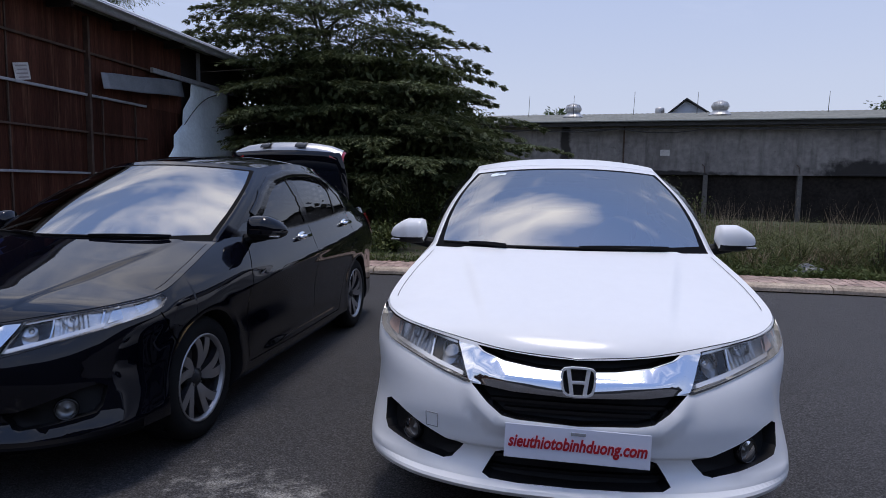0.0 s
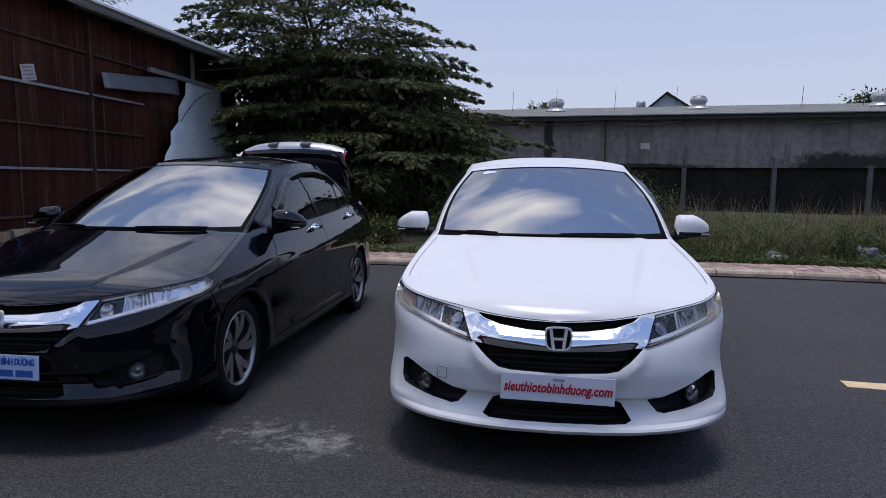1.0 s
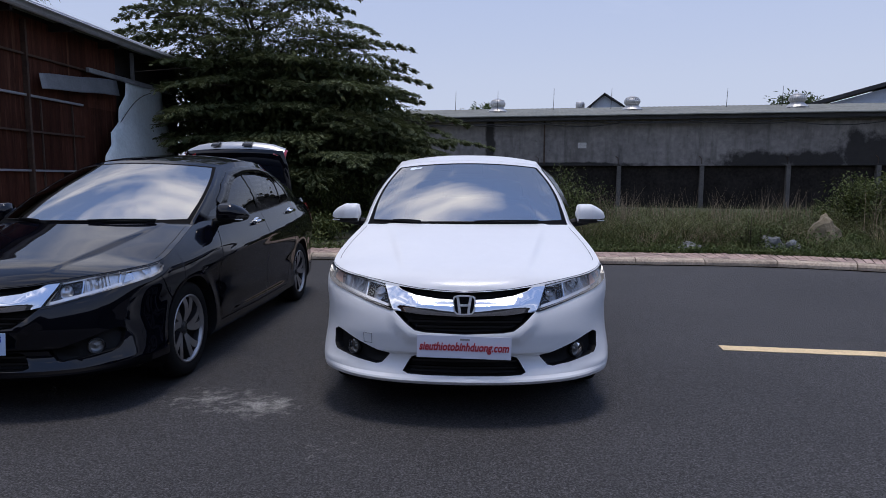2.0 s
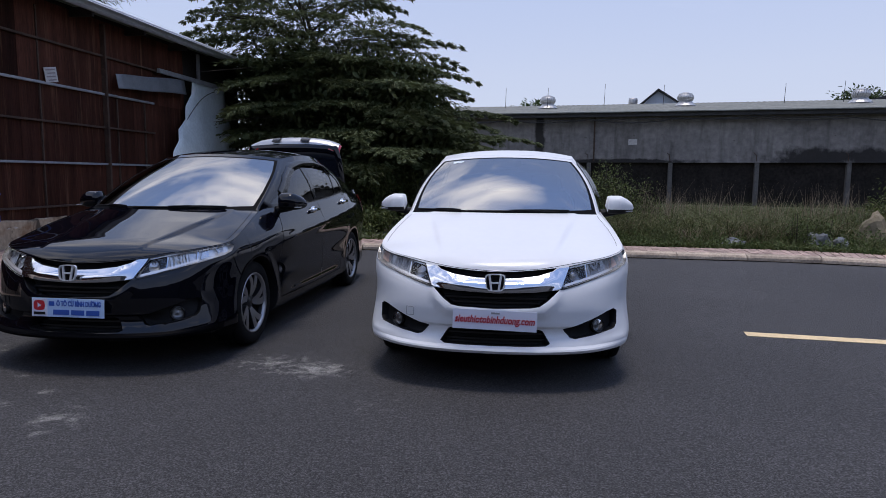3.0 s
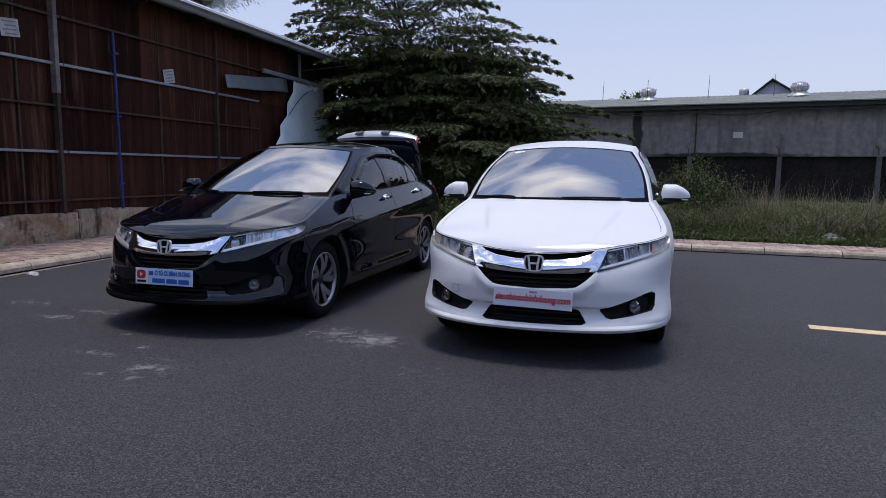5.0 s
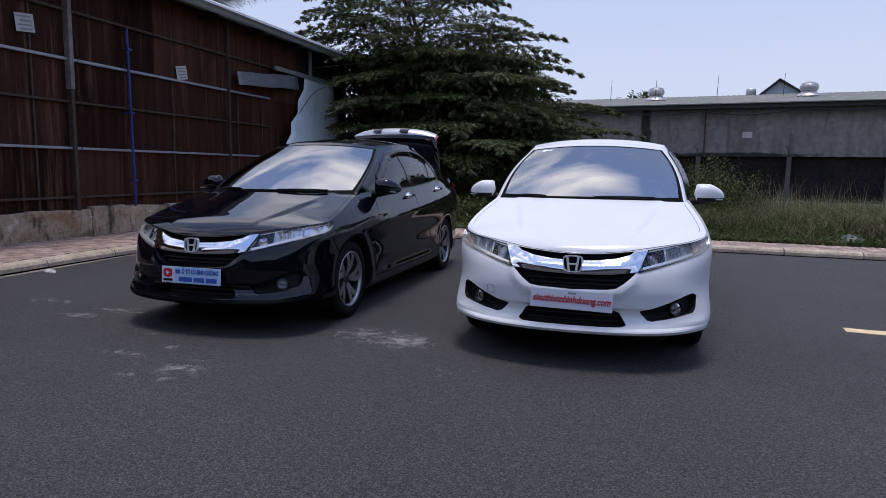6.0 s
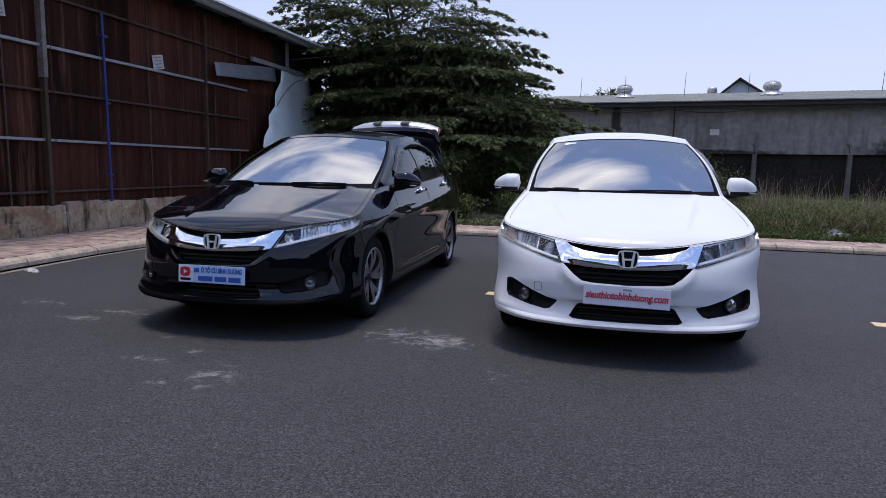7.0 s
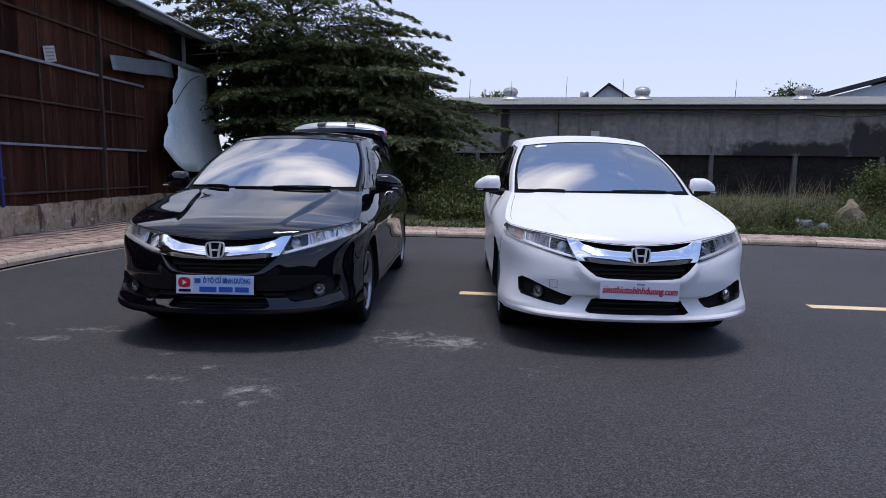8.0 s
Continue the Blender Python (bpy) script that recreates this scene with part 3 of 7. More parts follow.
def plate(parent, kind):
    lean = {"web": -1.4, "blue": 0.0}[kind]
    m = Matrix.Translation((0, -0.012, 0.416)) @ pose(0, 0, 0, 90, 0, 0) @ pose(0, 0, 0, -4, 0, lean)
    bm = bmesh.new()
    box(bm, (-0.238, -0.057, -0.004), (0.238, 0.057, 0.0), None, 0.0015)
    p = part("sign_plate", bm, plate_white if kind == "web" else plate_blue, parent, "white plate with red slanted lettering" if kind == "web" else "light blue plate with blue lettering and a red icon")
    p.matrix_local = m
    if kind == "web":
        me, w = lettering("sieuthiotobinhduong.com", 0.058, 0.22, 0.0016)
        me.materials.clear()
        me.materials.append(text_red)
        t = new("lettering", me)
        t.parent = p
        t.matrix_local = Matrix.Translation((0.0, 0.0, 0.001)) @ Matrix.Diagonal((0.452 / w, 1.0, 1, 1))
        boxed("clip", (-0.02, 0.034, 0.0), (0.028, 0.044, 0.003), lamp_shell, p)
        return
    bm = bmesh.new()
    box(bm, (-0.236, -0.055, 0.0), (-0.134, 0.055, 0.001))
    part("plate_field", bm, plate_white, p, "white end of the plate")
    q = rounded([(-0.224, 0.043), (-0.15, 0.043), (-0.15, -0.018), (-0.224, -0.018)], 0.2, 2)
    bm = bmesh.new()
    bm.faces.new([bm.verts.new((x, y, 0.0024)) for x, y in q])
    part("icon", bm, icon_red, p, "red rounded icon")
    bm = bmesh.new()
    bm.faces.new([bm.verts.new(c) for c in ((-0.197, 0.028, 0.0035), (-0.197, -0.003, 0.0035), (-0.172, 0.0125, 0.0035))])
    part("icon_mark", bm, plate_white, p)
    boxed("writing_bar", (-0.222, -0.044, 0.001), (-0.148, -0.028, 0.003), black_plastic, p)
    # the number below the words stays plain bars
    bm = bmesh.new()
    x = -0.095
    for w in (0.105, 0.085, 0.085):
        box(bm, (x, -0.043, 0.0005), (x + w, -0.012, 0.0025))
        x += w + 0.014
    part("number_bars", bm, text_blue, p)
    boxed("name_bar", (-0.124, 0.010, 0.0005), (-0.088, 0.038, 0.0025), text_blue, p)
    me, w = lettering("\u00d4 T\u00d4 C\u0168 B\u00ccNH D\u01af\u01a0NG", 0.042, 0.0, 0.0016)
    me.materials.clear()
    me.materials.append(text_blue)
    t = new("lettering", me)
    t.parent = p
    t.matrix_local = Matrix.Translation((0.072, 0.024, 0.001)) @ Matrix.Diagonal((0.29 / w, 1, 1, 1))


def headlamp(parent, side, bright):
    """A clear lens over a deep housing with two reflector bowls, a wing and an amber corner lamp."""
    poly = head_poly(side)
    xs = [p[0] for p in poly]
    cx, cz = (min(xs) + max(xs)) / 2, sum(p[1] for p in poly) / len(poly)
    inset = [(cx + (u - cx) * 0.972 + (w - cz) * 0.02 * side, cz + (w - cz) * 0.92 + (u - cx) * 0.0) for u, w in poly]
    v, reg = carve([("a", inset), ("ring", poly)], 0.009, (min(xs), 0.56), (max(xs), 0.82))
    shell = lamp_shell_bright if bright else lamp_shell
    lens = skin("headlight", v, reg["a"], body_point, 0.003, lens_glass, parent, "clear headlight lens")
    lens.visible_shadow = False
    skin("lens_seal", v, reg["ring"], body_point, 0.002, black_gloss, lens)
    skin("housing", v, reg["a"], lambda u, w, o: body_point(u, w, o) + np.array([0, 0.022 + 0.008 * math.sin(u * 40) + (0.003 * math.sin(u * 260) if 0.56 < abs(u) < 0.74 else 0.0), 0]), -0.012, shell, lens)
    wall_of("rim", poly, body_point, 0.004, -0.03, shell, lens)
    for x, z, r in ((0.462, 0.652, 0.036), (0.60, 0.694, 0.035)):
        m = on_nose(side * x, z, -0.068)
        vv, ff = lathe([(r, 0.05), (r * 0.96, 0.045), (r * 0.8, 0.02), (r * 0.5, 0.004), (r * 0.25, 0.0), (0.012, 0.002), (0.011, 0.03), (0.0, 0.032)], 28, "z")
        b = mesh_ob("reflector", vv, ff, bowl, lens, "", True)
        b.matrix_local = m
    # a dark bezel round the inner lamp
    cs, cz = at_x(side * 0.462, 0.652)
    ring = [(cs + 0.035 * math.cos(a), cz + 0.035 * math.sin(a)) for a in np.linspace(0, 2 * math.pi, 30)[:-1]]
    q = nose_poly([(0.428, 0.698), (0.522, 0.716), (0.534, 0.640), (0.40, 0.604), (0.398, 0.620)], side)
    v2, r2 = carve([("hole", ring), ("a", q)], 0.012, (min(p[0] for p in q), 0.58), (max(p[0] for p in q), 0.74))
    skin("bezel", v2, r2["a"], body_point, -0.024, black_gloss, lens, "dark lamp bezel")
    # bright fins along the foot and the brow of the housing
    for fin in ([(0.40, 0.598), (0.53, 0.630), (0.69, 0.676), (0.69, 0.690), (0.53, 0.644), (0.40, 0.611)], [(0.43, 0.702), (0.55, 0.726), (0.68, 0.752), (0.68, 0.746), (0.55, 0.718), (0.43, 0.694)]):
        q = nose_poly(fin, side)
        v2, r2 = carve([("a", q)], 0.02, (min(p[0] for p in q), 0.58), (max(p[0] for p in q), 0.8))
        skin("fin", v2, r2["a"], body_point, -0.010, reflector, lens)
    q = nose_poly([(0.70, 0.754), (0.745, 0.764), (0.772, 0.752), (0.778, 0.722), (0.757, 0.702), (0.70, 0.684)], side)
    v2, r2 = carve([("a", q)], 0.02, (min(p[0] for p in q), 0.6), (max(p[0] for p in q), 0.82))
    skin("corner_lamp", v2, r2["a"], body_point, -0.022, bowl if bright else amber, lens, "clear corner lamp" if bright else "amber corner lamp")
    for x, hi, lo in ((0.525, 0.716, 0.634), (0.675, 0.748, 0.676)):
        q = nose_poly([(x - 0.003, hi), (x + 0.003, hi + 0.001), (x + 0.012, lo), (x + 0.006, lo)], side)
        v2, r2 = carve([("a", q)], 0.03, (min(p[0] for p in q), 0.6), (max(p[0] for p in q), 0.8))
        skin("divider", v2, r2["a"], body_point, -0.016, chrome, lens)


def saloon(name, m, paint, kind, label, open_boot=False):
    car = empty(name, m, label, "car", "parked saloon cars")
    bright = kind == "blue"
    # the lower body's sheet
    zt = lambda s: float(np.interp(abs(s), TOP_S, TOP_Z))
    ss = np.linspace(-S_END, S_END, 420)
    bottom = lambda s: 0.222 + 0.014 * ease((abs(s) - 0.4) / 0.3) - 0.055 * ease((abs(s) - 1.1) / 0.3)
    sheet = [(s, bottom(s)) for s in ss] + [(s, zt(s)) for s in ss[::-1]]
    regions = []
    recess = {"slot": 0.05, "mouth": 0.06, "intake": 0.07, "fog_pocket": 0.045}
    regions += [("slot", wide_poly(SLOT)), ("wing", wide_poly(WING)), ("mouth", wide_poly(MOUTH)), ("intake", wide_poly(INTAKE))]
    for sd in (-1, 1):
        regions += [("head", head_poly(sd)), ("fog_pocket" + ("L" if sd < 0 else "R"), nose_poly(FOG, sd))]
        regions += [("arch", arch(0.865, sd)), ("arch", arch(3.465, sd))]
        tag = "L" if sd < 0 else "R"
        # shut lines
        for line in ([(1.30, 0.30), (1.29, 0.6), (1.33, 0.8), (1.46, 0.955)], [(2.33, 0.27), (2.36, 0.6), (2.40, 0.98)], [(1.31, 0.27), (2.0, 0.262), (2.9, 0.268)],
                     [(2.9, 0.268), (3.05, 0.5), (3.2, 0.72), (3.33, 0.86), (3.36, 1.02)], [(0.52, 0.70), (0.56, 0.615), (0.62, 0.535)]):
            regions.append(("gap" + tag, strip(line, sd)))
        regions.append(("front_door" + tag, flank_poly([(1.30, 0.268), (2.33, 0.262), (2.40, 1.1), (1.45, 1.1), (1.33, 0.8), (1.29, 0.6)], sd)))
        regions.append(("rear_door" + tag, flank_poly([(2.33, 0.262), (2.9, 0.268), (3.05, 0.5), (3.2, 0.72), (3.33, 0.86), (3.36, 1.12), (2.40, 1.1)], sd)))
        regions.append(("side_sill" + tag, flank_poly([(1.22, 0.1), (3.0, 0.1), (2.95, 0.262), (1.31, 0.262)], sd)))
        regions.append(("fender" + tag, flank_poly([(0.48, 1.0), (0.52, 0.70), (0.62, 0.535), (0.72, 0.1), (1.22, 0.1), (1.31, 0.262), (1.29, 0.6), (1.33, 0.8), (1.47, 1.1)], sd)))
        regions.append(("rear_lamp" + tag, flank_poly([(4.0, 0.99), (4.12, 1.0), (4.36, 0.98), (4.34, 0.80), (4.2, 0.78), (4.12, 0.86)], sd)))
        regions.append(("rear_fender" + tag, flank_poly([(2.9, 0.1), (3.9, 0.1), (4.05, 0.78), (4.1, 1.2), (3.36, 1.2), (3.2, 0.72)], sd)))
    front = [(-s_at_y(0.75), 0.1), (s_at_y(0.75), 0.1), (s_at_y(0.75), 0.9), (-s_at_y(0.75), 0.9)]
    for lo, hi in ((0.352, 0.363), (0.363, 0.376)):
        regions.append(("front_bumper", dense([(-0.6, lo), (0.6, lo), (0.6, hi), (-0.6, hi)], 0.02)))
    crest = [(x, z) for x, z in reversed(RIDGE)]
    regions.append(("front_bumper", wide_poly(crest + [(x, z - 0.016) for x, z in RIDGE])))
    regions.append(("front_bumper", front))
    regions.append(("rear_bumper", sheet))
    # keep only what lies on the sheet
    regions = [("outside", [(-6, 0), (6, 0), (6, bottom(6))] + sheet[:420][::-1] + [(-6, bottom(6))]), ("outside", [(6, 1.3), (-6, 1.3), (-6, zt(6))] + [(s, zt(s)) for s in ss] + [(6, zt(6))])] + regions
    v, reg = carve(regions, 0.025, (-S_END, 0.1), (S_END, 1.1))
    for key, tris in reg.items():
        base = key.rstrip("LR")
        if key in ("outside", "arch", "head"):
            continue
        if base == "gap":
            skin("shut_line", v, tris, body_point, -0.008, black_plastic, car)
        elif key == "wing":
            skin("grille_bar", v, tris, bar_point, 0.006, chrome, car, "broad chrome grille bar")
            wall_of("grille_bar_edge", wide_poly(WING), body_point, 0.006, -0.03, chrome, car)
        elif base in recess:
            skin({"slot": "upper_grille", "mouth": "lower_grille", "intake": "air_intake", "fog_pocket": "fog_lamp_surround"}[base], v, tris, body_point, -recess[base], black_plastic, car, "black plastic " + base.replace("_", " "))
        elif base == "rear_lamp":
            skin("rear_lamp", v, tris, body_point, 0.008, red_lamp, car, "red rear lamp")
        elif key == "rear_bumper":
            # the strips under the doors are parts of their own
            mid_s = v[tris].mean(1)[:, 0]
            tail = np.abs(mid_s) > s_at_y(3.3)
            skin("rear_bumper", v, tris[tail], body_point, 0.0, paint, car)
            for sd in (-1, 1):
                for near in (True, False):
                    pick = ~tail & (mid_s * sd > 0) & ((np.abs(mid_s) < s_at_y(2.2)) == near)
                    skin("sill_strip", v, tris[pick], body_point, 0.0, paint, car)
        else:
            skin(base, v, tris, body_point, 0.0, paint, car)
    for key, poly in (("slot", wide_poly(SLOT)), ("mouth", wide_poly(MOUTH)), ("intake", wide_poly(INTAKE))):
        wall_of("opening_edge", poly, body_point, 0.0, -recess[key], black_plastic if key == "intake" else black_gloss, car)
    for sd in (-1, 1):
        wall_of("opening_edge", nose_poly(FOG, sd), body_point, 0.0, -0.045, black_plastic, car)
        for yc in (0.865, 3.465):
            a = arch(yc, sd)
            wall_of("wheel_arch", a, lambda u, w, o: body_point(u, w) * np.array([o, 1, 1]), 1.0, 0.62, black_plastic, car)
        headlamp(car, sd, bright)
        # fog lamps
        mm = on_nose(sd * 0.612, 0.362, -0.045)
        vv, ff = lathe([(0.046, 0.0), (0.046, 0.02), (0.04, 0.026), (0.036, 0.02)], 28, "z")
        fl = mesh_ob("fog_lamp", vv, ff, black_gloss, car, "", True)
        fl.matrix_local = mm
        vv, ff = lathe([(0.037, 0.02), (0.03, 0.004), (0.012, 0.0), (0.0, 0.012)], 24, "z")
        mesh_ob("reflector", vv, ff, disc_metal, fl, "", True)
        vv, ff = lathe([(0.038, 0.02), (0.026, 0.027), (0.0, 0.03)], 24, "z")
        mesh_ob("lens", vv, ff, lens_glass, fl, "", True).visible_shadow = False
    # grille bars in the mouth, intake and slot
    for z, w, inset in ((0.53, 0.30, 0.035), (0.505, 0.25, 0.035), (0.315, 0.285, 0.05), (0.285, 0.3, 0.05)):
        v2 = []
        for x in np.linspace(-w, w, 25):
            s, _ = at_x(x, z) if abs(x) > 1e-6 else (0, z)
            for dz, dy in ((0.006, 0), (-0.006, 0), (-0.006, 0.02), (0.006, 0.02)):
                v2.append(body_point(s, z, -inset) + np.array([0, dy, dz]))
        f2 = [(4 * i + c, 4 * i + (c + 1) % 4, 4 * i + 4 + (c + 1) % 4, 4 * i + 4 + c) for i in range(24) for c in range(4)]
        mesh_ob("grille_slat", v2, f2, black_gloss, car)
    # the lip under the bumper: a crisp folded edge
    lip_s = np.linspace(-0.93, 0.93, 90)
    prof = ((-0.002, 0.262), (0.012, 0.248), (0.017, 0.238), (0.010, 0.220), (-0.05, 0.214))
    lv = [body_point(s, z + 0.012 * ease((abs(s) - 0.45) / 0.4), o * (1 - 0.7 * ease((abs(s) - 0.5) / 0.3)) * ease((0.935 - abs(s)) / 0.12)) for s in lip_s for o, z in prof]
    lf = [(5 * i + c, 5 * i + 5 + c, 5 * i + 6 + c, 5 * i + 1 + c) for i in range(89) for c in range(4)]
    mesh_ob("front_lip", lv, lf, paint if kind == "web" else lip_black, car)
    # tow-hook cover
    tow = on_nose(-0.505, 0.432, 0.0)
    bm = bmesh.new()
    for lo, hi in (((-0.026, -0.026, 0), (-0.0235, 0.026, 0.002)), ((0.0235, -0.026, 0), (0.026, 0.026, 0.002)), ((-0.026, 0.0235, 0), (0.026, 0.026, 0.002)), ((-0.026, -0.026, 0), (0.026, -0.0235, 0.002))):
        box(bm, lo, hi)
    part("tow_cover", bm, lamp_shell if kind == "web" else black_plastic, car).matrix_local = tow
    badge(car)
    plate(car, kind)
    # bonnet
    s1 = s_at_y(SIDE_Y0)
    sb = np.concatenate([np.linspace(0.004, 0.7, 26), np.linspace(0.72, s1, 30)])
    edges = [top_edge(s) for s in sb]
    bows = [0.19 * ease((e[1] - 0.35) / 0.85) for e in edges]
    mid = spline([(0.08, 0.672), (0.10, 0.679), (0.14, 0.715), (0.20, 0.750), (0.30, 0.788), (0.45, 0.823), (0.65, 0.869), (0.85, 0.916), (1.05, 0.965)], 10)
    swell = lambda y: 0.015 * ease((y - 0.1) / 0.5) * (1 - 0.75 * ease((y - 0.75) / 0.3))
    crowns = [float(np.interp(e[1] - w, mid[:, 0], mid[:, 1])) - e[2] - swell(e[1] - w) for e, w in zip(edges, bows)]
    crowns = [c * ease(e[0] / 0.2) for c, e in zip(crowns, edges)]

    def bonnet_shape(x, y, f):
        xr = 0.285 + 0.215 * y
        return swell(y) * ease((xr - abs(x)) / 0.04 + 0.5)

    rows_skin("bonnet", edges, bows, crowns, paint, car, "", bonnet_shape, 0.003, 120)
    # the gaps between the bonnet and the wings
    for sd in (-1, 1):
        v2 = []
        for (ex, ey, ez), bow, cr in zip(edges, bows, crowns):
            if not 0.57 < ey < 1.16:
                continue
            for f in (0.951, 0.955):
                v2.append((sd * ex * f, ey - bow * (1 - f * f), ez + cr * (1 - f ** 2.4) + 0.0042))
        mesh_ob("bonnet_gap", v2, [(2 * i, 2 * i + 1, 2 * i + 3, 2 * i + 2) for i in range(len(v2) // 2 - 1)], black_plastic, car)
    # roof
    redges = [ROOF_SIDE[i] for i in range(0, len(ROOF_SIDE))]
    n = len(redges) - 1
    rows_skin("roof", redges, [0.17 * (1 - ease(i / n * 2.2)) - 0.08 * ease((i / n - 0.5) * 2) for i in range(n + 1)], [CROWN * (0.6 + 0.4 * math.sin(math.pi * i / n)) for i in range(n + 1)], paint, car, "", None, 0.0005, 40)
    # glasshouse
    reg2 = []
    ws = lambda a, lo, hi: [(k, lo) for k in np.linspace(-a, a, 41)] + [(k, hi) for k in np.linspace(a, -a, 41)]
    reg2.append(("windscreen", rounded(ws(0.932, 0.045, 0.915), 0.25, 1)))
    reg2.append(("frit", ws(0.962, -0.03, 0.94)))
    reg2.append(("rear_window", [(k, t) for k, t in [(2.12, 0.08)] + [(3.0, 0.08), (3.0, 0.92), (2.12, 0.92)]]))
    reg2.append(("rear_window", [(k, t) for k, t in [(-2.12, 0.08)] + [(-3.0, 0.08), (-3.0, 0.92), (-2.12, 0.92)]]))
    for sd in (-1, 1):
        tag = "L" if sd < 0 else "R"
        w1 = [(1.64, 0.07), (2.36, 0.05), (2.29, 0.45), (2.24, 0.84), (2.12, 0.83), (1.9, 0.60)]
        w2 = [(2.46, 0.05), (3.02, 0.06), (3.06, 0.45), (2.95, 0.80), (2.7, 0.85), (2.36, 0.85), (2.38, 0.45)]
        w3 = [(3.06, 0.06), (3.34, 0.10), (3.26, 0.40), (3.10, 0.68), (3.02, 0.76), (3.10, 0.45)]
        w0 = [(1.42, 0.06), (1.60, 0.06), (1.78, 0.42)]
        for nm, w in (("front_window", w1), ("rear_side_window", w2), ("quarter_window", w3), ("front_quarter_window", w0)):
            reg2.append((nm + tag, [at_cabin(y, t, sd) for y, t in dense(w, 0.03)]))
        reg2.append(("window_frame" + tag, [at_cabin(y, t, sd) for y, t in dense([(1.36, 0.0), (3.42, 0.0), (3.32, 0.45), (3.06, 0.83), (2.7, 0.91), (2.3, 0.91), (2.05, 0.88), (1.8, 0.6)], 0.04)]))
    rungs = (0.965, 1.0, 1.02, 1.04, 1.065, 1.1)
    for a, b in [*zip(rungs, rungs[1:]), (1.0, 2.0)] + [(-b, -a) for a, b in [*zip(rungs, rungs[1:]), (1.0, 2.0)]]:
        reg2.append(("pillars", dense([(a, -0.03), (b, -0.03), (b, 1.0), (a, 1.0)], 0.045)))
    reg2.append(("pillars", [(k, -0.03) for k in np.linspace(-3, 3, 90)] + [(k, 1.0) for k in np.linspace(3, -3, 90)]))
    reg2 = [(nm, dense(q, 0.04)) for nm, q in reg2]
    v, reg = carve(reg2, 0.045, (-3.0, -0.03), (3.0, 1.0))
    for key, tris in reg.items():
        base = key.rstrip("LR")
        if base == "windscreen":
            g = skin("windscreen", v, tris, cabin_point, 0.0, windscreen_glass, car, "tinted windscreen")
            g.visible_shadow = False
        elif base == "frit":
            skin("windscreen_border", v, tris, cabin_point, 0.0, lip_black, car)
        elif base.endswith("window"):
            g = skin(base, v, tris, cabin_point, -0.004, window_glass, car, "dark tinted glass")
        elif base == "window_frame":
            skin("window_frame", v, tris, cabin_point, 0.001, black_gloss, car)
        else:
            skin("cabin_frame", v, tris, cabin_point, 0.0, paint, car)
    # rain visors over the side windows, mirrors, handles
    for sd in (-1, 1):
        line = [(1.62, 0.30), (1.82, 0.60), (2.05, 0.84), (2.3, 0.90), (2.7, 0.90), (3.0, 0.84), (3.2, 0.62)]
        verts, faces = [], []
        q = dense(line, 0.06, False)
        for y, t in q:
            k, _ = at_cabin(y, t, sd)
            k2, _ = at_cabin(y + 0.015, t - 0.13, sd)
            verts += [cabin_point(k, t, 0.006), cabin_point(k2, t - 0.13, 0.03), cabin_point(k2, t - 0.13, 0.026)]
        for i in range(len(q) - 1):
            for c in range(2):
                faces.append((3 * i + c, 3 * i + c + 1, 3 * i + 4 + c, 3 * i + 3 + c))
        mesh_ob("rain_visor", verts, faces, black_gloss, car, "smoked rain visor", True)
        # mirror: a rounded shell, blunt behind, with a dark foot
        vv, ff = [], []
        nu, nv = 20, 14
        for i in range(nu):
            a = 2 * math.pi * i / nu
            for j in range(nv + 1):
                b = math.pi * j / nv - math.pi / 2
                cx = -1 + 2 * j / nv
                rr = math.sqrt(max(0, 1 - abs(cx) ** (2.6 if cx > 0 else 12)))
                yy, zz = math.cos(a), math.sin(a)
                yy = math.copysign(abs(yy) ** 0.75, yy)
                zz = math.copysign(abs(zz) ** 0.75, zz)
                x = 0.098 * cx
                taper = 1 - 0.34 * max(0, cx)
                y = (0.085 if yy < 0 else 0.05) * yy * rr * (1 - 0.15 * max(0, cx))
                z = (0.068 if zz > 0 else 0.056) * zz * rr * taper - 0.014 * max(0, cx)
                vv.append((sd * (0.878 + 1.12 * x), 1.46 + y + 0.03 * max(0, cx), 1.008 + 1.12 * z))
        for i in range(nu):
            for j in range(nv):
                i2 = (i + 1) % nu
                ff.append((i * (nv + 1) + j, i2 * (nv + 1) + j, i2 * (nv + 1) + j + 1, i * (nv + 1) + j + 1))
        mir = mesh_ob("door_mirror", vv, ff, paint, car, "", True)
        mir.data.materials.append(black_plastic)
        for p in mir.data.polygons:
            if p.center.z < 0.984:
                p.material_index = 1
        bm = bmesh.new()
        rod(bm, (sd * 0.74, 1.47, 0.945), (sd * 0.86, 1.47, 0.965), 0.032, 0.026, 10)
        part("mirror_foot", bm, black_plastic, mir, "black mirror foot")
        boxed("indicator", (sd * 0.915, 1.388, 0.966), (sd * 0.965, 1.42, 0.974), lamp_shell, mir, "", 0.003)
        boxed("mirror_glass", (sd * 0.82, 1.497, 0.965), (sd * 0.955, 1.5, 1.045), reflector, mir, "mirror glass")
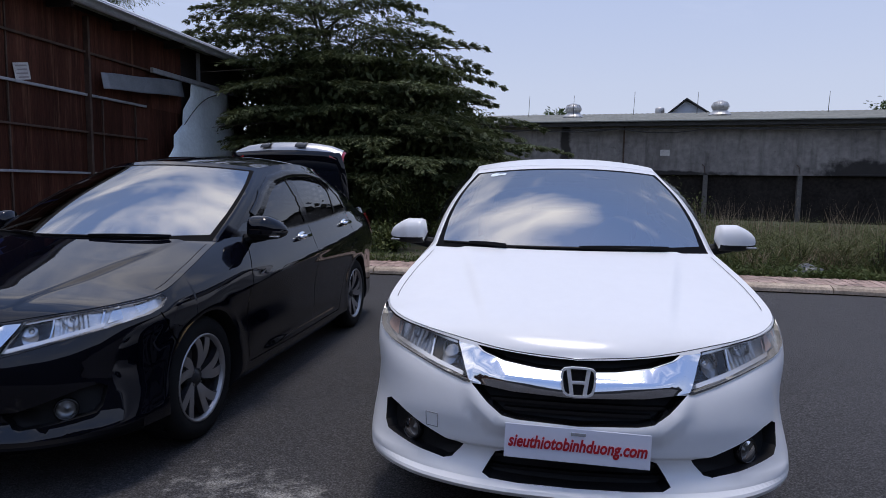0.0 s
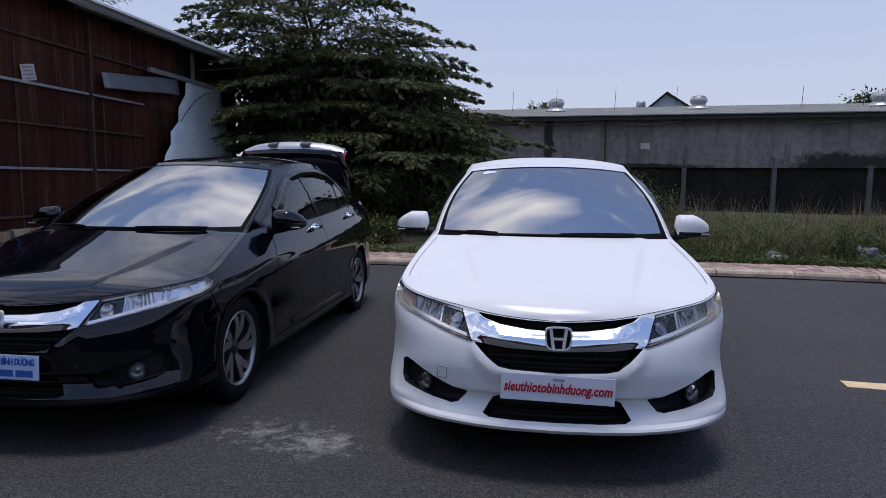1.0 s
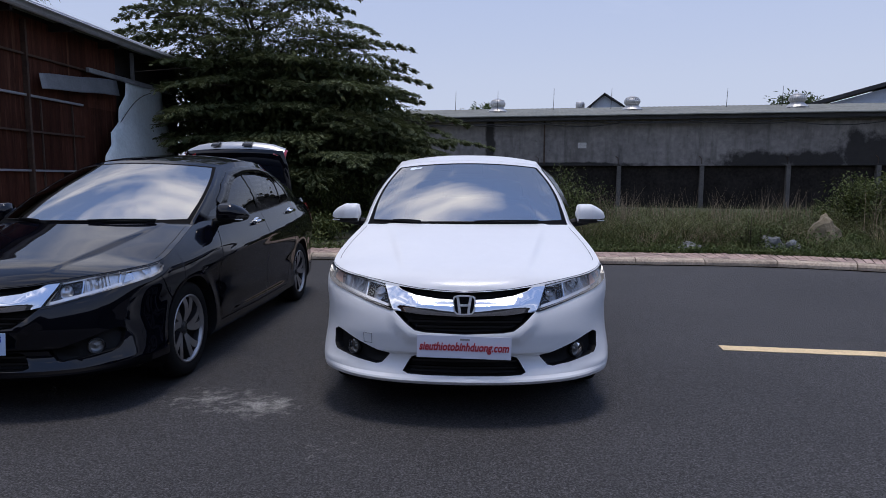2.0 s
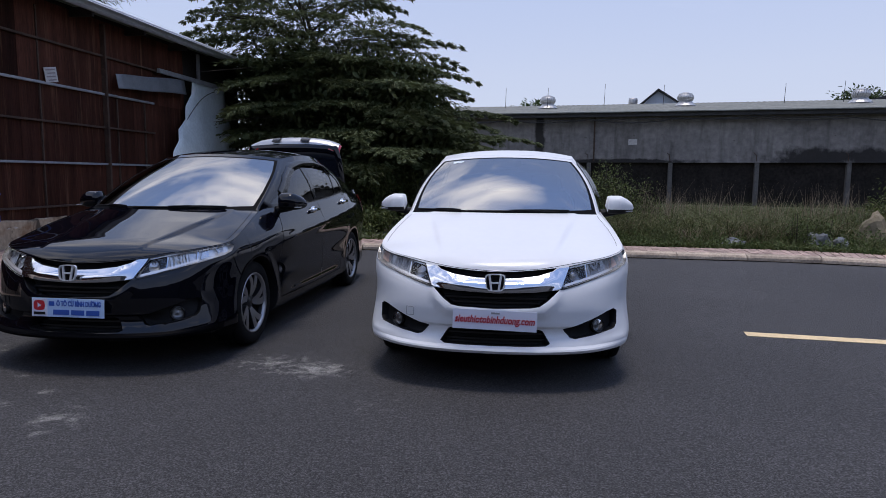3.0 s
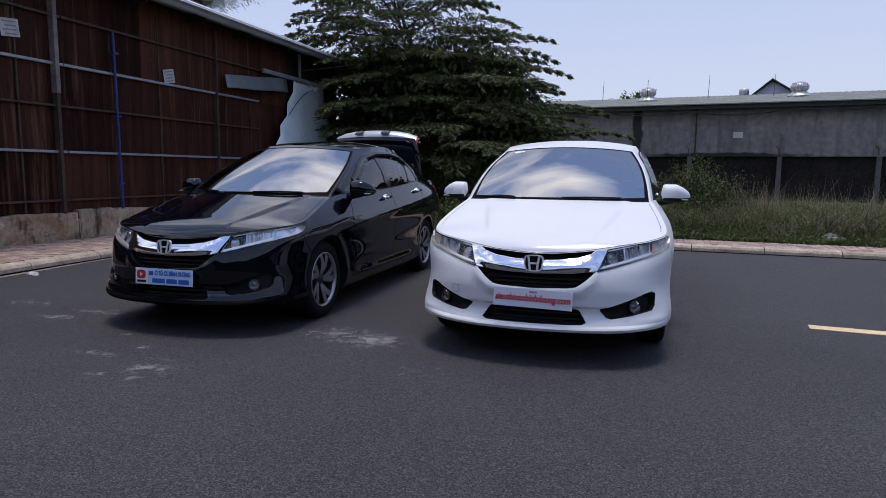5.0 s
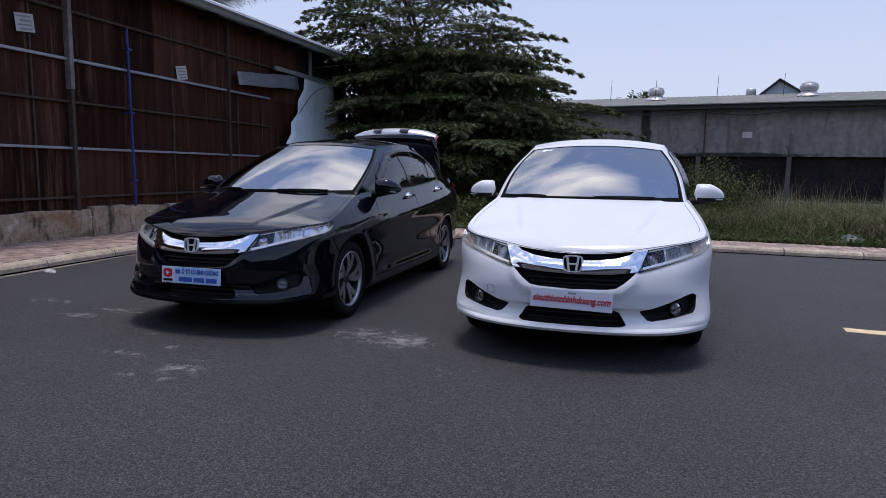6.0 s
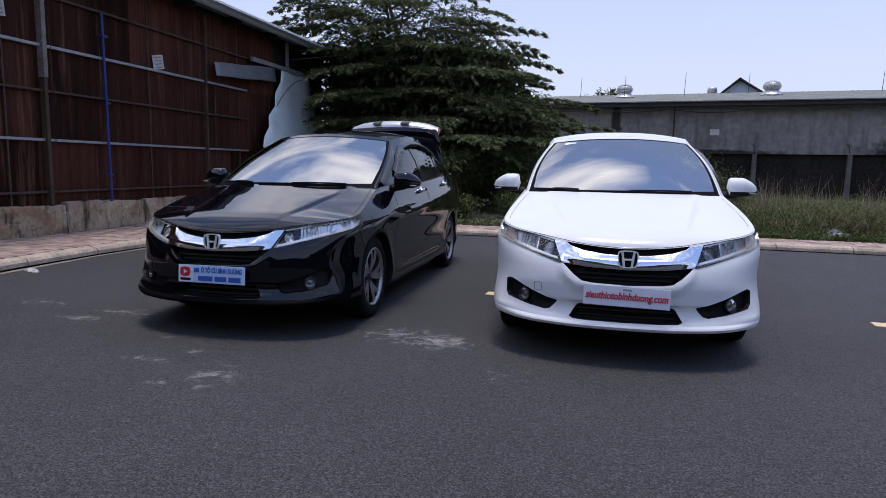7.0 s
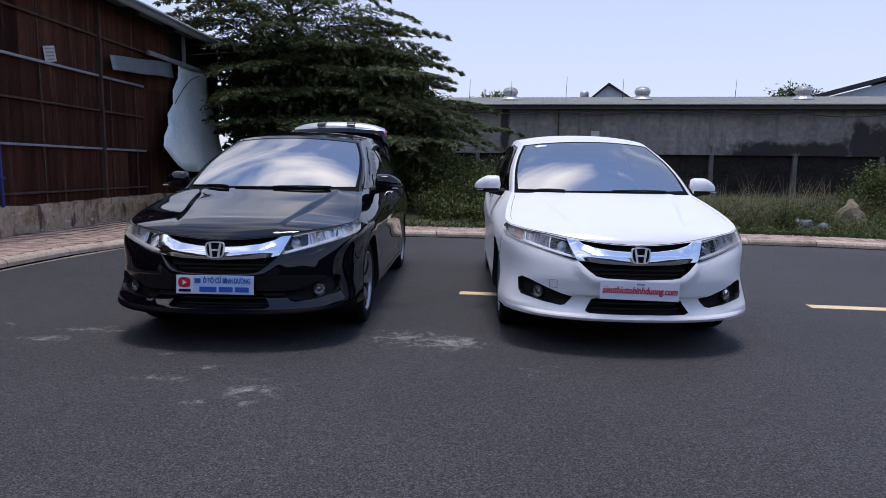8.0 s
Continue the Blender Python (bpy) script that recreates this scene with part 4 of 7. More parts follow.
        for y, z in ((2.20, 0.905), (3.18, 0.945)):
            s, _ = at_y(y, z, sd)
            p = body_point(s, z)
            bm = bmesh.new()
            bmesh.ops.create_uvsphere(bm, u_segments=18, v_segments=10, radius=1.0, matrix=Matrix.Translation(p) @ Matrix.Diagonal((0.012, 0.085, 0.038, 1)))
            cup = part("handle_cup", bm, chrome, car, "chrome door handle", True)
            bm = bmesh.new()
            rod(bm, (p[0] + sd * 0.024, y - 0.095, z + 0.004), (p[0] + sd * 0.024, y + 0.095, z + 0.008), 0.014, 0.014, 10)
            for dy in (-0.075, 0.075):
                rod(bm, (p[0] - sd * 0.01, y + dy, z + 0.004), (p[0] + sd * 0.022, y + dy, z + 0.005), 0.01, 0.01, 8)
            part("door_handle", bm, chrome, cup, "", True)
    # wipers
    for k0, k1 in ((-0.90, -0.42), (-0.36, 0.66)):
        f = lambda t, lift: cabin_point(k0 + (k1 - k0) * t, 0.030 - 0.012 * t + 0.01 * math.sin(math.pi * t), lift)
        verts, faces = [], []
        for t in np.linspace(0, 1, 12):
            p, q = f(t, 0.003), f(t, 0.011)
            w = np.array([0, 0.004, 0.003])
            verts += [p - w, p + w, q + w * 0.6, q - w * 0.6]
        for i in range(11):
            for c in range(4):
                faces.append((4 * i + c, 4 * i + (c + 1) % 4, 4 * i + 4 + (c + 1) % 4, 4 * i + 4 + c))
        blade = mesh_ob("wiper", verts, faces, black_plastic, car)
        verts, faces = [], []
        for t in np.linspace(0.42, 1.0, 8):
            p = f(t, 0.014 + 0.008 * math.sin(math.pi * (t - 0.42) / 0.9))
            h = 0.004 + 0.005 * (t - 0.42)
            verts += [p + np.array(d) for d in ((0, -h, -h), (0, h, -h), (0, h, h), (0, -h, h))]
        for i in range(7):
            for c in range(4):
                faces.append((4 * i + c, 4 * i + (c + 1) % 4, 4 * i + 4 + (c + 1) % 4, 4 * i + 4 + c))
        mesh_ob("wiper_arm", verts, faces, black_plastic, blade)
    # cabin inside, seen dimly through the glass
    bm = bmesh.new()
    box(bm, (-0.66, 1.16, 0.66), (0.66, 1.72, 0.90), None, 0.05)
    dash = part("dashboard", bm, dash_plastic, car, "", True)
    v2, f2 = lathe([(0.165, 0.0), (0.18, 0.012), (0.19, 0.0), (0.18, -0.012), (0.165, 0.0)], 28, "z")
    st = mesh_ob("steering_wheel", v2, f2, black_plastic, car, "", True)
    st.matrix_local = pose(0.34, 1.82, 0.93, 62, 0, 0)
    for sx in (-0.34, 0.34):
        bm = bmesh.new()
        box(bm, (sx - 0.24, 1.85, 0.3), (sx + 0.24, 2.35, 0.52), None, 0.06)
        box(bm, (sx - 0.24, 2.3, 0.45), (sx + 0.24, 2.46, 1.05), Matrix.Translation((0, 0.25, 0)) @ Matrix.Rotation(-0.12, 4, "X"), 0.07)
        seat = part("front_seat", bm, seat_cloth, car)
        boxed("headrest", (sx - 0.13, 2.60, 1.06), (sx + 0.13, 2.70, 1.24), seat_cloth, seat, "", 0.04)
    bm = bmesh.new()
    box(bm, (-0.62, 2.95, 0.3), (0.62, 3.4, 0.55), None, 0.06)
    box(bm, (-0.62, 3.38, 0.45), (0.62, 3.52, 1.08), None, 0.06)
    part("rear_seat", bm, seat_cloth, car)
    boxed("cabin_mirror", (-0.12, 1.92, 1.30), (0.12, 1.95, 1.365), black_plastic, car, "", 0.012)
    boxed("floor_pan", (-0.72, 0.35, 0.2), (0.72, 4.2, 0.24), black_plastic, car)
    boxed("bulkhead", (-0.66, 1.1, 0.22), (0.66, 1.14, 0.86), black_plastic, car)
    if kind == "web":
        bm = bmesh.new()
        for k, r in ((-0.72, 0.026), (-0.66, 0.016), (-0.63, 0.016)):
            p = cabin_point(k, 0.87, 0.002)
            w = cabin_point(k, 0.90, 0.002) - cabin_point(k, 0.84, 0.002)
            u = cabin_point(k + 0.02, 0.87, 0.002) - cabin_point(k - 0.02, 0.87, 0.002)
            u, w = u / np.linalg.norm(u), w / np.linalg.norm(w)
            bm.faces.new([bm.verts.new(p + r * (1.2 * u * math.cos(a) + w * math.sin(a))) for a in np.linspace(0, 2 * math.pi, 18)[:-1]])
        part("sticker", bm, sticker_white, car, "pale round windscreen stickers")
    # boot
    se = np.linspace(s_at_y(SIDE_Y1), S_END - 0.01, 26)
    edges = [top_edge(s) for s in se]
    bows = [-0.1 + 0.1 * ease(i / 12) for i in range(26)]
    if not open_boot:
        rows_skin("boot_lid", edges, bows, [0.015] * 26, paint, car)
    else:
        boxed("boot_floor", (-0.6, 3.9, 0.62), (0.6, 4.35, 0.64), black_plastic, car)
        lid_m = Matrix.Translation((0, 3.93, 1.06)) @ Matrix.Rotation(radians(9), 4, "X")
        verts, faces = [], []
        n = 16
        for j in range(11):
            t = j / 10
            for i in range(n + 1):
                f = -1 + 2 * i / n
                w = 0.60 - 0.07 * t ** 3
                bulge = 0.03 * (1 - f * f) + 0.05 * math.sin(math.pi * t) * 0.4
                verts.append((w * f, -bulge, 0.54 * t - 0.03 * t * f * f))
        for j in range(10):
            for i in range(n):
                a = j * (n + 1) + i
                faces.append((a, a + 1, a + n + 2, a + n + 1))
        lid = mesh_ob("boot_lid", verts, faces, paint, car, "open boot lid standing upright", True)
        lid.matrix_local = lid_m
        lid.modifiers.new("thick", "SOLIDIFY").thickness = 0.03

        def garnish(nm, f0, f1, h0, h1, material, dy, label=""):
            vs, fs = [], []
            m_ = 10
            for f in np.linspace(f0, f1, m_):
                for t in np.linspace(0, 1, 5):
                    a = t * 1.5
                    h = h0 + (h1 - h0) * math.sin(a)
                    vs.append((0.55 * f, -0.03 * (1 - f * f) - dy + (1 - math.cos(a)) * 0.12, 0.54 - 0.05 * f * f - 0.035 * abs(f) ** 6 + h))
            for i in range(m_ - 1):
                for c in range(4):
                    fs.append((i * 5 + c, i * 5 + 5 + c, i * 5 + 6 + c, i * 5 + 1 + c))
            return mesh_ob(nm, vs, fs, material, lid, label, True)

        garnish("tail_edge", -0.98, 0.98, -0.02, 0.062, chrome_soft, 0.002, "bright upturned tail edge")
        garnish("trim_gap", -0.45, -0.28, 0.03, 0.067, black_gloss, 0.006)
        garnish("trim_gap", 0.18, 0.36, 0.03, 0.067, black_gloss, 0.006)
        garnish("lid_lamp", 0.78, 1.02, -0.03, 0.05, red_lamp, 0.008, "red lamp on the lid")
        garnish("lid_lamp", -1.02, -0.78, -0.03, 0.05, red_lamp, 0.008, "red lamp on the lid")
    # wheels
    for sd in (-1, 1):
        for y in (0.865, 3.465):
            wheel(car, Matrix.Translation((sd * 0.705, y, 0.305)), sd)
    return car


chrome_soft = mat("chrome_soft", (0.45, 0.46, 0.48), 0.35, metal=0.8)

# ---- ground, road, kerbs ----


def asphalt_material():
    m = bpy.data.materials.new("asphalt")
    m.use_nodes = True
    nt = m.node_tree
    p = nt.nodes["Principled BSDF"]
    p.inputs["Roughness"].default_value = 0.82
    geo = nt.nodes.new("ShaderNodeNewGeometry")
    big = node(nt, "ShaderNodeTexNoise", Scale=0.55, Detail=5.0, Roughness=0.6)
    grit = node(nt, "ShaderNodeTexNoise", Scale=115.0, Detail=2.0, Roughness=0.65)
    for n in (big, grit):
        link(nt, geo.outputs["Position"], n.inputs["Vector"])

    def math_node(op, a, b):
        n = nt.nodes.new("ShaderNodeMath")
        n.operation = op
        for i, q in enumerate((a, b)):
            if isinstance(q, (int, float)):
                n.inputs[i].default_value = q
            else:
                link(nt, q, n.inputs[i])
        return n.outputs[0]

    def remap(v, a, b, c, d):
        n = nt.nodes.new("ShaderNodeMapRange")
        for k, q in zip(("From Min", "From Max", "To Min", "To Max"), (a, b, c, d)):
            n.inputs[k].default_value = q
        link(nt, v, n.inputs["Value"])
        return n.outputs[0]

    mid = node(nt, "ShaderNodeTexNoise", Scale=42.0, Detail=3.0, Roughness=0.7)
    link(nt, geo.outputs["Position"], mid.inputs["Vector"])
    tone = math_node("MULTIPLY", remap(mid.outputs["Fac"], 0.36, 0.64, 0.78, 1.2), remap(big.outputs["Fac"], 0.3, 0.7, 0.82, 1.2))
    tone = math_node("MULTIPLY", tone, remap(grit.outputs["Fac"], 0.40, 0.60, 0.4, 1.7))
    stones = node(nt, "ShaderNodeTexVoronoi", Scale=120.0)
    link(nt, geo.outputs["Position"], stones.inputs["Vector"])
    shade = nt.nodes.new("ShaderNodeSeparateColor")
    link(nt, stones.outputs["Color"], shade.inputs[0])
    tone = math_node("MULTIPLY", tone, remap(shade.outputs[0], 0.0, 1.0, 0.4, 1.5))
    tone = math_node("ADD", tone, remap(shade.outputs[1], 0.95, 0.99, 0.0, 0.9))
    base = nt.nodes.new("ShaderNodeMix")
    base.data_type, base.blend_type = "RGBA", "MULTIPLY"
    base.inputs[0].default_value = 1.0
    base.inputs[6].default_value = (0.0405, 0.039, 0.0402, 1)
    comb = nt.nodes.new("ShaderNodeCombineXYZ")
    for k in ("X", "Y", "Z"):
        link(nt, tone, comb.inputs[k])
    link(nt, comb.outputs[0], base.inputs[7])
    # spilt cement dust: ragged patches at their own places
    rag = node(nt, "ShaderNodeTexNoise", Scale=11.0, Detail=9.0, Roughness=0.78)
    link(nt, geo.outputs["Position"], rag.inputs["Vector"])
    total = None
    for cx, cy, rx, ry, amount in ((-0.80, 2.42, 0.22, 0.20, 1.3), (-1.08, 2.48, 0.36, 0.26, 0.85), (-3.45, 2.25, 0.20, 0.08, 1.1), (-3.25, 2.50, 0.30, 0.12, 0.75), (-1.80, 1.42, 0.20, 0.16, 0.85), (-2.02, 1.22, 0.12, 0.05, 0.7),
                                   (-2.35, 1.55, 0.22, 0.06, 0.9), (-2.15, 1.75, 0.10, 0.05, 0.9), (-1.75, 1.22, 0.06, 0.05, 0.8), (-4.1, 2.6, 0.3, 0.12, 0.7), (-2.5, 2.0, 0.07, 0.04, 0.8), (-0.3, 1.9, 0.35, 0.25, 0.35)):
        sub = nt.nodes.new("ShaderNodeVectorMath")
        sub.operation = "SUBTRACT"
        sub.inputs[1].default_value = (cx, cy, 0)
        link(nt, geo.outputs["Position"], sub.inputs[0])
        sc = nt.nodes.new("ShaderNodeVectorMath")
        sc.operation = "MULTIPLY"
        sc.inputs[1].default_value = (1 / rx, 1 / ry, 0)
        link(nt, sub.outputs[0], sc.inputs[0])
        ln = nt.nodes.new("ShaderNodeVectorMath")
        ln.operation = "LENGTH"
        link(nt, sc.outputs[0], ln.inputs[0])
        spot = remap(ln.outputs["Value"], 0.0, 1.4, amount, 0.0)
        total = spot if total is None else math_node("MAXIMUM", total, spot)
    mask = math_node("MULTIPLY", remap(math_node("ADD", total, math_node("MULTIPLY", math_node("SUBTRACT", rag.outputs["Fac"], 0.5), 4.5)), 0.5, 1.35, 0.0, 0.8), remap(total, 0.0, 0.25, 0.0, 1.0))
    dust = nt.nodes.new("ShaderNodeMix")
    dust.data_type = "RGBA"
    dust.inputs[7].default_value = (0.42, 0.41, 0.38, 1)
    link(nt, math_node("MULTIPLY", mask, remap(grit.outputs["Fac"], 0.35, 0.6, 0.25, 1.0)), dust.inputs[0])
    link(nt, base.outputs[2], dust.inputs[6])
    link(nt, dust.outputs[2], p.inputs["Base Color"])
    bp = nt.nodes.new("ShaderNodeBump")
    bp.inputs["Strength"].default_value, bp.inputs["Distance"].default_value = 0.9, 0.008
    link(nt, math_node("MULTIPLY", grit.outputs["Fac"], 1.5), bp.inputs["Height"])
    link(nt, bp.outputs[0], p.inputs["Normal"])
    return m


asphalt = asphalt_material()
soil = mat("soil", (0.07, 0.055, 0.035), 0.95, vary=0.5, scale=1.2, bump=0.6, bump_scale=14, tint=(0.06, 0.075, 0.03))
kerb_mat = mat("kerb_concrete", (0.42, 0.335, 0.255), 0.85, vary=0.4, scale=4, bump=0.3, bump_scale=45, piece=0.12)
tile_pink = mat("pavement_brick", (0.36, 0.255, 0.21), 0.85, vary=0.3, scale=5, bump=0.3, bump_scale=60, piece=0.28)
line_paint = mat("line_paint", (0.72, 0.54, 0.30), 0.7, vary=0.22, scale=7, bump=0.2, bump_scale=80)
concrete_old = mat("old_render", (0.285, 0.265, 0.25), 0.9, vary=0.5, scale=0.5, bump=0.4, bump_scale=18, tint=(0.135, 0.126, 0.122))
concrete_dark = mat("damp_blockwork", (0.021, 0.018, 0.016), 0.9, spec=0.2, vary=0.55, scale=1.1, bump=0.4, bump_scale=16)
concrete_post = mat("post_concrete", (0.105, 0.10, 0.095), 0.9, vary=0.35, scale=3, bump=0.3, bump_scale=30)
base_concrete = mat("plinth_concrete", (0.58, 0.44, 0.30), 0.9, spec=0.1, vary=0.5, scale=2.0, bump=0.4, bump_scale=40, stretch=(1, 1, 0.55), tint=(0.32, 0.23, 0.16))
rust_rail = mat("rusty_rail", (0.065, 0.038, 0.026), 0.8, vary=0.5, scale=6, bump=0.3)
grey_rail = mat("galvanised_rail", (0.34, 0.35, 0.37), 0.5, metal=0.4, vary=0.25, scale=7)
post_steel = mat("painted_steel_post", (0.26, 0.25, 0.23), 0.7, vary=0.4, scale=5, tint=(0.10, 0.06, 0.04))
blue_pipe = mat("blue_pipe", (0.02, 0.04, 0.19), 0.45, vary=0.2, scale=6)
sheet_white = mat("white_sheet", (0.78, 0.86, 0.87), 0.55, vary=0.12, scale=1.8, bump=0.1, bump_scale=10)
sheet_grey = mat("grey_sheet", (0.2, 0.21, 0.225), 0.5, metal=0.3, vary=0.2, scale=4)
gutter_mat = mat("zinc_gutter", (0.46, 0.50, 0.56), 0.4, metal=0.2, vary=0.15, scale=4)
roof_sheet = mat("roof_sheet", (0.20, 0.205, 0.185), 0.8, spec=0.1, vary=0.35, scale=1.5)
roof_under = mat("dark_timber", (0.018, 0.014, 0.012), 0.9, vary=0.4, scale=5)
fascia_mat = mat("dark_fascia", (0.035, 0.035, 0.036), 0.8, vary=0.4, scale=2)
vent_metal = mat("vent_metal", (0.46, 0.46, 0.46), 0.45, metal=0.6, vary=0.2, scale=6)
house_wall = mat("house_wall", (0.46, 0.52, 0.62), 0.8, vary=0.15, scale=2)
paper_mat = mat("old_paper", (0.52, 0.50, 0.48), 0.8, vary=0.3, scale=8)
paper_ink = mat("paper_ink", (0.28, 0.24, 0.25), 0.8)
bag_mat = mat("plastic_bag", (0.15, 0.155, 0.16), 0.4, vary=0.3, scale=12)
dust_mat = mat("gutter_dust", (0.24, 0.21, 0.175), 0.95, vary=0.5, scale=14, bump=0.2)
# near-black: carries the shadow line under the kerb as well as dirt
shade_dirt_mat = mat("gutter_dirt", (0.006, 0.005, 0.004), 1.0, spec=0.0, vary=0.4, scale=9, bump=0.3)
rock_mat = mat("rubble", (0.22, 0.18, 0.12), 0.9, vary=0.3, scale=7, bump=0.4)


def rust_material():
    m = mat("rusty_sheet", (0.084, 0.031, 0.020), 0.8, spec=0.08, vary=0.5, scale=2.6, stretch=(1, 3.5, 0.22), bump=0.25, bump_scale=50, tint=(0.024, 0.0105, 0.0075), piece=0.55)
    nt = m.node_tree
    p = nt.nodes["Principled BSDF"]
    before = p.inputs["Base Color"].links[0].from_socket
    geo = nt.nodes.new("ShaderNodeNewGeometry")
    mp = nt.nodes.new("ShaderNodeMapping")
    mp.inputs["Scale"].default_value = (1, 7.0, 0.35)
    st = node(nt, "ShaderNodeTexNoise", Scale=1.0, Detail=6.0, Roughness=0.68)
    link(nt, geo.outputs["Position"], mp.inputs[0])
    link(nt, mp.outputs[0], st.inputs["Vector"])
    r = nt.nodes.new("ShaderNodeMapRange")
    r.inputs["From Min"].default_value, r.inputs["From Max"].default_value, r.inputs["To Max"].default_value = 0.55, 0.72, 0.65
    link(nt, st.outputs["Fac"], r.inputs["Value"])
    mx = nt.nodes.new("ShaderNodeMix")
    mx.data_type = "RGBA"
    mx.inputs[7].default_value = (0.23, 0.115, 0.068, 1)
    link(nt, r.outputs[0], mx.inputs[0])
    link(nt, before, mx.inputs[6])
    link(nt, mx.outputs[2], p.inputs["Base Color"])
    return m


rust = rust_material()


def stain(m, scale, stretch, lo, hi, amount, color):
    """Lays ragged stains of one colour over a surface, where a stretched noise rises above lo."""
    nt = m.node_tree
    p = nt.nodes["Principled BSDF"]
    before = p.inputs["Base Color"].links[0].from_socket
    geo = nt.nodes.new("ShaderNodeNewGeometry")
    mp = nt.nodes.new("ShaderNodeMapping")
    mp.inputs["Scale"].default_value = stretch
    n = node(nt, "ShaderNodeTexNoise", Scale=scale, Detail=8.0, Roughness=0.68)
    link(nt, geo.outputs["Position"], mp.inputs[0])
    link(nt, mp.outputs[0], n.inputs["Vector"])
    r = nt.nodes.new("ShaderNodeMapRange")
    r.inputs["From Min"].default_value, r.inputs["From Max"].default_value, r.inputs["To Max"].default_value = lo, hi, amount
    link(nt, n.outputs["Fac"], r.inputs["Value"])
    mx = nt.nodes.new("ShaderNodeMix")
    mx.data_type = "RGBA"
    mx.inputs[7].default_value = (*color, 1)
    link(nt, r.outputs[0], mx.inputs[0])
    link(nt, before, mx.inputs[6])
    link(nt, mx.outputs[2], p.inputs["Base Color"])


stain(base_concrete, 1.3, (1, 1, 1.6), 0.50, 0.62, 0.75, (0.25, 0.125, 0.06))
stain(base_concrete, 2.6, (1, 1.4, 0.45), 0.52, 0.62, 0.85, (0.05, 0.038, 0.03))
stain(base_concrete, 7.0, (1, 0.8, 1.3), 0.56, 0.68, 0.6, (0.04, 0.032, 0.026))
stain(base_concrete, 4.0, (1, 1, 2.2), 0.60, 0.66, 0.8, (0.62, 0.56, 0.48))
stain(kerb_mat, 3.0, (1, 1, 1), 0.54, 0.68, 0.6, (0.13, 0.10, 0.075))
stain(tile_pink, 1.6, (1, 1, 1), 0.52, 0.68, 0.55, (0.15, 0.125, 0.105))
stain(concrete_old, 0.8, (1, 1, 0.35), 0.53, 0.66, 0.6, (0.085, 0.077, 0.072))
stain(concrete_old, 5.0, (1, 1, 2.0), 0.64, 0.70, 0.7, (0.05, 0.046, 0.043))


def soot(m, blots):
    """Old fire and mould stains on a wall: ragged dark patches at their own places, in the wall's axes (x, z)."""
    nt = m.node_tree
    p = nt.nodes["Principled BSDF"]
    before = p.inputs["Base Color"].links[0].from_socket
    tc = nt.nodes.new("ShaderNodeTexCoord")
    rag = node(nt, "ShaderNodeTexNoise", Scale=1.7, Detail=8.0, Roughness=0.66)
    streak = node(nt, "ShaderNodeTexNoise", Scale=1.0, Detail=6.0, Roughness=0.6)
    mp = nt.nodes.new("ShaderNodeMapping")
    mp.inputs["Scale"].default_value = (2.6, 1, 0.28)
    link(nt, tc.outputs["Object"], mp.inputs[0])
    link(nt, mp.outputs[0], streak.inputs["Vector"])
    link(nt, tc.outputs["Object"], rag.inputs["Vector"])

    def op(kind, a, b):
        n = nt.nodes.new("ShaderNodeMath")
        n.operation = kind
        for i, q in enumerate((a, b)):
            if isinstance(q, (int, float)):
                n.inputs[i].default_value = q
            else:
                link(nt, q, n.inputs[i])
        return n.outputs[0]

    total = None
    for cx, cz, rx, rz in blots:
        v = nt.nodes.new("ShaderNodeVectorMath")
        v.operation = "SUBTRACT"
        v.inputs[1].default_value = (cx, 0, cz)
        link(nt, tc.outputs["Object"], v.inputs[0])
        w = nt.nodes.new("ShaderNodeVectorMath")
        w.operation = "MULTIPLY"
        w.inputs[1].default_value = (1 / rx, 0, 1 / rz)
        link(nt, v.outputs[0], w.inputs[0])
        ln = nt.nodes.new("ShaderNodeVectorMath")
        ln.operation = "LENGTH"
        link(nt, w.outputs[0], ln.inputs[0])
        one = op("SUBTRACT", 1.3, ln.outputs["Value"])
        total = one if total is None else op("MAXIMUM", total, one)
    edge = op("ADD", total, op("MULTIPLY", op("SUBTRACT", rag.outputs["Fac"], 0.5), 2.0))
    mr = nt.nodes.new("ShaderNodeMapRange")
    mr.inputs["From Min"].default_value, mr.inputs["From Max"].default_value, mr.inputs["To Max"].default_value = 0.0, 0.5, 0.93
    link(nt, edge, mr.inputs["Value"])
    ms = nt.nodes.new("ShaderNodeMapRange")
    ms.inputs["From Min"].default_value, ms.inputs["From Max"].default_value, ms.inputs["To Max"].default_value = 0.52, 0.72, 0.5
    link(nt, streak.outputs["Fac"], ms.inputs["Value"])
    mx = nt.nodes.new("ShaderNodeMix")
    mx.data_type = "RGBA"
    mx.inputs[7].default_value = (0.013, 0.012, 0.0115, 1)
    link(nt, op("MAXIMUM", mr.outputs[0], ms.outputs[0]), mx.inputs[0])
    link(nt, before, mx.inputs[6])
    link(nt, mx.outputs[2], p.inputs["Base Color"])


soot(concrete_old, ((6.7, 1.95, 1.5, 0.5), (9.0, 2.0, 1.2, 0.45), (10.5, 2.4, 0.5, 0.85), (11.7, 2.3, 1.8, 0.8), (14.5, 2.4, 2.6, 1.1), (18.5, 2.3, 2.4, 0.8), (-4.3, 2.9, 0.2, 1.1), (-1.0, 1.9, 3.0, 0.12)))


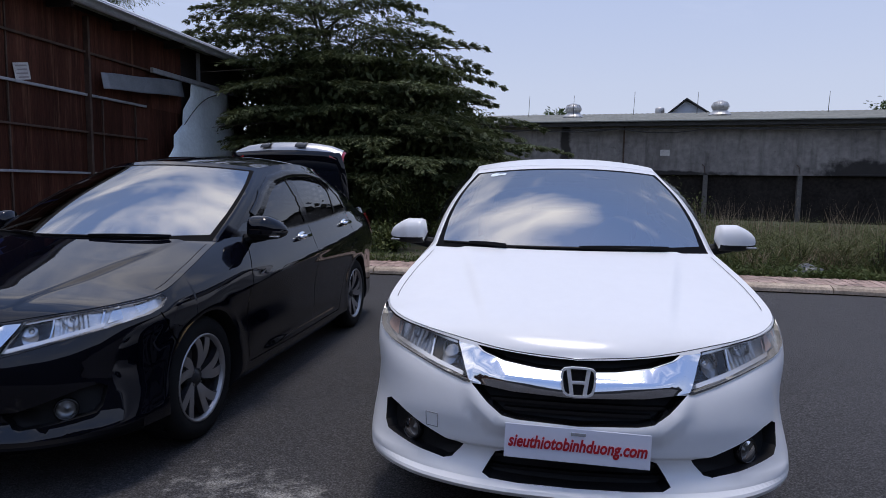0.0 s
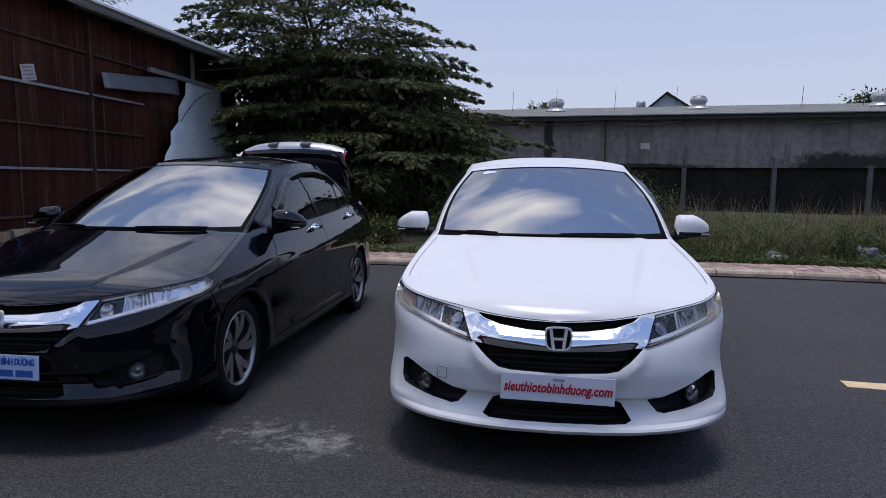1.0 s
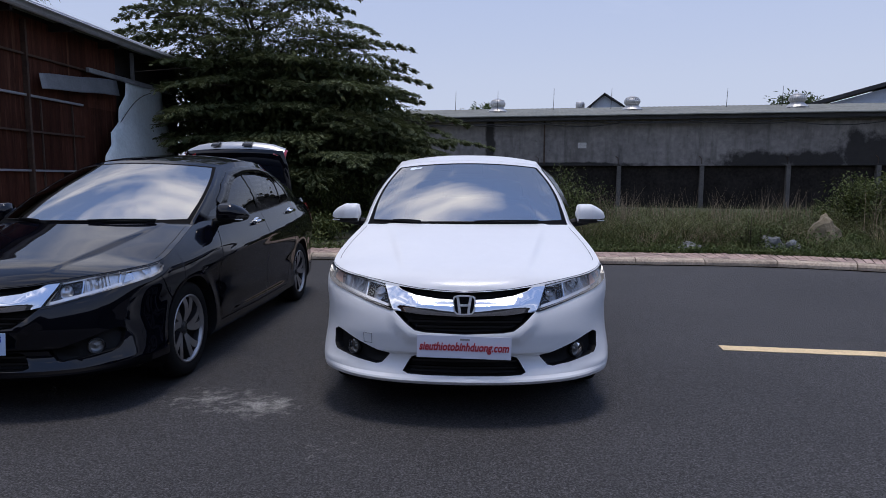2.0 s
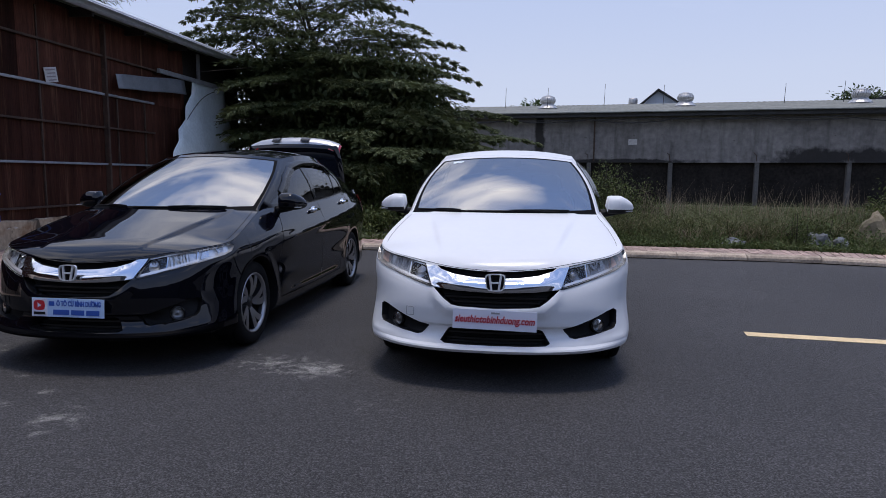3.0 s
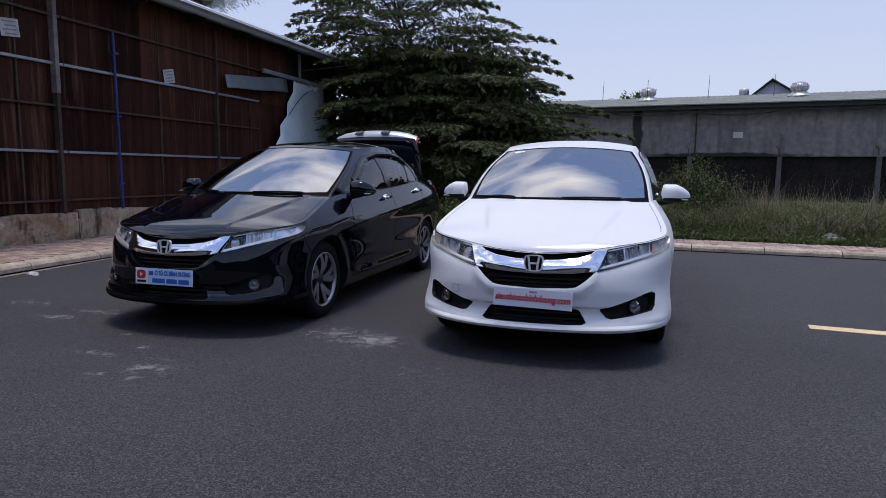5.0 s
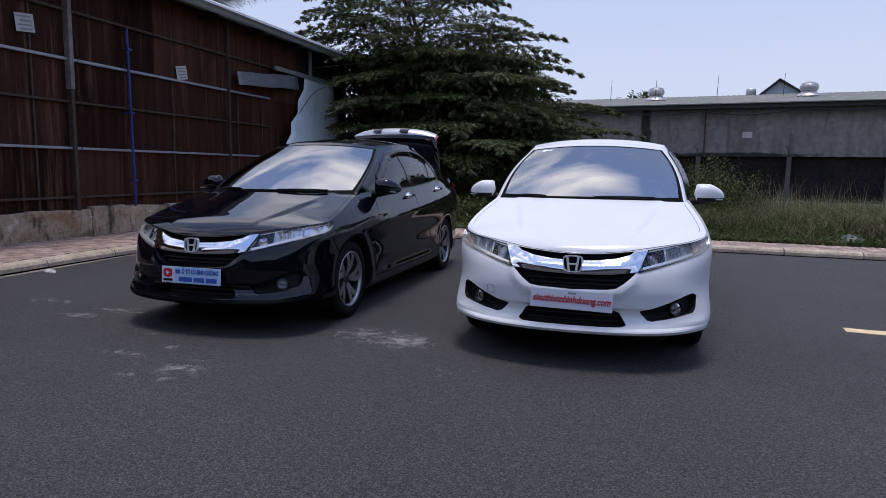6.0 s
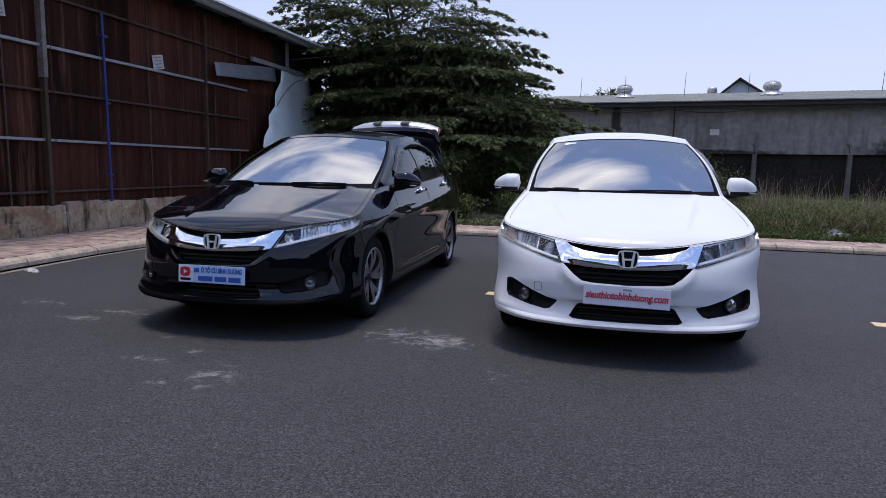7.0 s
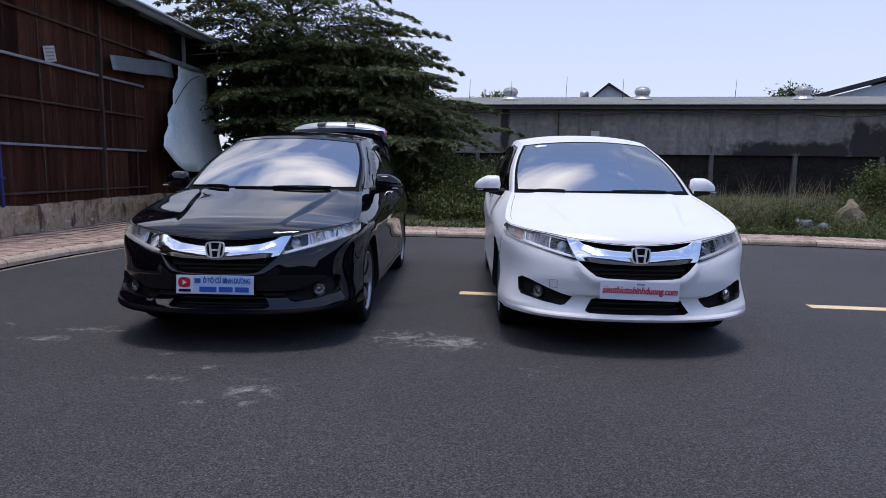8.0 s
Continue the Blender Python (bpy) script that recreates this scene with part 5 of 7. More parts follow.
def leaf_material(name, a, b, gloss=0.45):
    m = bpy.data.materials.new(name)
    m.use_nodes = True
    nt = m.node_tree
    p = nt.nodes["Principled BSDF"]
    p.inputs["Roughness"].default_value = gloss
    p.inputs["Specular IOR Level"].default_value = 0.2
    geo = nt.nodes.new("ShaderNodeNewGeometry")
    mx = nt.nodes.new("ShaderNodeMix")
    mx.data_type = "RGBA"
    mx.inputs[6].default_value, mx.inputs[7].default_value = (*a, 1), (*b, 1)
    link(nt, geo.outputs["Random Per Island"], mx.inputs[0])
    link(nt, mx.outputs[2], p.inputs["Base Color"])
    tr = nt.nodes.new("ShaderNodeBsdfTranslucent")
    link(nt, mx.outputs[2], tr.inputs["Color"])
    ms = nt.nodes.new("ShaderNodeMixShader")
    ms.inputs[0].default_value = 0.25
    out = nt.nodes["Material Output"]
    link(nt, p.outputs[0], ms.inputs[1])
    link(nt, tr.outputs[0], ms.inputs[2])
    link(nt, ms.outputs[0], out.inputs[0])
    return m


leaf_tree = leaf_material("tree_leaf", (0.062, 0.082, 0.036), (0.125, 0.150, 0.068), 0.55)
leaf_far = leaf_material("far_leaf", (0.035, 0.06, 0.025), (0.08, 0.11, 0.04))
leaf_bush = leaf_material("bush_leaf", (0.045, 0.07, 0.02), (0.12, 0.15, 0.055), 0.6)
grass_green = leaf_material("grass_green", (0.04, 0.05, 0.018), (0.185, 0.195, 0.085), 0.6)
grass_dry = leaf_material("grass_dry", (0.08, 0.06, 0.04), (0.42, 0.33, 0.23), 0.7)
leaf_weed = leaf_material("weed_leaf", (0.035, 0.055, 0.016), (0.125, 0.145, 0.05), 0.6)
bark = mat("bark", (0.045, 0.036, 0.028), 0.9, vary=0.4, scale=6, bump=0.6, bump_scale=30, stretch=(1, 1, 0.3))

KERB = spline([(-5.45, -30), (-5.55, -10), (-5.6, 0), (-5.68, 3), (-5.72, 5.2), (-5.45, 6.9), (-4.6, 8.2), (-3.3, 8.85), (-1.8, 8.95), (0, 8.86), (2.5, 8.70), (4, 8.64), (5.1, 8.44), (6.2, 8.0), (8, 6.9), (12, 3.9), (25, -7)], 20)


def along(path):
    d = np.concatenate([[0], np.cumsum(np.linalg.norm(np.diff(path, axis=0), axis=1))])
    nrm = np.gradient(path, axis=0)
    nrm = np.stack([-nrm[:, 1], nrm[:, 0]], 1)
    nrm /= np.linalg.norm(nrm, axis=1)[:, None]
    return d, nrm


KERB_D, KERB_N = along(KERB)


def kerb_at(d, off=0.0):
    """A point of the kerb line d metres along it, off metres to its outer side."""
    p = np.array([np.interp(d, KERB_D, KERB[:, i]) for i in range(2)])
    n = np.array([np.interp(d, KERB_D, KERB_N[:, i]) for i in range(2)])
    return p + n * off


def ground_sheet():
    """One sheet to the horizon: asphalt flat at 0, falling a little below it outside."""
    bm = bmesh.new()
    r = 900
    vs = [bm.verts.new((x, y, -0.03)) for x, y in ((-r, -r), (r, -r), (r, r), (-r, r))]
    bm.faces.new(vs)
    tagged(part("ground", bm, soil, None), "bare brown soil reaching to the horizon", "ground", kind="structure")
    pts = [tuple(p) for p in KERB] + [(60, -7), (60, -60), (-5.45, -60)]
    bm = bmesh.new()
    bm.faces.new([bm.verts.new((x, y, 0.0)) for x, y in pts])
    bmesh.ops.triangulate(bm, faces=bm.faces[:])
    for f in bm.faces:
        if f.normal.z < 0:
            f.normal_flip()
    tagged(part("road", bm, asphalt, None), "dark grey worn asphalt road with pale dust patches", "road", kind="structure")


ground_sheet()


def verge():
    """The raised ground behind the kerb, under bricks and weeds."""
    ds = np.arange(0, KERB_D[-1], 0.5)
    verts, faces = [], []
    offs = [0.12, 0.5, 1.2, 2.5, 5, 10, 19]
    for d in ds:
        for o in offs:
            x, y = kerb_at(d, o)
            verts.append((x, y, 0.075 + (0.04 * noise.noise(Vector((x * 0.6, y * 0.6, 0))) if o > 2 else 0)))
    k = len(offs)
    for i in range(len(ds) - 1):
        for j in range(k - 1):
            faces.append((i * k + j, (i + 1) * k + j, (i + 1) * k + j + 1, i * k + j + 1))
    ob = mesh_ob("verge", verts, faces, soil, None, "", True)
    tagged(ob, "rough earth verge behind the kerb", "ground", kind="structure")


verge()


def dash(cx, cy, length, turn):
    bm = bmesh.new()
    rnd = random.Random(int(cx * 100))
    n = 24
    top = [(length * (i / n - 0.5), 0.068 + rnd.uniform(-0.004, 0.004)) for i in range(n + 1)]
    bot = [(x, -0.068 + rnd.uniform(-0.004, 0.004)) for x, _ in reversed(top)]
    f = bm.faces.new([bm.verts.new((x, y, 0.004)) for x, y in top + bot])
    bmesh.ops.extrude_face_region(bm, geom=[f])
    for v in bm.verts[:2 * n + 2]:
        v.co.z = 0.0005
    bmesh.ops.recalc_face_normals(bm, faces=bm.faces[:])
    ob = part("road_marking", bm, line_paint, None)
    ob.matrix_world = pose(cx, cy, 0, 0, 0, turn)
    tagged(ob, "worn yellow dash painted on the asphalt", "road marking", "yellow dashes", kind="structure")


dash(-0.28, 4.06, 1.0, -5.5)
dash(3.0, 3.78, 1.55, -5.5)
dash(6.4, 3.45, 1.5, -5.5)

# ---- the shed ----
WX = -7.45


def shed():
    sh = empty("shed", pose(WX, 6, 0), "long shed of rusty brown metal sheets on a concrete plinth", "shed")
    up = Matrix.Translation((-WX, -6, 0))
    local = lambda *p: tuple(up @ Vector(p))

    def bx(name, lo, hi, material, label="", bevel=0.0):
        return boxed(name, local(*lo), local(*hi), material, sh, label, bevel)

    # plinth in cast lengths, its top broken
    ys = [-9, -5, -1, 2.2, 4.4, 6.2, 7.15, 9.4, 12.0, 15.2]
    for i, (a, b) in enumerate(zip(ys, ys[1:])):
        bm = bmesh.new()
        n = 14
        vs = []
        rnd = random.Random(i)
        for j in range(n + 1):
            y = a + 0.006 + (b - a - 0.012) * j / n
            h = 0.50 + rnd.uniform(-0.018, 0.014) + 0.02 * (i % 2)
            for x, z in ((WX - 0.2, 0.0), (WX + 0.13 + 0.01 * (i % 2), 0.0), (WX + 0.12 + 0.01 * (i % 2), h - 0.02), (WX + 0.10, h), (WX - 0.2, h)):
                vs.append(bm.verts.new(local(x, y, z)))
        for j in range(n):
            for c in range(5):
                d = (c + 1) % 5
                bm.faces.new((vs[j * 5 + c], vs[j * 5 + d], vs[j * 5 + 5 + d], vs[j * 5 + 5 + c]))
        bm.faces.new(vs[:5])
        bm.faces.new(vs[-5:])
        bmesh.ops.recalc_face_normals(bm, faces=bm.faces[:])
        part("plinth", bm, base_concrete, sh, "stained concrete plinth")
    # sheets: one ribbed mesh for each height, shared
    width, bands = 1.02, ((0.50, 1.42), (1.42, 2.70), (2.70, 4.0))
    for lo, hi in bands:
        verts, faces = [], []
        m_ = 48
        for i in range(m_ + 1):
            y = width * i / m_
            x = 0.003 * math.sin(2 * math.pi * 6 * i / m_)
            verts += [(x, y, lo - 0.02), (x, y, hi + 0.02)]
        faces = [(2 * i, 2 * i + 1, 2 * i + 3, 2 * i + 2) for i in range(m_)]
        first = mesh_ob("metal_sheet", verts, faces, rust, sh, "", True)
        for j in range(24):
            ob = first if j == 0 else first.copy()
            if j:
                scene.collection.objects.link(ob)
            y = -10.1 + j * 0.94
            ob.matrix_local = Matrix.Translation(local(WX + 0.02 + 0.006 * (j % 2) + (0.0 if lo < 1 else 0.004 if lo < 2 else 0.008), y, 0))
    for z, r, material in ((0.68, 0.016, rust_rail), (1.405, 0.018, grey_rail), (2.08, 0.016, rust_rail), (2.69, 0.02, grey_rail), (3.38, 0.018, rust_rail)):
        end = 11.3 if z < 3 else 14.6
        for a, b in ((-9, -2), (-2, 2.3), (2.3, 6.12), (6.14, 9.74), (9.76, end)):
            dz = 0.012 * ((a * 7) % 2 - 1)
            bm = bmesh.new()
            box(bm, local(WX + 0.035, a, z - r), local(WX + 0.085, b, z + r), None, 0.004)
            part("rail", bm, material, sh)
    for y, r, material in ((-3.0, 0.045, post_steel), (2.4, 0.04, post_steel), (5.98, 0.028, rust_rail), (9.75, 0.024, rust_rail)):
        bx("post", (WX + 0.03, y - r, 0.48), (WX + 0.125, y + r, 3.95), material, "", 0.006)
    bx("post_sleeve", (WX + 0.02, 5.945, 2.26), (WX + 0.135, 6.015, 3.95), post_steel, "pale grey upper length of the post", 0.006)
    for y in (0.8, 4.0, 5.38, 8.17, 10.12, 11.0):
        bx("batten", (WX + 0.03, y - 0.012, 0.5), (WX + 0.058, y + 0.012, 3.9 if y < 10 else 2.7), rust_rail)
    bm = bmesh.new()
    rod(bm, local(WX + 0.13, 7.1, 0.5), local(WX + 0.13, 7.06, 3.35), 0.022, 0.022, 14)
    for z in (0.9, 2.0, 3.0):
        box(bm, local(WX + 0.08, 7.03, z), local(WX + 0.17, 7.13, z + 0.03))
    part("downpipe", bm, blue_pipe, sh, "blue plastic downpipe", False)
    # roof with its gutter
    bm = bmesh.new()
    n = 150
    vs = []
    for i in range(n + 1):
        y = -10 + 25.5 * i / n
        dz = 0.012 * math.sin(i * 2.1)
        vs += [bm.verts.new(local(WX + 0.46, y, 4.10 + dz)), bm.verts.new(local(WX - 6.5, y, 5.3 + dz)), bm.verts.new(local(WX - 6.5, y, 5.25 + dz)), bm.verts.new(local(WX + 0.46, y, 4.06 + dz))]
    for i in range(n):
        for c in range(4):
            bm.faces.new((vs[4 * i + c], vs[4 * i + (c + 1) % 4], vs[4 * i + 4 + (c + 1) % 4], vs[4 * i + 4 + c]))
    bmesh.ops.recalc_face_normals(bm, faces=bm.faces[:])
    part("roof", bm, roof_sheet, sh, "ribbed metal roof")
    for a, b in ((-10, -2.3), (-2.3, 3.5), (3.5, 9.6), (9.6, 14.6)):
        bm = bmesh.new()
        prof = [(0.42, 4.03), (0.46, 3.965), (0.52, 3.96), (0.56, 3.99), (0.60, 4.10), (0.585, 4.10), (0.545, 4.0), (0.515, 3.98), (0.47, 3.98), (0.44, 4.04)]
        ends = []
        for y in (a + 0.01, b):
            ends.append([bm.verts.new(local(WX + x, y, z + 0.01)) for x, z in prof])
        k = len(prof)
        for c in range(k):
            bm.faces.new((ends[0][c], ends[0][(c + 1) % k], ends[1][(c + 1) % k], ends[1][c]))
        bmesh.ops.recalc_face_normals(bm, faces=bm.faces[:])
        part("gutter", bm, gutter_mat, sh, "pale metal gutter along the eaves")
    for a, b in ((-10, -3.1), (-3.1, 2.9), (2.9, 8.9), (8.9, 14.8)):
        bm = bmesh.new()
        q = [bm.verts.new(local(WX + x, y, z)) for y in (a + 0.008, b) for x, z in ((0.40, 4.21), (0.655, 4.06), (0.635, 4.045), (0.40, 4.18))]
        for f in ((0, 1, 5, 4), (1, 2, 6, 5), (2, 3, 7, 6), (3, 0, 4, 7), (0, 3, 2, 1), (4, 5, 6, 7)):
            bm.faces.new([q[i] for i in f])
        bmesh.ops.recalc_face_normals(bm, faces=bm.faces[:])
        part("eaves_strip", bm, gutter_mat, sh, "pale folded eaves strip")
    for y in np.arange(-9, 15, 1.5):
        bx("rafter", (WX - 0.05, y - 0.03, 3.9), (WX + 0.45, y + 0.03, 4.05), roof_under)
    bx("eaves_board", (WX - 0.1, -10, 3.86), (WX - 0.05, 15.4, 4.12), roof_under)
    bx("back_lining", (WX - 0.06, -10, 0.3), (WX - 0.03, 15.4, 3.95), roof_under)
    bx("end_wall", (WX - 6.4, 15.3, 0), (WX - 0.03, 15.4, 4.2), roof_under)
    bx("eaves_beam", (WX + 0.14, 11.35, 3.33), (WX + 0.2, 14.7, 3.42), grey_rail, "pale steel beam")
    bx("strut", (WX + 0.14, 12.95, 3.42), (WX + 0.19, 13.03, 4.0), grey_rail)
    # a length of grey flashing, bent, and the torn white sheet at the end
    bm = bmesh.new()
    vs = []
    for i in range(13):
        y = 9.95 + 2.4 * i / 12
        sag = 0.006 * math.sin(i * 0.9)
        vs.append([bm.verts.new(local(WX + 0.17 + 0.05 * t, y, (3.09 + 0.21 * i / 12 * 0.9) - 0.27 * t + sag + 0.05 * i / 12 * (1 - t))) for t in (0, 0.08, 0.5, 0.92, 1)])
    for a, b in zip(vs, vs[1:]):
        for c in range(4):
            bm.faces.new((a[c], a[c + 1], b[c + 1], b[c]))
    ob = part("flashing", bm, sheet_grey, sh, "bent grey metal flashing", True)
    ob.modifiers.new("thick", "SOLIDIFY").thickness = 0.006
    outline = [(12.72, 3.33), (13.4, 3.33), (14.3, 3.36), (14.36, 2.5), (14.4, 1.6), (14.4, 0.7), (13.5, 0.92), (12.7, 0.98), (12.1, 1.0), (11.72, 1.12), (11.45, 1.3), (11.3, 1.5), (11.42, 1.72), (11.7, 1.95), (11.85, 2.2), (12.2, 2.45), (12.4, 2.75), (12.62, 3.05)]
    v, reg = carve([("a", dense([(y + 0.035 * math.sin(z * 11) + 0.02 * math.sin(z * 31), z) for y, z in outline], 0.05))], 0.15, (11.1, 0.6), (14.5, 3.4))
    curl = lambda u, w, o: np.array(local(WX + 0.16 + o + 0.42 * ease((3.2 - w) / 2.6) + 0.012 * math.sin(u * 6), u, w))
    ob = skin("loose_sheet", v, reg["a"], curl, 0.0, sheet_white, sh, "pale torn sheet hanging loose")
    ob.modifiers.new("thick", "SOLIDIFY").thickness = 0.008
    bm = bmesh.new()
    for i in range(8):
        t0, t1 = i / 8, (i + 1) / 8
        f = lambda t: local(WX + 0.24, 12.3 + 1.3 * t, 2.45 + 0.75 * t + 0.14 * math.sin(t * 3))
        rod(bm, f(t0), f(t1), 0.008, 0.008, 5)
    part("loose_cable", bm, black_plastic, sh)
    for y, z, t in ((5.3, 3.06, 6), (8.40, 2.84, 11)):
        bm = bmesh.new()
        box(bm, (0, -0.14, -0.12), (0.006, 0.14, 0.12), Matrix.Translation(local(WX + 0.075, y, z)) @ Matrix.Rotation(radians(t), 4, "X"))
        ob = part("notice", bm, paper_mat, sh, "faded paper notice")
        bm = bmesh.new()
        for k in range(4):
            box(bm, (0.007, -0.11 + 0.03 * (k % 2), 0.07 - k * 0.055), (0.009, 0.10, 0.09 - k * 0.055), Matrix.Translation(local(WX + 0.075, y, z)) @ Matrix.Rotation(radians(t), 4, "X"))
        part("writing_bars", bm, paper_ink, ob)


shed()

# ---- the long building behind the weeds ----
BACK = pose(5.0, 27.3, 0, 0, 0, -6)


def back_building():
    b = empty("warehouse", BACK, "long low grey warehouse with stained render and a tin roof", "building")
    x0, x1 = -16, 34

    def bx(name, lo, hi, material, label="", bevel=0.0):
        return boxed(name, lo, hi, material, b, label, bevel)

    # upper wall in bays, lower blockwork set back between posts
    posts = [-2.15 + 3.38 * i for i in range(-4, 11)]
    for a, c in zip(posts, posts[1:]):
        bx("upper_wall", (a + 0.003, 0, 1.88), (c - 0.003, 0.25, 3.88), concrete_old, "grey stained rendered wall")
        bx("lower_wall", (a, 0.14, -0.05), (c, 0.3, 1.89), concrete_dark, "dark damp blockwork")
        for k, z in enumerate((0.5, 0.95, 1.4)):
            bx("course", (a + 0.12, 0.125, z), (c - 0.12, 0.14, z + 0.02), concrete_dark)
    for i, a in enumerate(posts):
        bx("post", (a - 0.085, -0.05, -0.05), (a + 0.085, 0.14, 1.86), concrete_post, "", 0.012)
        bm = bmesh.new()
        rod(bm, (a - 0.03, 0.0, 1.83), (a - 0.05, -0.02, 2.18), 0.014, 0.014, 6)
        rod(bm, (a - 0.05, -0.02, 2.18), (a - 0.16, -0.03, 2.28), 0.014, 0.014, 6)
        part("starter_bar", bm, rust_rail, b)
    bx("wall_notice", (-0.52, -0.008, 2.62), (-0.16, 0.0, 2.86), paper_mat, "weathered pale notice")
    bx("ledge", (x0, -0.05, 1.86), (x1, 0.0, 1.93), concrete_old, "", 0.01)
    bx("downpipe", (-1.98, -0.07, 1.93), (-1.92, 0.0, 3.8), rust_rail, "rust-red downpipe", 0.01)
    bx("fascia", (x0, -0.42, 3.78), (x1, -0.34, 3.96), fascia_mat, "dark fascia board")
    bx("soffit", (x0, -0.34, 3.80), (x1, 0.3, 3.86), fascia_mat)
    # loose cables slung under the eaves from post to post
    for low, deep, seed in ((3.70, 0.10, 1), (3.63, 0.16, 5)):
        bm = bmesh.new()
        for i, (a, c) in enumerate(zip(posts, posts[1:])):
            dip = deep * (0.5 + 0.5 * math.sin(i * 2.3 + seed))
            line = [(a + (c - a) * t, -0.36, low + 0.05 * math.sin(a * 1.7 + seed) * (1 - t) + 0.05 * math.sin(c * 1.7 + seed) * t - 4 * dip * t * (1 - t)) for t in np.linspace(0, 1, 7)]
            for p0, p1 in zip(line, line[1:]):
                rod(bm, p0, p1, 0.02, 0.02, 6)
        part("cable", bm, fascia_mat, b, "sagging black cable under the eaves")
    # roof sheets with their ribs
    verts, faces = [], []
    n = 380
    for i in range(n + 1):
        x = x0 + (x1 - x0) * i / n
        dz = 0.018 * (i % 2)
        verts += [(x, -0.5, 3.97 + dz), (x, 7.0, 5.08 + dz)]
    faces = [(2 * i, 2 * i + 2, 2 * i + 3, 2 * i + 1) for i in range(n)]
    mesh_ob("roof", verts, faces, roof_sheet, b, "pale ribbed tin roof")
    bx("roof_edge", (x0, -0.52, 3.945), (x1, -0.46, 3.985), roof_sheet)
    bx("rear_wall", (x0, 6.9, 0), (x1, 7.0, 5.0), concrete_old)
    for x, y in ((-10.7, 3.6), (-4.3, 3.6), (2.1, 3.6), (9.4, 3.6), (16.5, 3.6)):
        z = 3.97 + (y + 0.5) * 1.11 / 7.5
        bm = bmesh.new()
        box(bm, (x - 0.38, y - 0.38, z - 0.3), (x + 0.38, y + 0.38, z + 0.02))
        bmesh.ops.create_cone(bm, cap_ends=True, segments=20, radius1=0.5, radius2=0.24, depth=0.26, matrix=Matrix.Translation((x, y, z + 0.13)))
        vent = part("roof_vent", bm, vent_metal, b, "metal turbine roof vent")
        bm = bmesh.new()
        for j in range(22):
            a = 2 * math.pi * j / 22
            prev = None
            for q in range(7):
                t = q / 6
                r = 0.24 + 0.14 * math.sin(math.pi * (0.12 + 0.76 * t))
                c0 = [(r * math.cos(a + 0.25 * t + d) + x, r * math.sin(a + 0.25 * t + d) + y, z + 0.22 + 0.34 * t) for d in (0, 0.24)]
                c = [bm.verts.new(p) for p in c0]
                if prev:
                    bm.faces.new((prev[0], prev[1], c[1], c[0]))
                prev = c
        bmesh.ops.create_cone(bm, cap_ends=True, segments=20, radius1=0.31, radius2=0.1, depth=0.09, matrix=Matrix.Translation((x, y, z + 0.60)))
        part("turbine", bm, vent_metal, vent)
    for x in (-6.2, -4.2, -1.6, 1.0, 6.0, 8.3, 13.6):
        bm = bmesh.new()
        rod(bm, (x, 2.2, 4.5), (x + 0.03, 2.2, 5.4 + 0.1 * math.sin(x * 3)), 0.014, 0.008, 5)
        part("roof_spike", bm, fascia_mat, b)


back_building()


def gable_house():
    h = empty("gable_house", pose(9.3, 47, 0, 0, 0, -8), "distant grey gabled house behind the warehouse", "house")
    bm = bmesh.new()
    pts = [(-1.15, -0.1), (1.3, -0.1), (1.3, 6.4), (-0.2, 7.35), (-1.15, 6.55)]
    f0 = [bm.verts.new((x, 0, z)) for x, z in pts]
    f1 = [bm.verts.new((x, 6, z)) for x, z in pts]
    bm.faces.new(f0[::-1])
    bm.faces.new(f1)
    for i in range(5):
        bm.faces.new((f0[i], f0[(i + 1) % 5], f1[(i + 1) % 5], f1[i]))
    part("wall", bm, house_wall, h)
    for a, b in (((-1.45, 6.35), (-0.2, 7.4)), ((-0.2, 7.4), (1.6, 6.2))):
        bm = bmesh.new()
        q = [bm.verts.new((x, y, z + d)) for d in (0, 0.1) for y in (-0.4, 6.3) for x, z in (a, b)]
        for f in ((0, 1, 3, 2), (4, 5, 7, 6), (0, 1, 5, 4), (2, 3, 7, 6), (0, 2, 6, 4), (1, 3, 7, 5)):
            bm.faces.new([q[i] for i in f])
        bmesh.ops.recalc_face_normals(bm, faces=bm.faces[:])
        part("roof", bm, fascia_mat, h)
    v, f = lathe([(0.0, 7.0), (0.3, 6.95), (0.32, 6.8), (0.32, 6.3), (0.2, 6.2)], 20, "z")
    t = mesh_ob("water_tank", v, f, vent_metal, h, "steel water tank", True)
    t.matrix_local = pose(-1.9, 0.5, 0.0)
    boxed("tank_stand", (-2.1, 0.3, -0.1), (-1.7, 0.7, 6.2), fascia_mat, h)


gable_house()


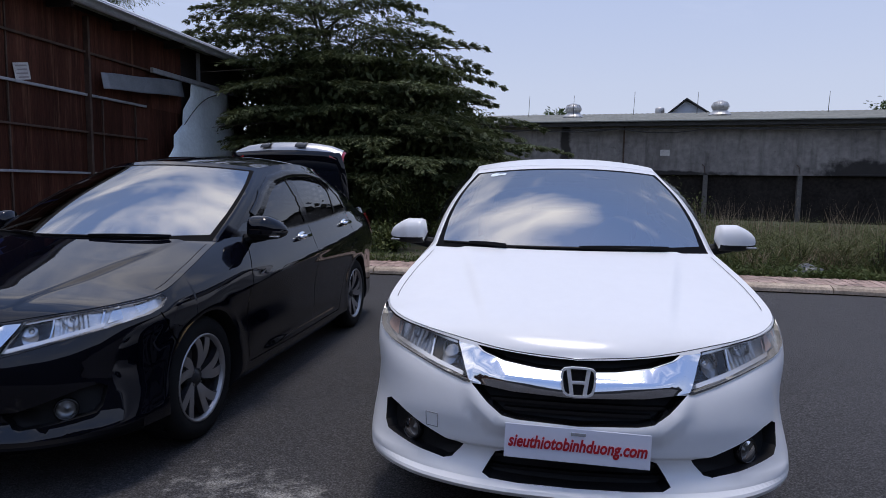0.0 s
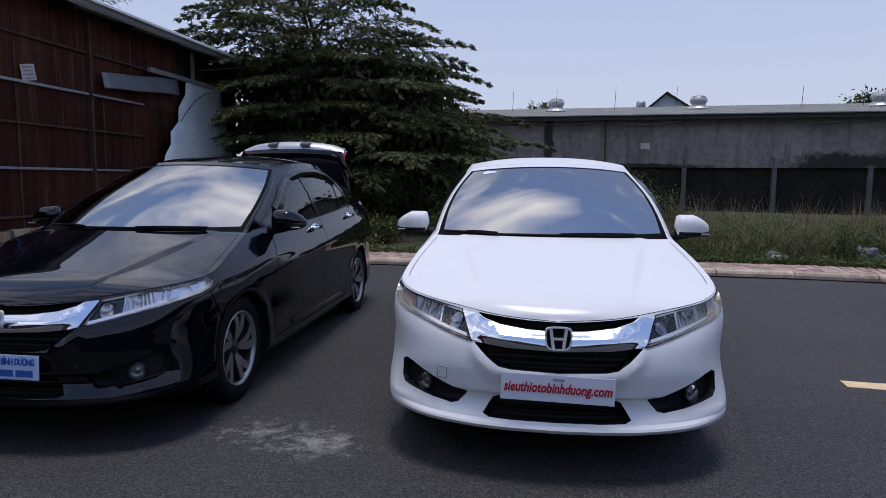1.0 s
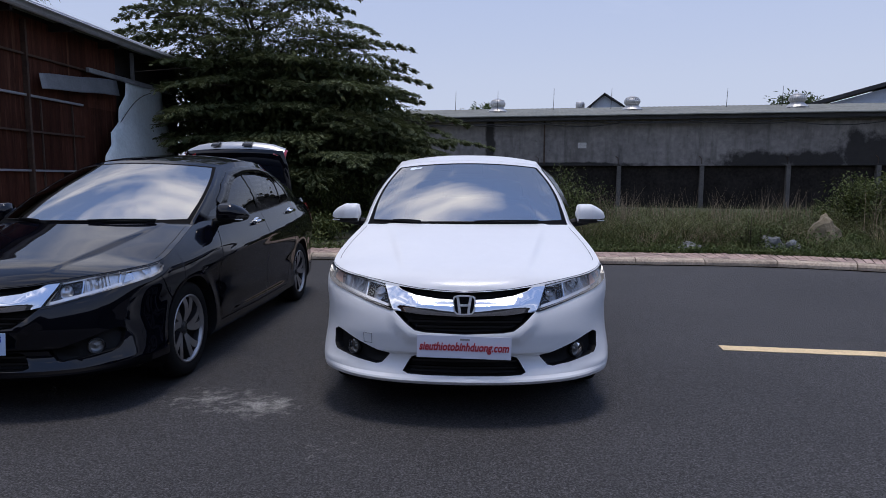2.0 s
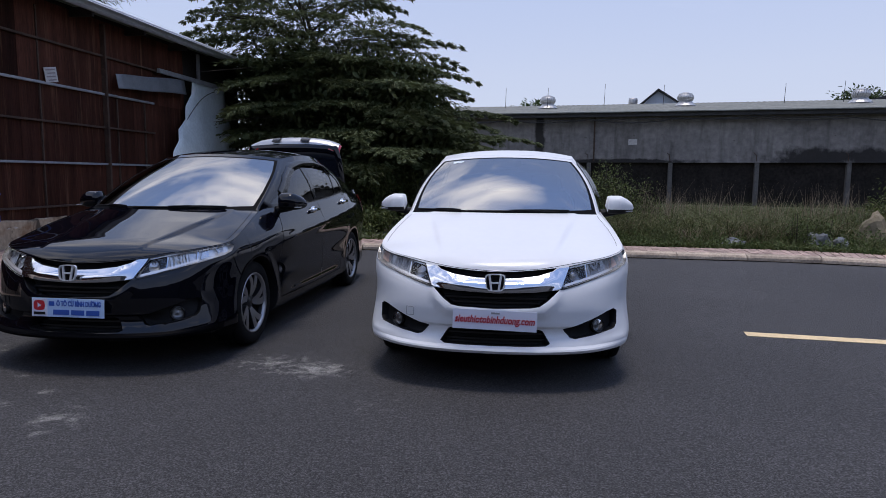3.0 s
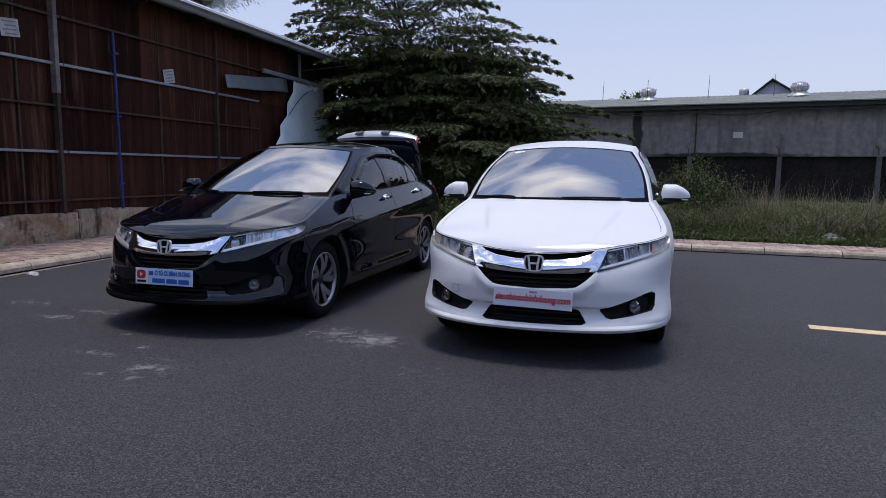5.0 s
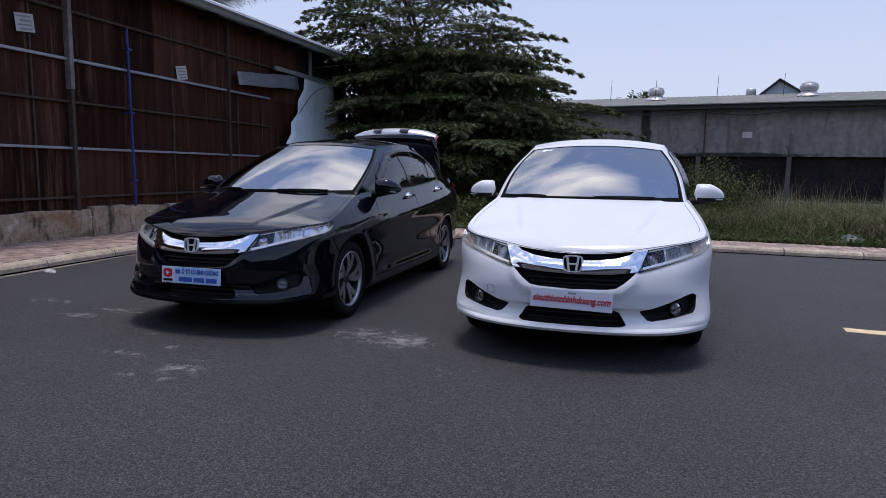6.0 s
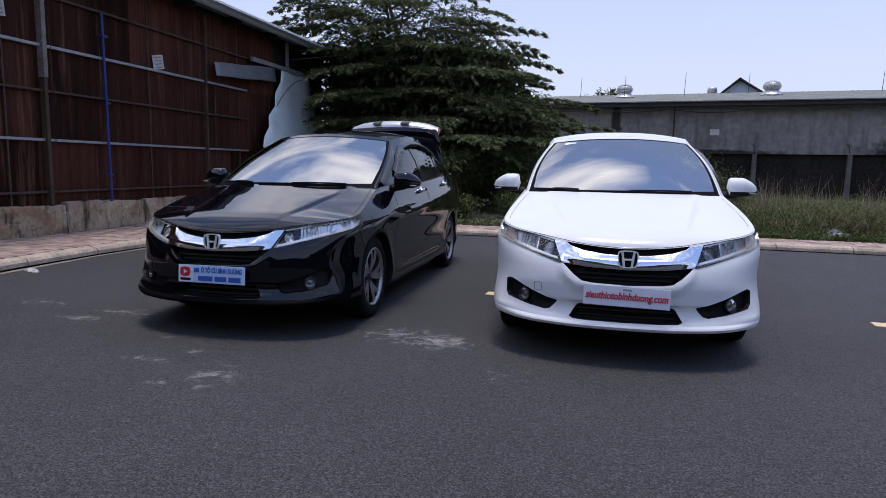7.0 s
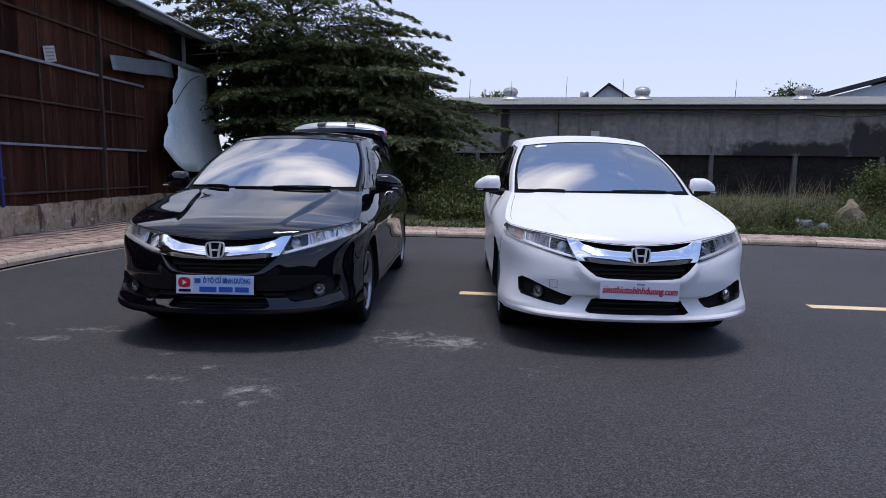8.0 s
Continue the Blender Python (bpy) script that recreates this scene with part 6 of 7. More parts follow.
def dark_roof_house():
    h = empty("dark_roof_house", pose(20.5, 36.5, 0, 0, 0, -8), "low house with a dark pitched roof", "house")
    bm = bmesh.new()
    pts = [(-3, -0.1), (9, -0.1), (9, 6.35), (4, 6.85), (-3, 4.95)]
    f0 = [bm.verts.new((x, 0, z)) for x, z in pts]
    f1 = [bm.verts.new((x, 7, z)) for x, z in pts]
    bm.faces.new(f0[::-1])
    bm.faces.new(f1)
    for i in range(5):
        bm.faces.new((f0[i], f0[(i + 1) % 5], f1[(i + 1) % 5], f1[i]))
    part("wall", bm, house_wall, h)
    for a, b in (((-3.6, 4.87), (4, 7.0)), ((4, 7.0), (9.5, 6.25))):
        bm = bmesh.new()
        q = [bm.verts.new((x, y, z + d)) for d in (0.0, 0.22) for y in (-0.5, 7.4) for x, z in (a, b)]
        for f in ((0, 1, 3, 2), (4, 5, 7, 6), (0, 1, 5, 4), (2, 3, 7, 6), (0, 2, 6, 4), (1, 3, 7, 5)):
            bm.faces.new([q[i] for i in f])
        bmesh.ops.recalc_face_normals(bm, faces=bm.faces[:])
        part("roof", bm, fascia_mat, h)


dark_roof_house()



def unseen_wall(name, lo, hi):
    tagged(boxed(name, lo, hi, fascia_mat, None), "plain dark boundary wall across the road", "wall", kind="structure")


# out of view: added to darken the cars' reflections and block low sky
unseen_wall("wall_south", (-30, -17.3, 0), (40, -17, 7.0))
unseen_wall("wall_east", (22, -17, 0), (22.3, 13, 6))

# ---- plants ----


def leaf_mesh(name, centers, out_dirs, length, width, material, parent, label, seed, droop=0.4, tilt=0.35, spread=0.45):
    """Many small folded leaves in one mesh."""
    rng = np.random.default_rng(seed)
    n = len(centers)
    d = out_dirs + rng.normal(0, spread, (n, 3))
    d[:, 2] -= droop * rng.random(n)
    d /= np.linalg.norm(d, axis=1)[:, None] + 1e-9
    up = np.tile([0.0, 0, 1], (n, 1)) + rng.normal(0, tilt, (n, 3))
    side = np.cross(d, up)
    side /= np.linalg.norm(side, axis=1)[:, None] + 1e-9
    nr = np.cross(side, d)
    ln = (length * rng.uniform(0.6, 1.3, n))[:, None]
    wd = ln * width / length
    a = centers
    tip = a + d * ln - nr * ln * 0.12
    m1 = a + d * ln * 0.45 + side * wd * 0.5 + nr * wd * 0.18
    m2 = a + d * ln * 0.45 - side * wd * 0.5 + nr * wd * 0.18
    verts = np.stack([a, m1, tip, m2], 1).reshape(-1, 3)
    idx = np.arange(n)[:, None] * 4
    faces = np.concatenate([idx + [0, 1, 2], idx + [0, 2, 3]], 0)
    return fast_mesh(name, verts, faces, material, parent, label)


def fast_mesh(name, verts, tris, material, parent, label=""):
    me = bpy.data.meshes.new(name)
    me.vertices.add(len(verts))
    me.vertices.foreach_set("co", np.asarray(verts, np.float32).ravel())
    me.loops.add(len(tris) * 3)
    me.loops.foreach_set("vertex_index", np.asarray(tris, np.int32).ravel())
    me.polygons.add(len(tris))
    me.polygons.foreach_set("loop_start", np.arange(0, len(tris) * 3, 3, dtype=np.int32))
    me.polygons.foreach_set("loop_total", np.full(len(tris), 3, np.int32))
    me.materials.append(material)
    me.update()
    me.validate()
    ob = new(name, me)
    if parent is not None:
        ob.parent = parent
    if label:
        ob["label"] = label
    return ob


def tiered_tree():
    """A wide tree with flat, drooping sprays in tiers."""
    tree = empty("tree", pose(-5.2, 16.2, 0), "broad dark green tree with drooping tiered branches", "tree")
    rng = np.random.default_rng(5)
    prof_z = np.array([0.4, 1.0, 1.8, 2.6, 3.4, 4.2, 5.0, 5.7, 6.5, 7.3, 8.0])
    lean = lambda z: np.interp(z, [0, 2.6, 4.0, 5.0, 5.7, 6.5, 7.4], [1.0, 0.8, 0.2, -0.3, -0.6, -0.8, -0.9])
    prof_r = np.array([3.8, 4.6, 4.9, 4.75, 4.3, 4.05, 4.05, 3.95, 2.9, 1.6, 0.8])
    bm = bmesh.new()
    stems = [((0, 0, -0.1), (0.15, 0.1, 3.2), 0.2, 0.13), ((0.15, 0.1, 3.2), (-0.7, 0.0, 5.9), 0.13, 0.03), ((0, 0, 0.6), (-1.2, 0.4, 3.6), 0.13, 0.07), ((-1.2, 0.4, 3.6), (-2.1, 0.3, 5.8), 0.07, 0.02), ((0, 0, 0.5), (1.1, -0.5, 3.0), 0.13, 0.07), ((1.1, -0.5, 3.0), (1.4, -0.6, 4.3), 0.07, 0.02)]
    for a, b, r0, r1 in stems:
        rod(bm, a, b, r0, r1, 10)
    part("trunk", bm, bark, tree, "dark branching trunk")
    cs, ds = [], []
    tiers = np.cumsum(np.concatenate([[1.95], rng.uniform(0.5, 0.66, 9)]))
    for q, zt in enumerate(tiers):
        rad = np.interp(zt, prof_z, prof_r)
        high = ease((zt - 3.8) / 1.6)
        count = int((9 + 5.5 * rad) * (1 - 0.42 * high))
        ax = float(lean(zt))
        for i in range(count):
            a = 2 * math.pi * (i + rng.uniform(-0.35, 0.35)) / count + q * 0.7
            c, s = math.cos(a), math.sin(a)
            if q == 0 and c < 0.3:
                continue
            z = zt + rng.uniform(-0.12, 0.12) + 0.3 * noise.noise(Vector((c * 1.6, s * 1.6, q * 1.7)))
            r = rad * rng.uniform(0.74, 1.0) * (1 + 0.16 * noise.noise(Vector((c * 2.2 + 9, s * 2.2, q * 1.3))))
            if rng.random() < 0.3:
                r *= rng.uniform(1.02, 1.13)
            root = np.array([ax * 0.85 + 0.15 * c, 0.15 * s, max(0.3, z - 0.75 - 0.06 * r)])
            mid = np.array([ax + 0.55 * r * c, 0.55 * r * s, z + 0.20])
            tip = np.array([ax + r * c, r * s, z - 0.15 - 0.13 * r * rng.uniform(0.4, 1.4)])
            if i % 3 == 0 and (c > -0.45 or zt > 4.6):
                bm = bmesh.new()
                rod(bm, root, root * 0.35 + mid * 0.5 + tip * 0.15, 0.035, 0.02, 5)
                rod(bm, root * 0.35 + mid * 0.5 + tip * 0.15, tip, 0.02, 0.005, 5)
                part("branch", bm, bark, tree)
            out = np.array([c, s, 0.0])
            lat = np.array([-s, c, 0.0])
            back = s > 0.35
            n = int((200 if back else 700) * (0.5 + r * 0.34) * (1.35 - 0.3 * high))
            t = rng.random(n) ** 0.6
            span = (0.66 * np.sin(np.pi * np.clip(t * 0.88 + 0.10, 0, 1)) * rng.uniform(0.85, 1.2) + 0.04) * (0.6 + 0.1 * r) * (1 - 0.22 * high)
            w = rng.uniform(-1, 1, n)
            tw = np.round(t * 11) / 11 + rng.normal(0, 0.010, n)
            t2 = np.clip(np.where(np.abs(w) > 0.2, tw, t), 0.08, 1.03)
            base = (1 - t2)[:, None] ** 2 * root + 2 * ((1 - t2) * t2)[:, None] * mid + (t2 ** 2)[:, None] * tip
            p = base + lat * (w * span)[:, None] + out * (np.abs(w) * span * 0.55)[:, None]
            p[:, 2] += rng.normal(0, 0.02, n) - 0.14 * np.abs(w) ** 1.6 * span
            clear = -6.2 - 0.52 * (p[:, 1] + 4.2) + rng.uniform(-0.15, 0.25, n)
            keep = (p[:, 0] - 5.2 > np.maximum(clear, -7.15)) | (p[:, 2] > 4.3) | (p[:, 1] > -0.5)
            p, w, n = p[keep], w[keep], int(keep.sum())
            cs.append(p)
            ds.append(np.tile(out * 0.9, (n, 1)) + lat * (np.sign(w) * 0.9)[:, None])
    leaf_mesh("crown", np.concatenate(cs), np.concatenate(ds), 0.09, 0.042, leaf_tree, tree, "dense crown of small dark green leaves", 3, 0.55, 0.2, 0.3)
    # the shaded heart of the crown: coarser leaves on inner twigs
    n = 30000
    a = rng.uniform(0, 2 * np.pi, n)
    z = rng.uniform(0.3, 4.3, n)
    r = np.interp(z, prof_z, prof_r) * 0.66 * np.sqrt(rng.random(n))
    pts = np.stack([lean(z) + r * np.cos(a), r * np.sin(a), z], 1)
    pts = pts[(pts[:, 0] - 5.2 > np.maximum(-7.1, -6.1 - 0.52 * (pts[:, 1] + 4.2))) | (z > 4.4) | (pts[:, 1] > -0.5)]
    n = len(pts)
    leaf_mesh("inner_leaves", pts, rng.normal(0, 1, (n, 3)), 0.2, 0.1, leaf_tree, tree, "", 8, 0.5)


tiered_tree()


def round_tree(name, x, y, z0, h, r, n, seed, label, material, base=0.0, leaf=0.14, needles=False):
    tree = empty(name, pose(x, y, base), label, "tree")
    rng = np.random.default_rng(seed)
    bm = bmesh.new()
    rod(bm, (0, 0, -0.1), (0.1, 0, z0 + h * 0.75), 0.16, 0.04, 8)
    cs, ds = [], []
    for i in range(26):
        u = rng.normal(0, 1, 3)
        u /= np.linalg.norm(u)
        c = np.array([0, 0, z0 + h / 2]) + u * np.array([r, r, h / 2]) * rng.uniform(0.45, 0.95)
        rod(bm, (0.05, 0, max(0.3, c[2] - 0.8)), c, 0.03, 0.008, 5)
        k = n // 26
        q = rng.normal(0, 1, (k, 3)) * np.array([0.30, 0.30, 0.17]) * r * 0.75
        cs.append(c + q)
        ds.append(q / (np.linalg.norm(q, axis=1)[:, None] + 1e-6))
    part("trunk", bm, bark, tree)
    leaf_mesh("crown", np.concatenate(cs), np.concatenate(ds), leaf, leaf * (0.08 if needles else 0.42), material, tree, "", seed + 1)


round_tree("far_tree", 0.0, 37, 3.0, 2.6, 1.7, 5000, 21, "distant green tree behind the warehouse", leaf_far, leaf=0.24)
round_tree("far_tree", 23.0, 48, 4.4, 3.2, 1.9, 4200, 22, "distant thin green tree behind the warehouse", leaf_far, leaf=0.3)
round_tree("pine_tree", -23.0, 30, 9.6, 5.2, 2.4, 14000, 23, "dark needled tree behind the shed", leaf_far, leaf=0.3, needles=True)


def shrub(x, y, r, h, n, seed, material, label, leaf=0.09):
    s = empty("shrub", pose(x, y, 0.06), label, "shrub", "wild shrubs in the verge")
    rng = np.random.default_rng(seed)
    bm = bmesh.new()
    cs, ds = [], []
    m_ = max(10, n // 110)
    for i in range(m_):
        a = rng.uniform(0, 2 * math.pi)
        q = rng.random() ** 0.5
        tip = np.array([math.cos(a) * r * q, math.sin(a) * r * q, h * (1.05 - 0.55 * q * q) * rng.uniform(0.6, 1.05)])
        rod(bm, (0.12 * math.cos(a), 0.12 * math.sin(a), -0.05), tip, 0.012, 0.004, 5)
        k = n // m_
        t = rng.random(k) ** 0.55
        p = tip * t[:, None] + rng.normal(0, 0.09, (k, 3)) * np.array([1.2, 1.2, 0.7]) * (0.6 + r * 0.45)
        p[:, 2] = np.abs(p[:, 2])
        cs.append(p)
        ds.append(rng.normal(0, 1, (k, 3)) + np.array([0, 0, 0.3]))
    part("stem", bm, bark, s)
    leaf_mesh("leaves", np.concatenate(cs), np.concatenate(ds), leaf, leaf * 0.45, material, s, "", seed + 7)


shrub(2.1, 12.2, 1.0, 1.4, 9000, 31, leaf_weed, "leafy green bush among dry grass", 0.06)
shrub(8.1, 12.1, 1.1, 1.4, 9000, 32, leaf_weed, "spreading green bush among dry grass", 0.075)
shrub(-6.2, 17.6, 1.7, 3.7, 7000, 34, leaf_weed, "tall dark bush behind the corner of the shed", 0.14)
shrub(-6.6, 15.9, 0.8, 3.1, 4200, 35, leaf_weed, "tall dark bush behind the corner of the shed", 0.12)
shrub(9.4, 13.5, 1.2, 1.4, 3000, 33, leaf_weed, "spreading green bush among dry grass", 0.13)
for i, (x, y, r, h) in enumerate(((-0.4, 11.3, 0.7, 0.45), (-1.5, 11.8, 0.8, 0.6), (-2.8, 11.6, 0.8, 0.5), (-0.2, 12.9, 0.9, 0.9), (-4.2, 11.6, 0.9, 0.5), (0.9, 11.4, 0.7, 0.6), (-0.5, 13.6, 1.2, 1.6), (-1.8, 13.9, 1.3, 1.9), (0.35, 13.1, 0.8, 1.1), (-3.1, 13.7, 1.2, 1.6), (-0.9, 12.4, 0.9, 0.9))):
    shrub(x, y, r, h, 1900 if h < 1 else 4200, 40 + i, leaf_weed, "low shaded green bush under the tree", 0.085)


def grass(name, n, box_xy, h, width, lean, material, label, seed, clump=0.0):
    rng = np.random.default_rng(seed)
    x = rng.uniform(box_xy[0], box_xy[1], n)
    y = box_xy[2] + (box_xy[3] - box_xy[2]) * rng.random(n) ** 1.25
    if clump:
        k = int(n / clump)
        cx, cy = x[:k], y[:k]
        pick = rng.integers(0, k, n)
        x = cx[pick] + rng.normal(0, 0.16, n)
        y = cy[pick] + rng.normal(0, 0.16, n)
    # nothing grows on the bricks
    edge = np.interp(x, KERB[150:, 0], KERB[150:, 1]) + 0.74
    keep = y > edge + 0.12 + rng.uniform(-0.12, 0.1, n)
    for cx, cy, r in ((6.5, 10.6, 0.75), (5.4, 9.9, 0.5), (3.9, 9.7, 0.35)):
        keep &= np.hypot(x - cx, y - cy) > r
    # under the tree only a thin fringe
    keep &= (x > 0.4) | ((y < edge + 0.5) & (rng.random(n) < 0.5))
    x, y = x[keep], y[keep]
    n = len(x)
    hh = rng.uniform(h[0], h[1], n) * np.clip((y - np.interp(x, KERB[150:, 0], KERB[150:, 1]) - 0.2) / 1.6, 0.3, 1)
    a = rng.uniform(0, 2 * np.pi, n)
    le = hh * rng.uniform(lean[0], lean[1], n)
    dx, dy = np.cos(a) * le, np.sin(a) * le
    b = rng.uniform(0, 2 * np.pi, n)
    wx, wy = np.cos(b) * width / 2, np.sin(b) * width / 2
    z0 = np.full(n, 0.06)
    P = lambda q, t, k: np.stack([x + dx * t ** 2 + wx * q * k, y + dy * t ** 2 + wy * q * k, z0 + hh * t * (1 - 0.25 * t * lean[1])], 1)
    verts = np.stack([P(-1, 0, 1), P(1, 0, 1), P(-1, 0.55, 0.8), P(1, 0.55, 0.8), P(0, 1, 0)], 1).reshape(-1, 3)
    i = np.arange(n)[:, None] * 5
    tris = np.concatenate([i + [0, 1, 3], i + [0, 3, 2], i + [2, 3, 4]], 0)
    ob = fast_mesh(name, verts, tris, material, None)
    tagged(ob, label, "grass", kind="stuff")


grass("green_grass", 60000, (-4, 14, 9.2, 15), (0.12, 0.42), 0.013, (0.3, 1.0), grass_green, "low green weeds along the verge", 51)
grass("tall_grass", 44000, (-1, 17, 10.2, 17), (0.25, 0.95), 0.012, (0.4, 1.3), grass_green, "tall green grass in the waste ground", 52, 55)
grass("dry_grass", 15000, (-1, 17, 10.2, 16), (0.2, 0.8), 0.009, (0.4, 1.5), grass_dry, "dry straw-coloured grass in the waste ground", 53, 80)
grass("dry_stalks", 420, (0, 16, 10.8, 14.0), (0.6, 1.35), 0.010, (0.05, 0.4), grass_dry, "tall dry stalks above the grass", 54, 30)
for i, (cx, cy, sp) in enumerate(((6.15, 12.2, 0.4), (6.75, 12.4, 0.3), (3.4, 12.5, 0.5), (4.4, 12.8, 0.4), (2.9, 11.7, 0.35), (5.2, 12.3, 0.3))):
    grass("reeds", 75, (cx - sp, cx + sp, cy - 0.3, cy + 0.3), (0.7, 1.25), 0.009, (0.03, 0.35), grass_dry, "clump of tall dry reeds in the weeds", 90 + i)
rnd = random.Random(77)
for i in range(26):
    x = rnd.uniform(0.6, 9.5)
    shrub(x, rnd.uniform(10.0, 13.0), rnd.uniform(0.3, 0.6), rnd.uniform(0.2, 0.6), 1100, 70 + i * 3, leaf_bush, "small wild bush in the weeds", rnd.uniform(0.04, 0.065))


def creeper():
    rng = np.random.default_rng(61)
    n = 40000
    x = rng.uniform(-4, 9, n)
    y = np.interp(x, KERB[150:, 0], KERB[150:, 1]) + 0.84 + rng.random(n) ** 1.6 * 2.4
    thin = (x > 0.4) | ((y < np.interp(x, KERB[150:, 0], KERB[150:, 1]) + 1.15) & (rng.random(n) < 0.45))
    x, y = x[thin], y[thin]
    n = len(x)
    z = 0.08 + rng.random(n) ** 2 * 0.3 * np.clip((y - 9.2) / 1.5, 0.25, 1)
    d = rng.normal(0, 1, (n, 3)) + np.array([0, -0.4, 0.4])
    ob = leaf_mesh("creeper", np.stack([x, y, z], 1), d, 0.055, 0.033, leaf_bush, None, "", 62, 0.2)
    tagged(ob, "low leafy green creeper behind the bricks", "weeds", kind="stuff")


creeper()


def lump(name, x, y, s, material, label, category, seed, ground=0.06):
    bm = bmesh.new()
    bmesh.ops.create_icosphere(bm, subdivisions=3, radius=1.0)
    for v in bm.verts:
        v.co *= 1 + 0.4 * noise.noise(v.co * 1.6 + Vector((seed, 0, 0)))
        v.co = Vector((v.co.x * s[0], v.co.y * s[1], max(-0.3, v.co.z) * s[2]))
    ob = part(name, bm, material, None)
    ob.matrix_world = pose(x, y, ground + 0.25 * s[2])
    tagged(ob, label, category)


lump("rock", 6.6, 11.0, (0.27, 0.24, 0.42), rock_mat, "pale brown boulder half hidden in weeds", "rock", 1)
lump("rubbish_bag", 5.3, 10.2, (0.22, 0.18, 0.22), bag_mat, "crumpled grey plastic bag in the weeds", "rubbish", 2)
lump("rubbish_bag", 5.6, 10.1, (0.17, 0.15, 0.15), bag_mat, "crumpled grey plastic bag in the weeds", "rubbish", 3)
lump("rubbish_bag", 3.9, 10.0, (0.2, 0.14, 0.12), bag_mat, "crumpled grey plastic bag in the weeds", "rubbish", 4)
lump("crumpled_paper", -5.42, 3.75, (0.06, 0.045, 0.02), paper_mat, "crumpled pale paper lying on the asphalt", "litter", 5, 0.002)
lump("crumpled_paper", -5.32, 3.7, (0.03, 0.03, 0.012), paper_mat, "crumpled pale paper lying on the asphalt", "litter", 6, 0.002)

# ---- the two cars ----
saloon("white_saloon", pose(0.345, 2.18, 0, 0, 0, 0.9), paint_white, "web", "white four-door saloon car with a chrome grille bar")
saloon("black_saloon", pose(-2.225, 2.07, 0, 0, 0, 0.7), paint_black, "blue", "glossy black four-door saloon car with its boot open", True)

# ---- kerb stones and pavement bricks ----


def kerb():
    k = tagged(new("kerb"), "pale concrete kerb stones along the road", "kerb", kind="structure")
    d = 20.0
    while d < KERB_D[-1] - 12:
        a, b = kerb_at(d + 0.006), kerb_at(d + 0.994)
        ao, bo = kerb_at(d + 0.006, 0.14), kerb_at(d + 0.994, 0.14)
        verts = []
        for p, q in ((a, ao), (b, bo)):
            for f, z in ((0.0, -0.02), (0.05, 0.045), (0.22, 0.075), (1.0, 0.095), (1.0, -0.02)):
                r = p + (q - p) * f
                verts.append((r[0], r[1], z))
        faces = [(c, (c + 1) % 5, 5 + (c + 1) % 5, 5 + c) for c in range(5)] + [(4, 3, 2, 1, 0), (5, 6, 7, 8, 9)]
        mesh_ob("kerb_stone", verts, faces, kerb_mat, k)
        d += 1.0


kerb()


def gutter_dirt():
    """Dark strip along the foot of the kerb, its edge uneven: the kerb's shadow line painted together with dirt."""
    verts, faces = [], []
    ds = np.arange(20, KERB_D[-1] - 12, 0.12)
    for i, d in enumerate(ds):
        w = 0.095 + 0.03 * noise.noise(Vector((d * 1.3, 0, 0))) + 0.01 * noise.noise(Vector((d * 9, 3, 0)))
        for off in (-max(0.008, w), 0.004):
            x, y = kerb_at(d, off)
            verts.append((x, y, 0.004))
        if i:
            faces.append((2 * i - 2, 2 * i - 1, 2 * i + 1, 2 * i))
    tagged(mesh_ob("gutter_dirt", verts, faces, shade_dirt_mat, None), "dark dirt along the foot of the kerb", "dirt", kind="structure")


gutter_dirt()


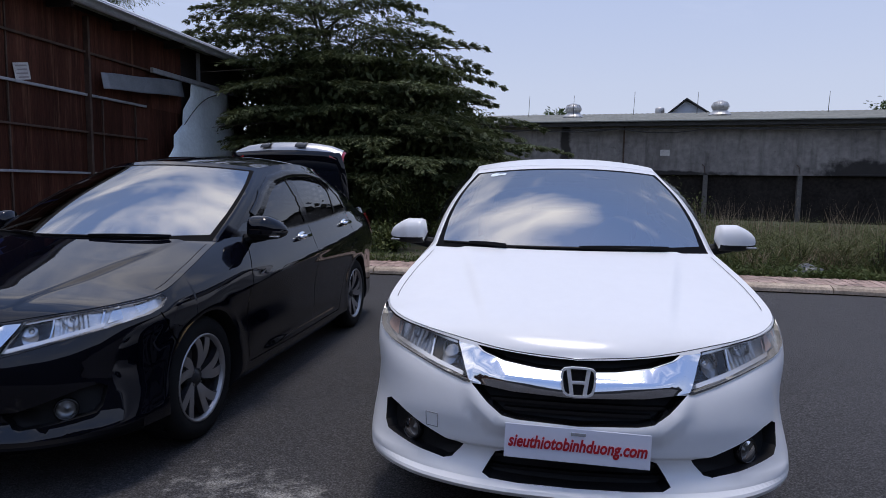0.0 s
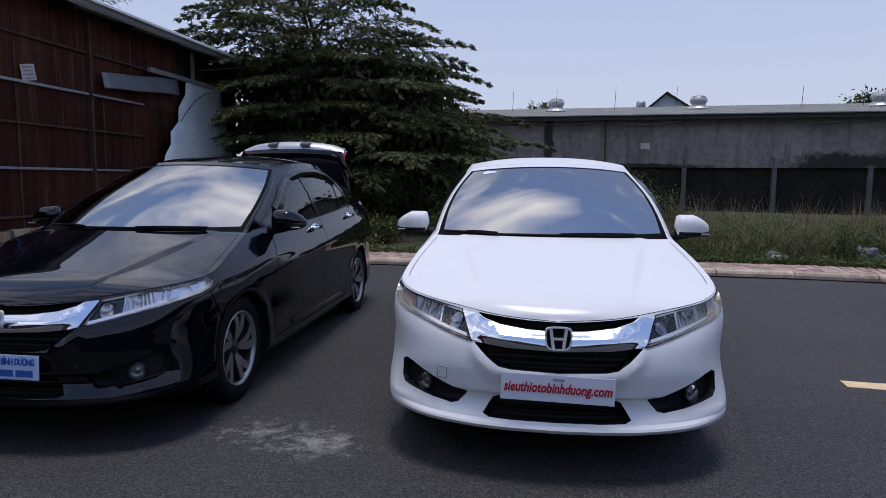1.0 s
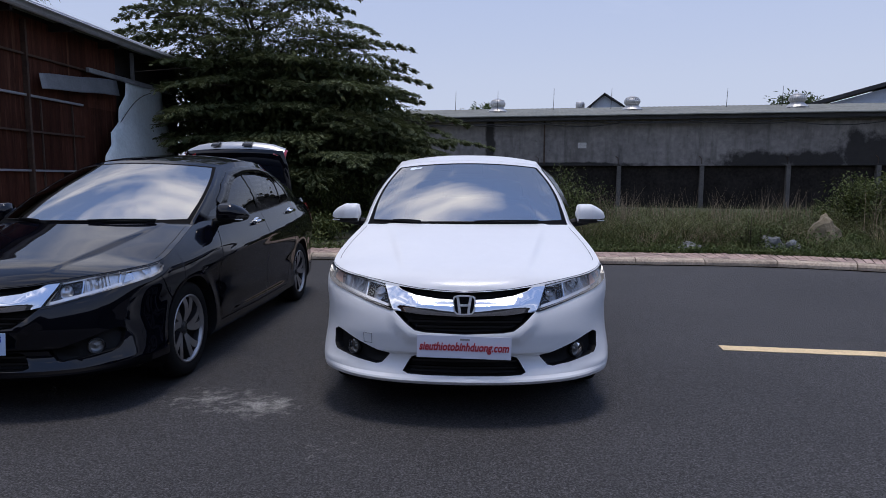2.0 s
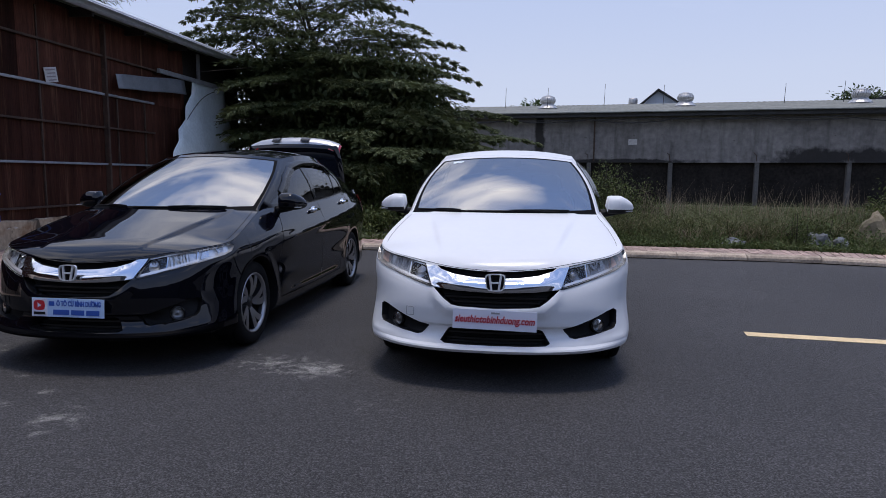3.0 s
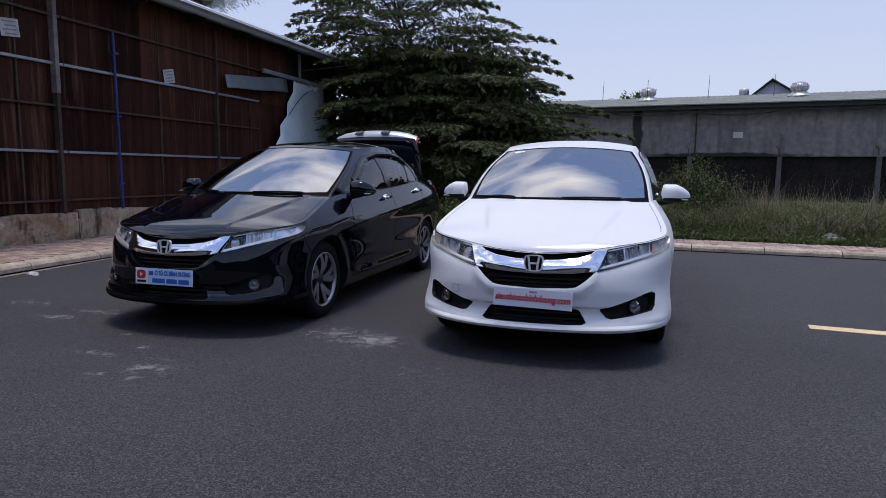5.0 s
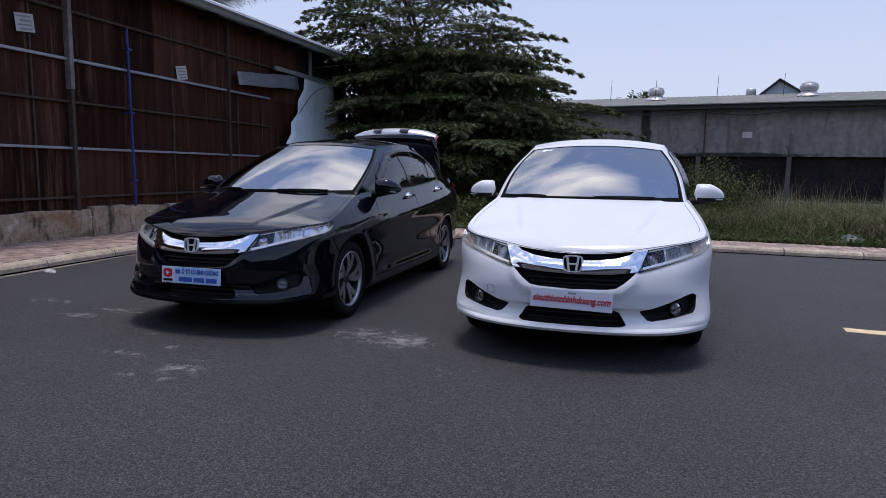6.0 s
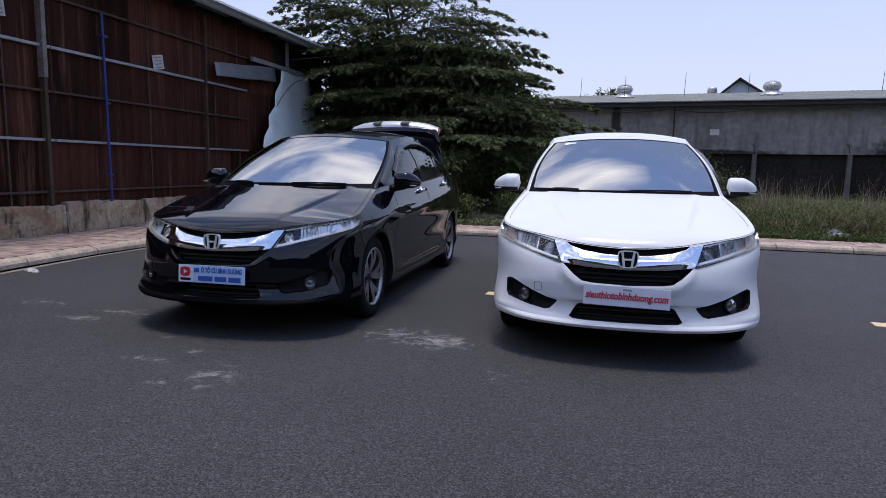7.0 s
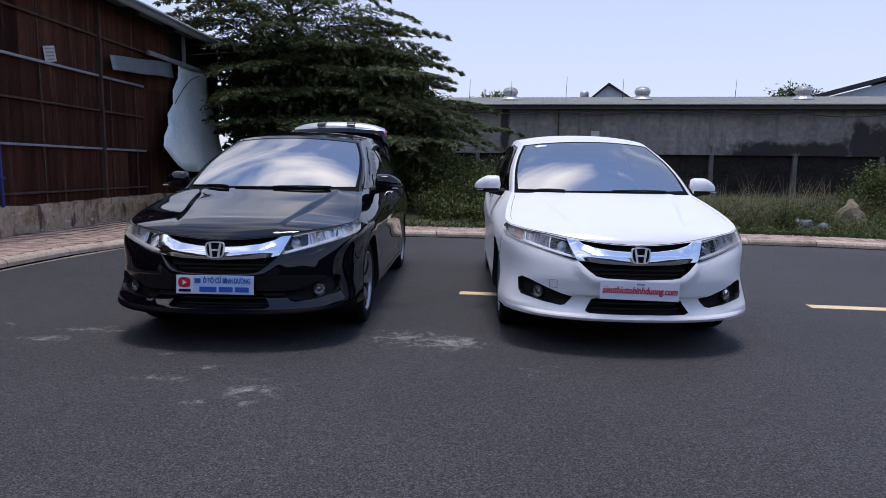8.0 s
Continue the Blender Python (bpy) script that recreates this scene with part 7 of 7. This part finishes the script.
def gutter_dust():
    """Pale dust washed against the dark strip along the shed's side, broken into ragged lengths."""
    verts, faces = [], []
    ds = [d for d in np.arange(20, KERB_D[-1] - 12, 0.12) if kerb_at(d)[0] < -4.5]
    for i, d in enumerate(ds):
        edge = 0.09 + 0.03 * noise.noise(Vector((d * 1.3, 0, 0)))
        w = 0.07 + 0.05 * noise.noise(Vector((d * 0.9, 7, 0))) + 0.015 * noise.noise(Vector((d * 8, 11, 0)))
        for off in (-edge - max(0.004, w), -edge):
            x, y = kerb_at(d, off)
            verts.append((x, y, 0.003))
        if i:
            faces.append((2 * i - 2, 2 * i - 1, 2 * i + 1, 2 * i))
    tagged(mesh_ob("gutter_dust", verts, faces, dust_mat, None), "pale dust washed along the kerb", "dust", kind="structure")


gutter_dust()


def pavement():
    pv = tagged(new("pavement"), "strip of worn pink-red paving bricks behind the kerb", "pavement", kind="structure")
    bm = bmesh.new()
    box(bm, (-0.098, -0.048, -0.03), (0.098, 0.048, 0.0), None, 0.004)
    me = bpy.data.meshes.new("brick")
    bm.to_mesh(me)
    bm.free()
    me.materials.append(tile_pink)
    rnd = random.Random(9)
    rest_v, rest_f = [], []
    single = 0
    base_v = [tuple(v.co) for v in me.vertices]
    base_f = [tuple(p.vertices) for p in me.polygons]
    d = 22.0
    row = 0
    while d < KERB_D[-1] - 14:
        px, py = kerb_at(d)
        width = 0.62 if py > 8.3 or px > 0 else 2.7
        o = 0.15 + (0.1 if row % 2 else 0.05)
        while o < 0.2 + width:
            x, y = kerb_at(d, o + 0.05)
            if x < WX + 0.2:
                break
            x2, y2 = kerb_at(d + 0.1, o + 0.05)
            turn = math.atan2(y2 - y, x2 - x) + math.pi / 2
            m = Matrix.Translation((x, y, 0.093 + rnd.uniform(-0.003, 0.003))) @ Matrix.Rotation(turn + rnd.uniform(-0.02, 0.02), 4, "Z")
            near = px < -5 and 2.6 < py < 6.0
            if near and single < 300:
                ob = new("brick", me)
                ob.parent = pv
                ob.matrix_local = m
                single += 1
            else:
                k = len(rest_v)
                rest_v += [tuple(m @ Vector(v)) for v in base_v]
                rest_f += [tuple(k + i for i in f) for f in base_f]
            o += 0.2
        d += 0.101
        row += 1
    ob = mesh_ob("bricks", rest_v, rest_f, tile_pink, pv)
    tagged(ob, kind="stuff")


pavement()
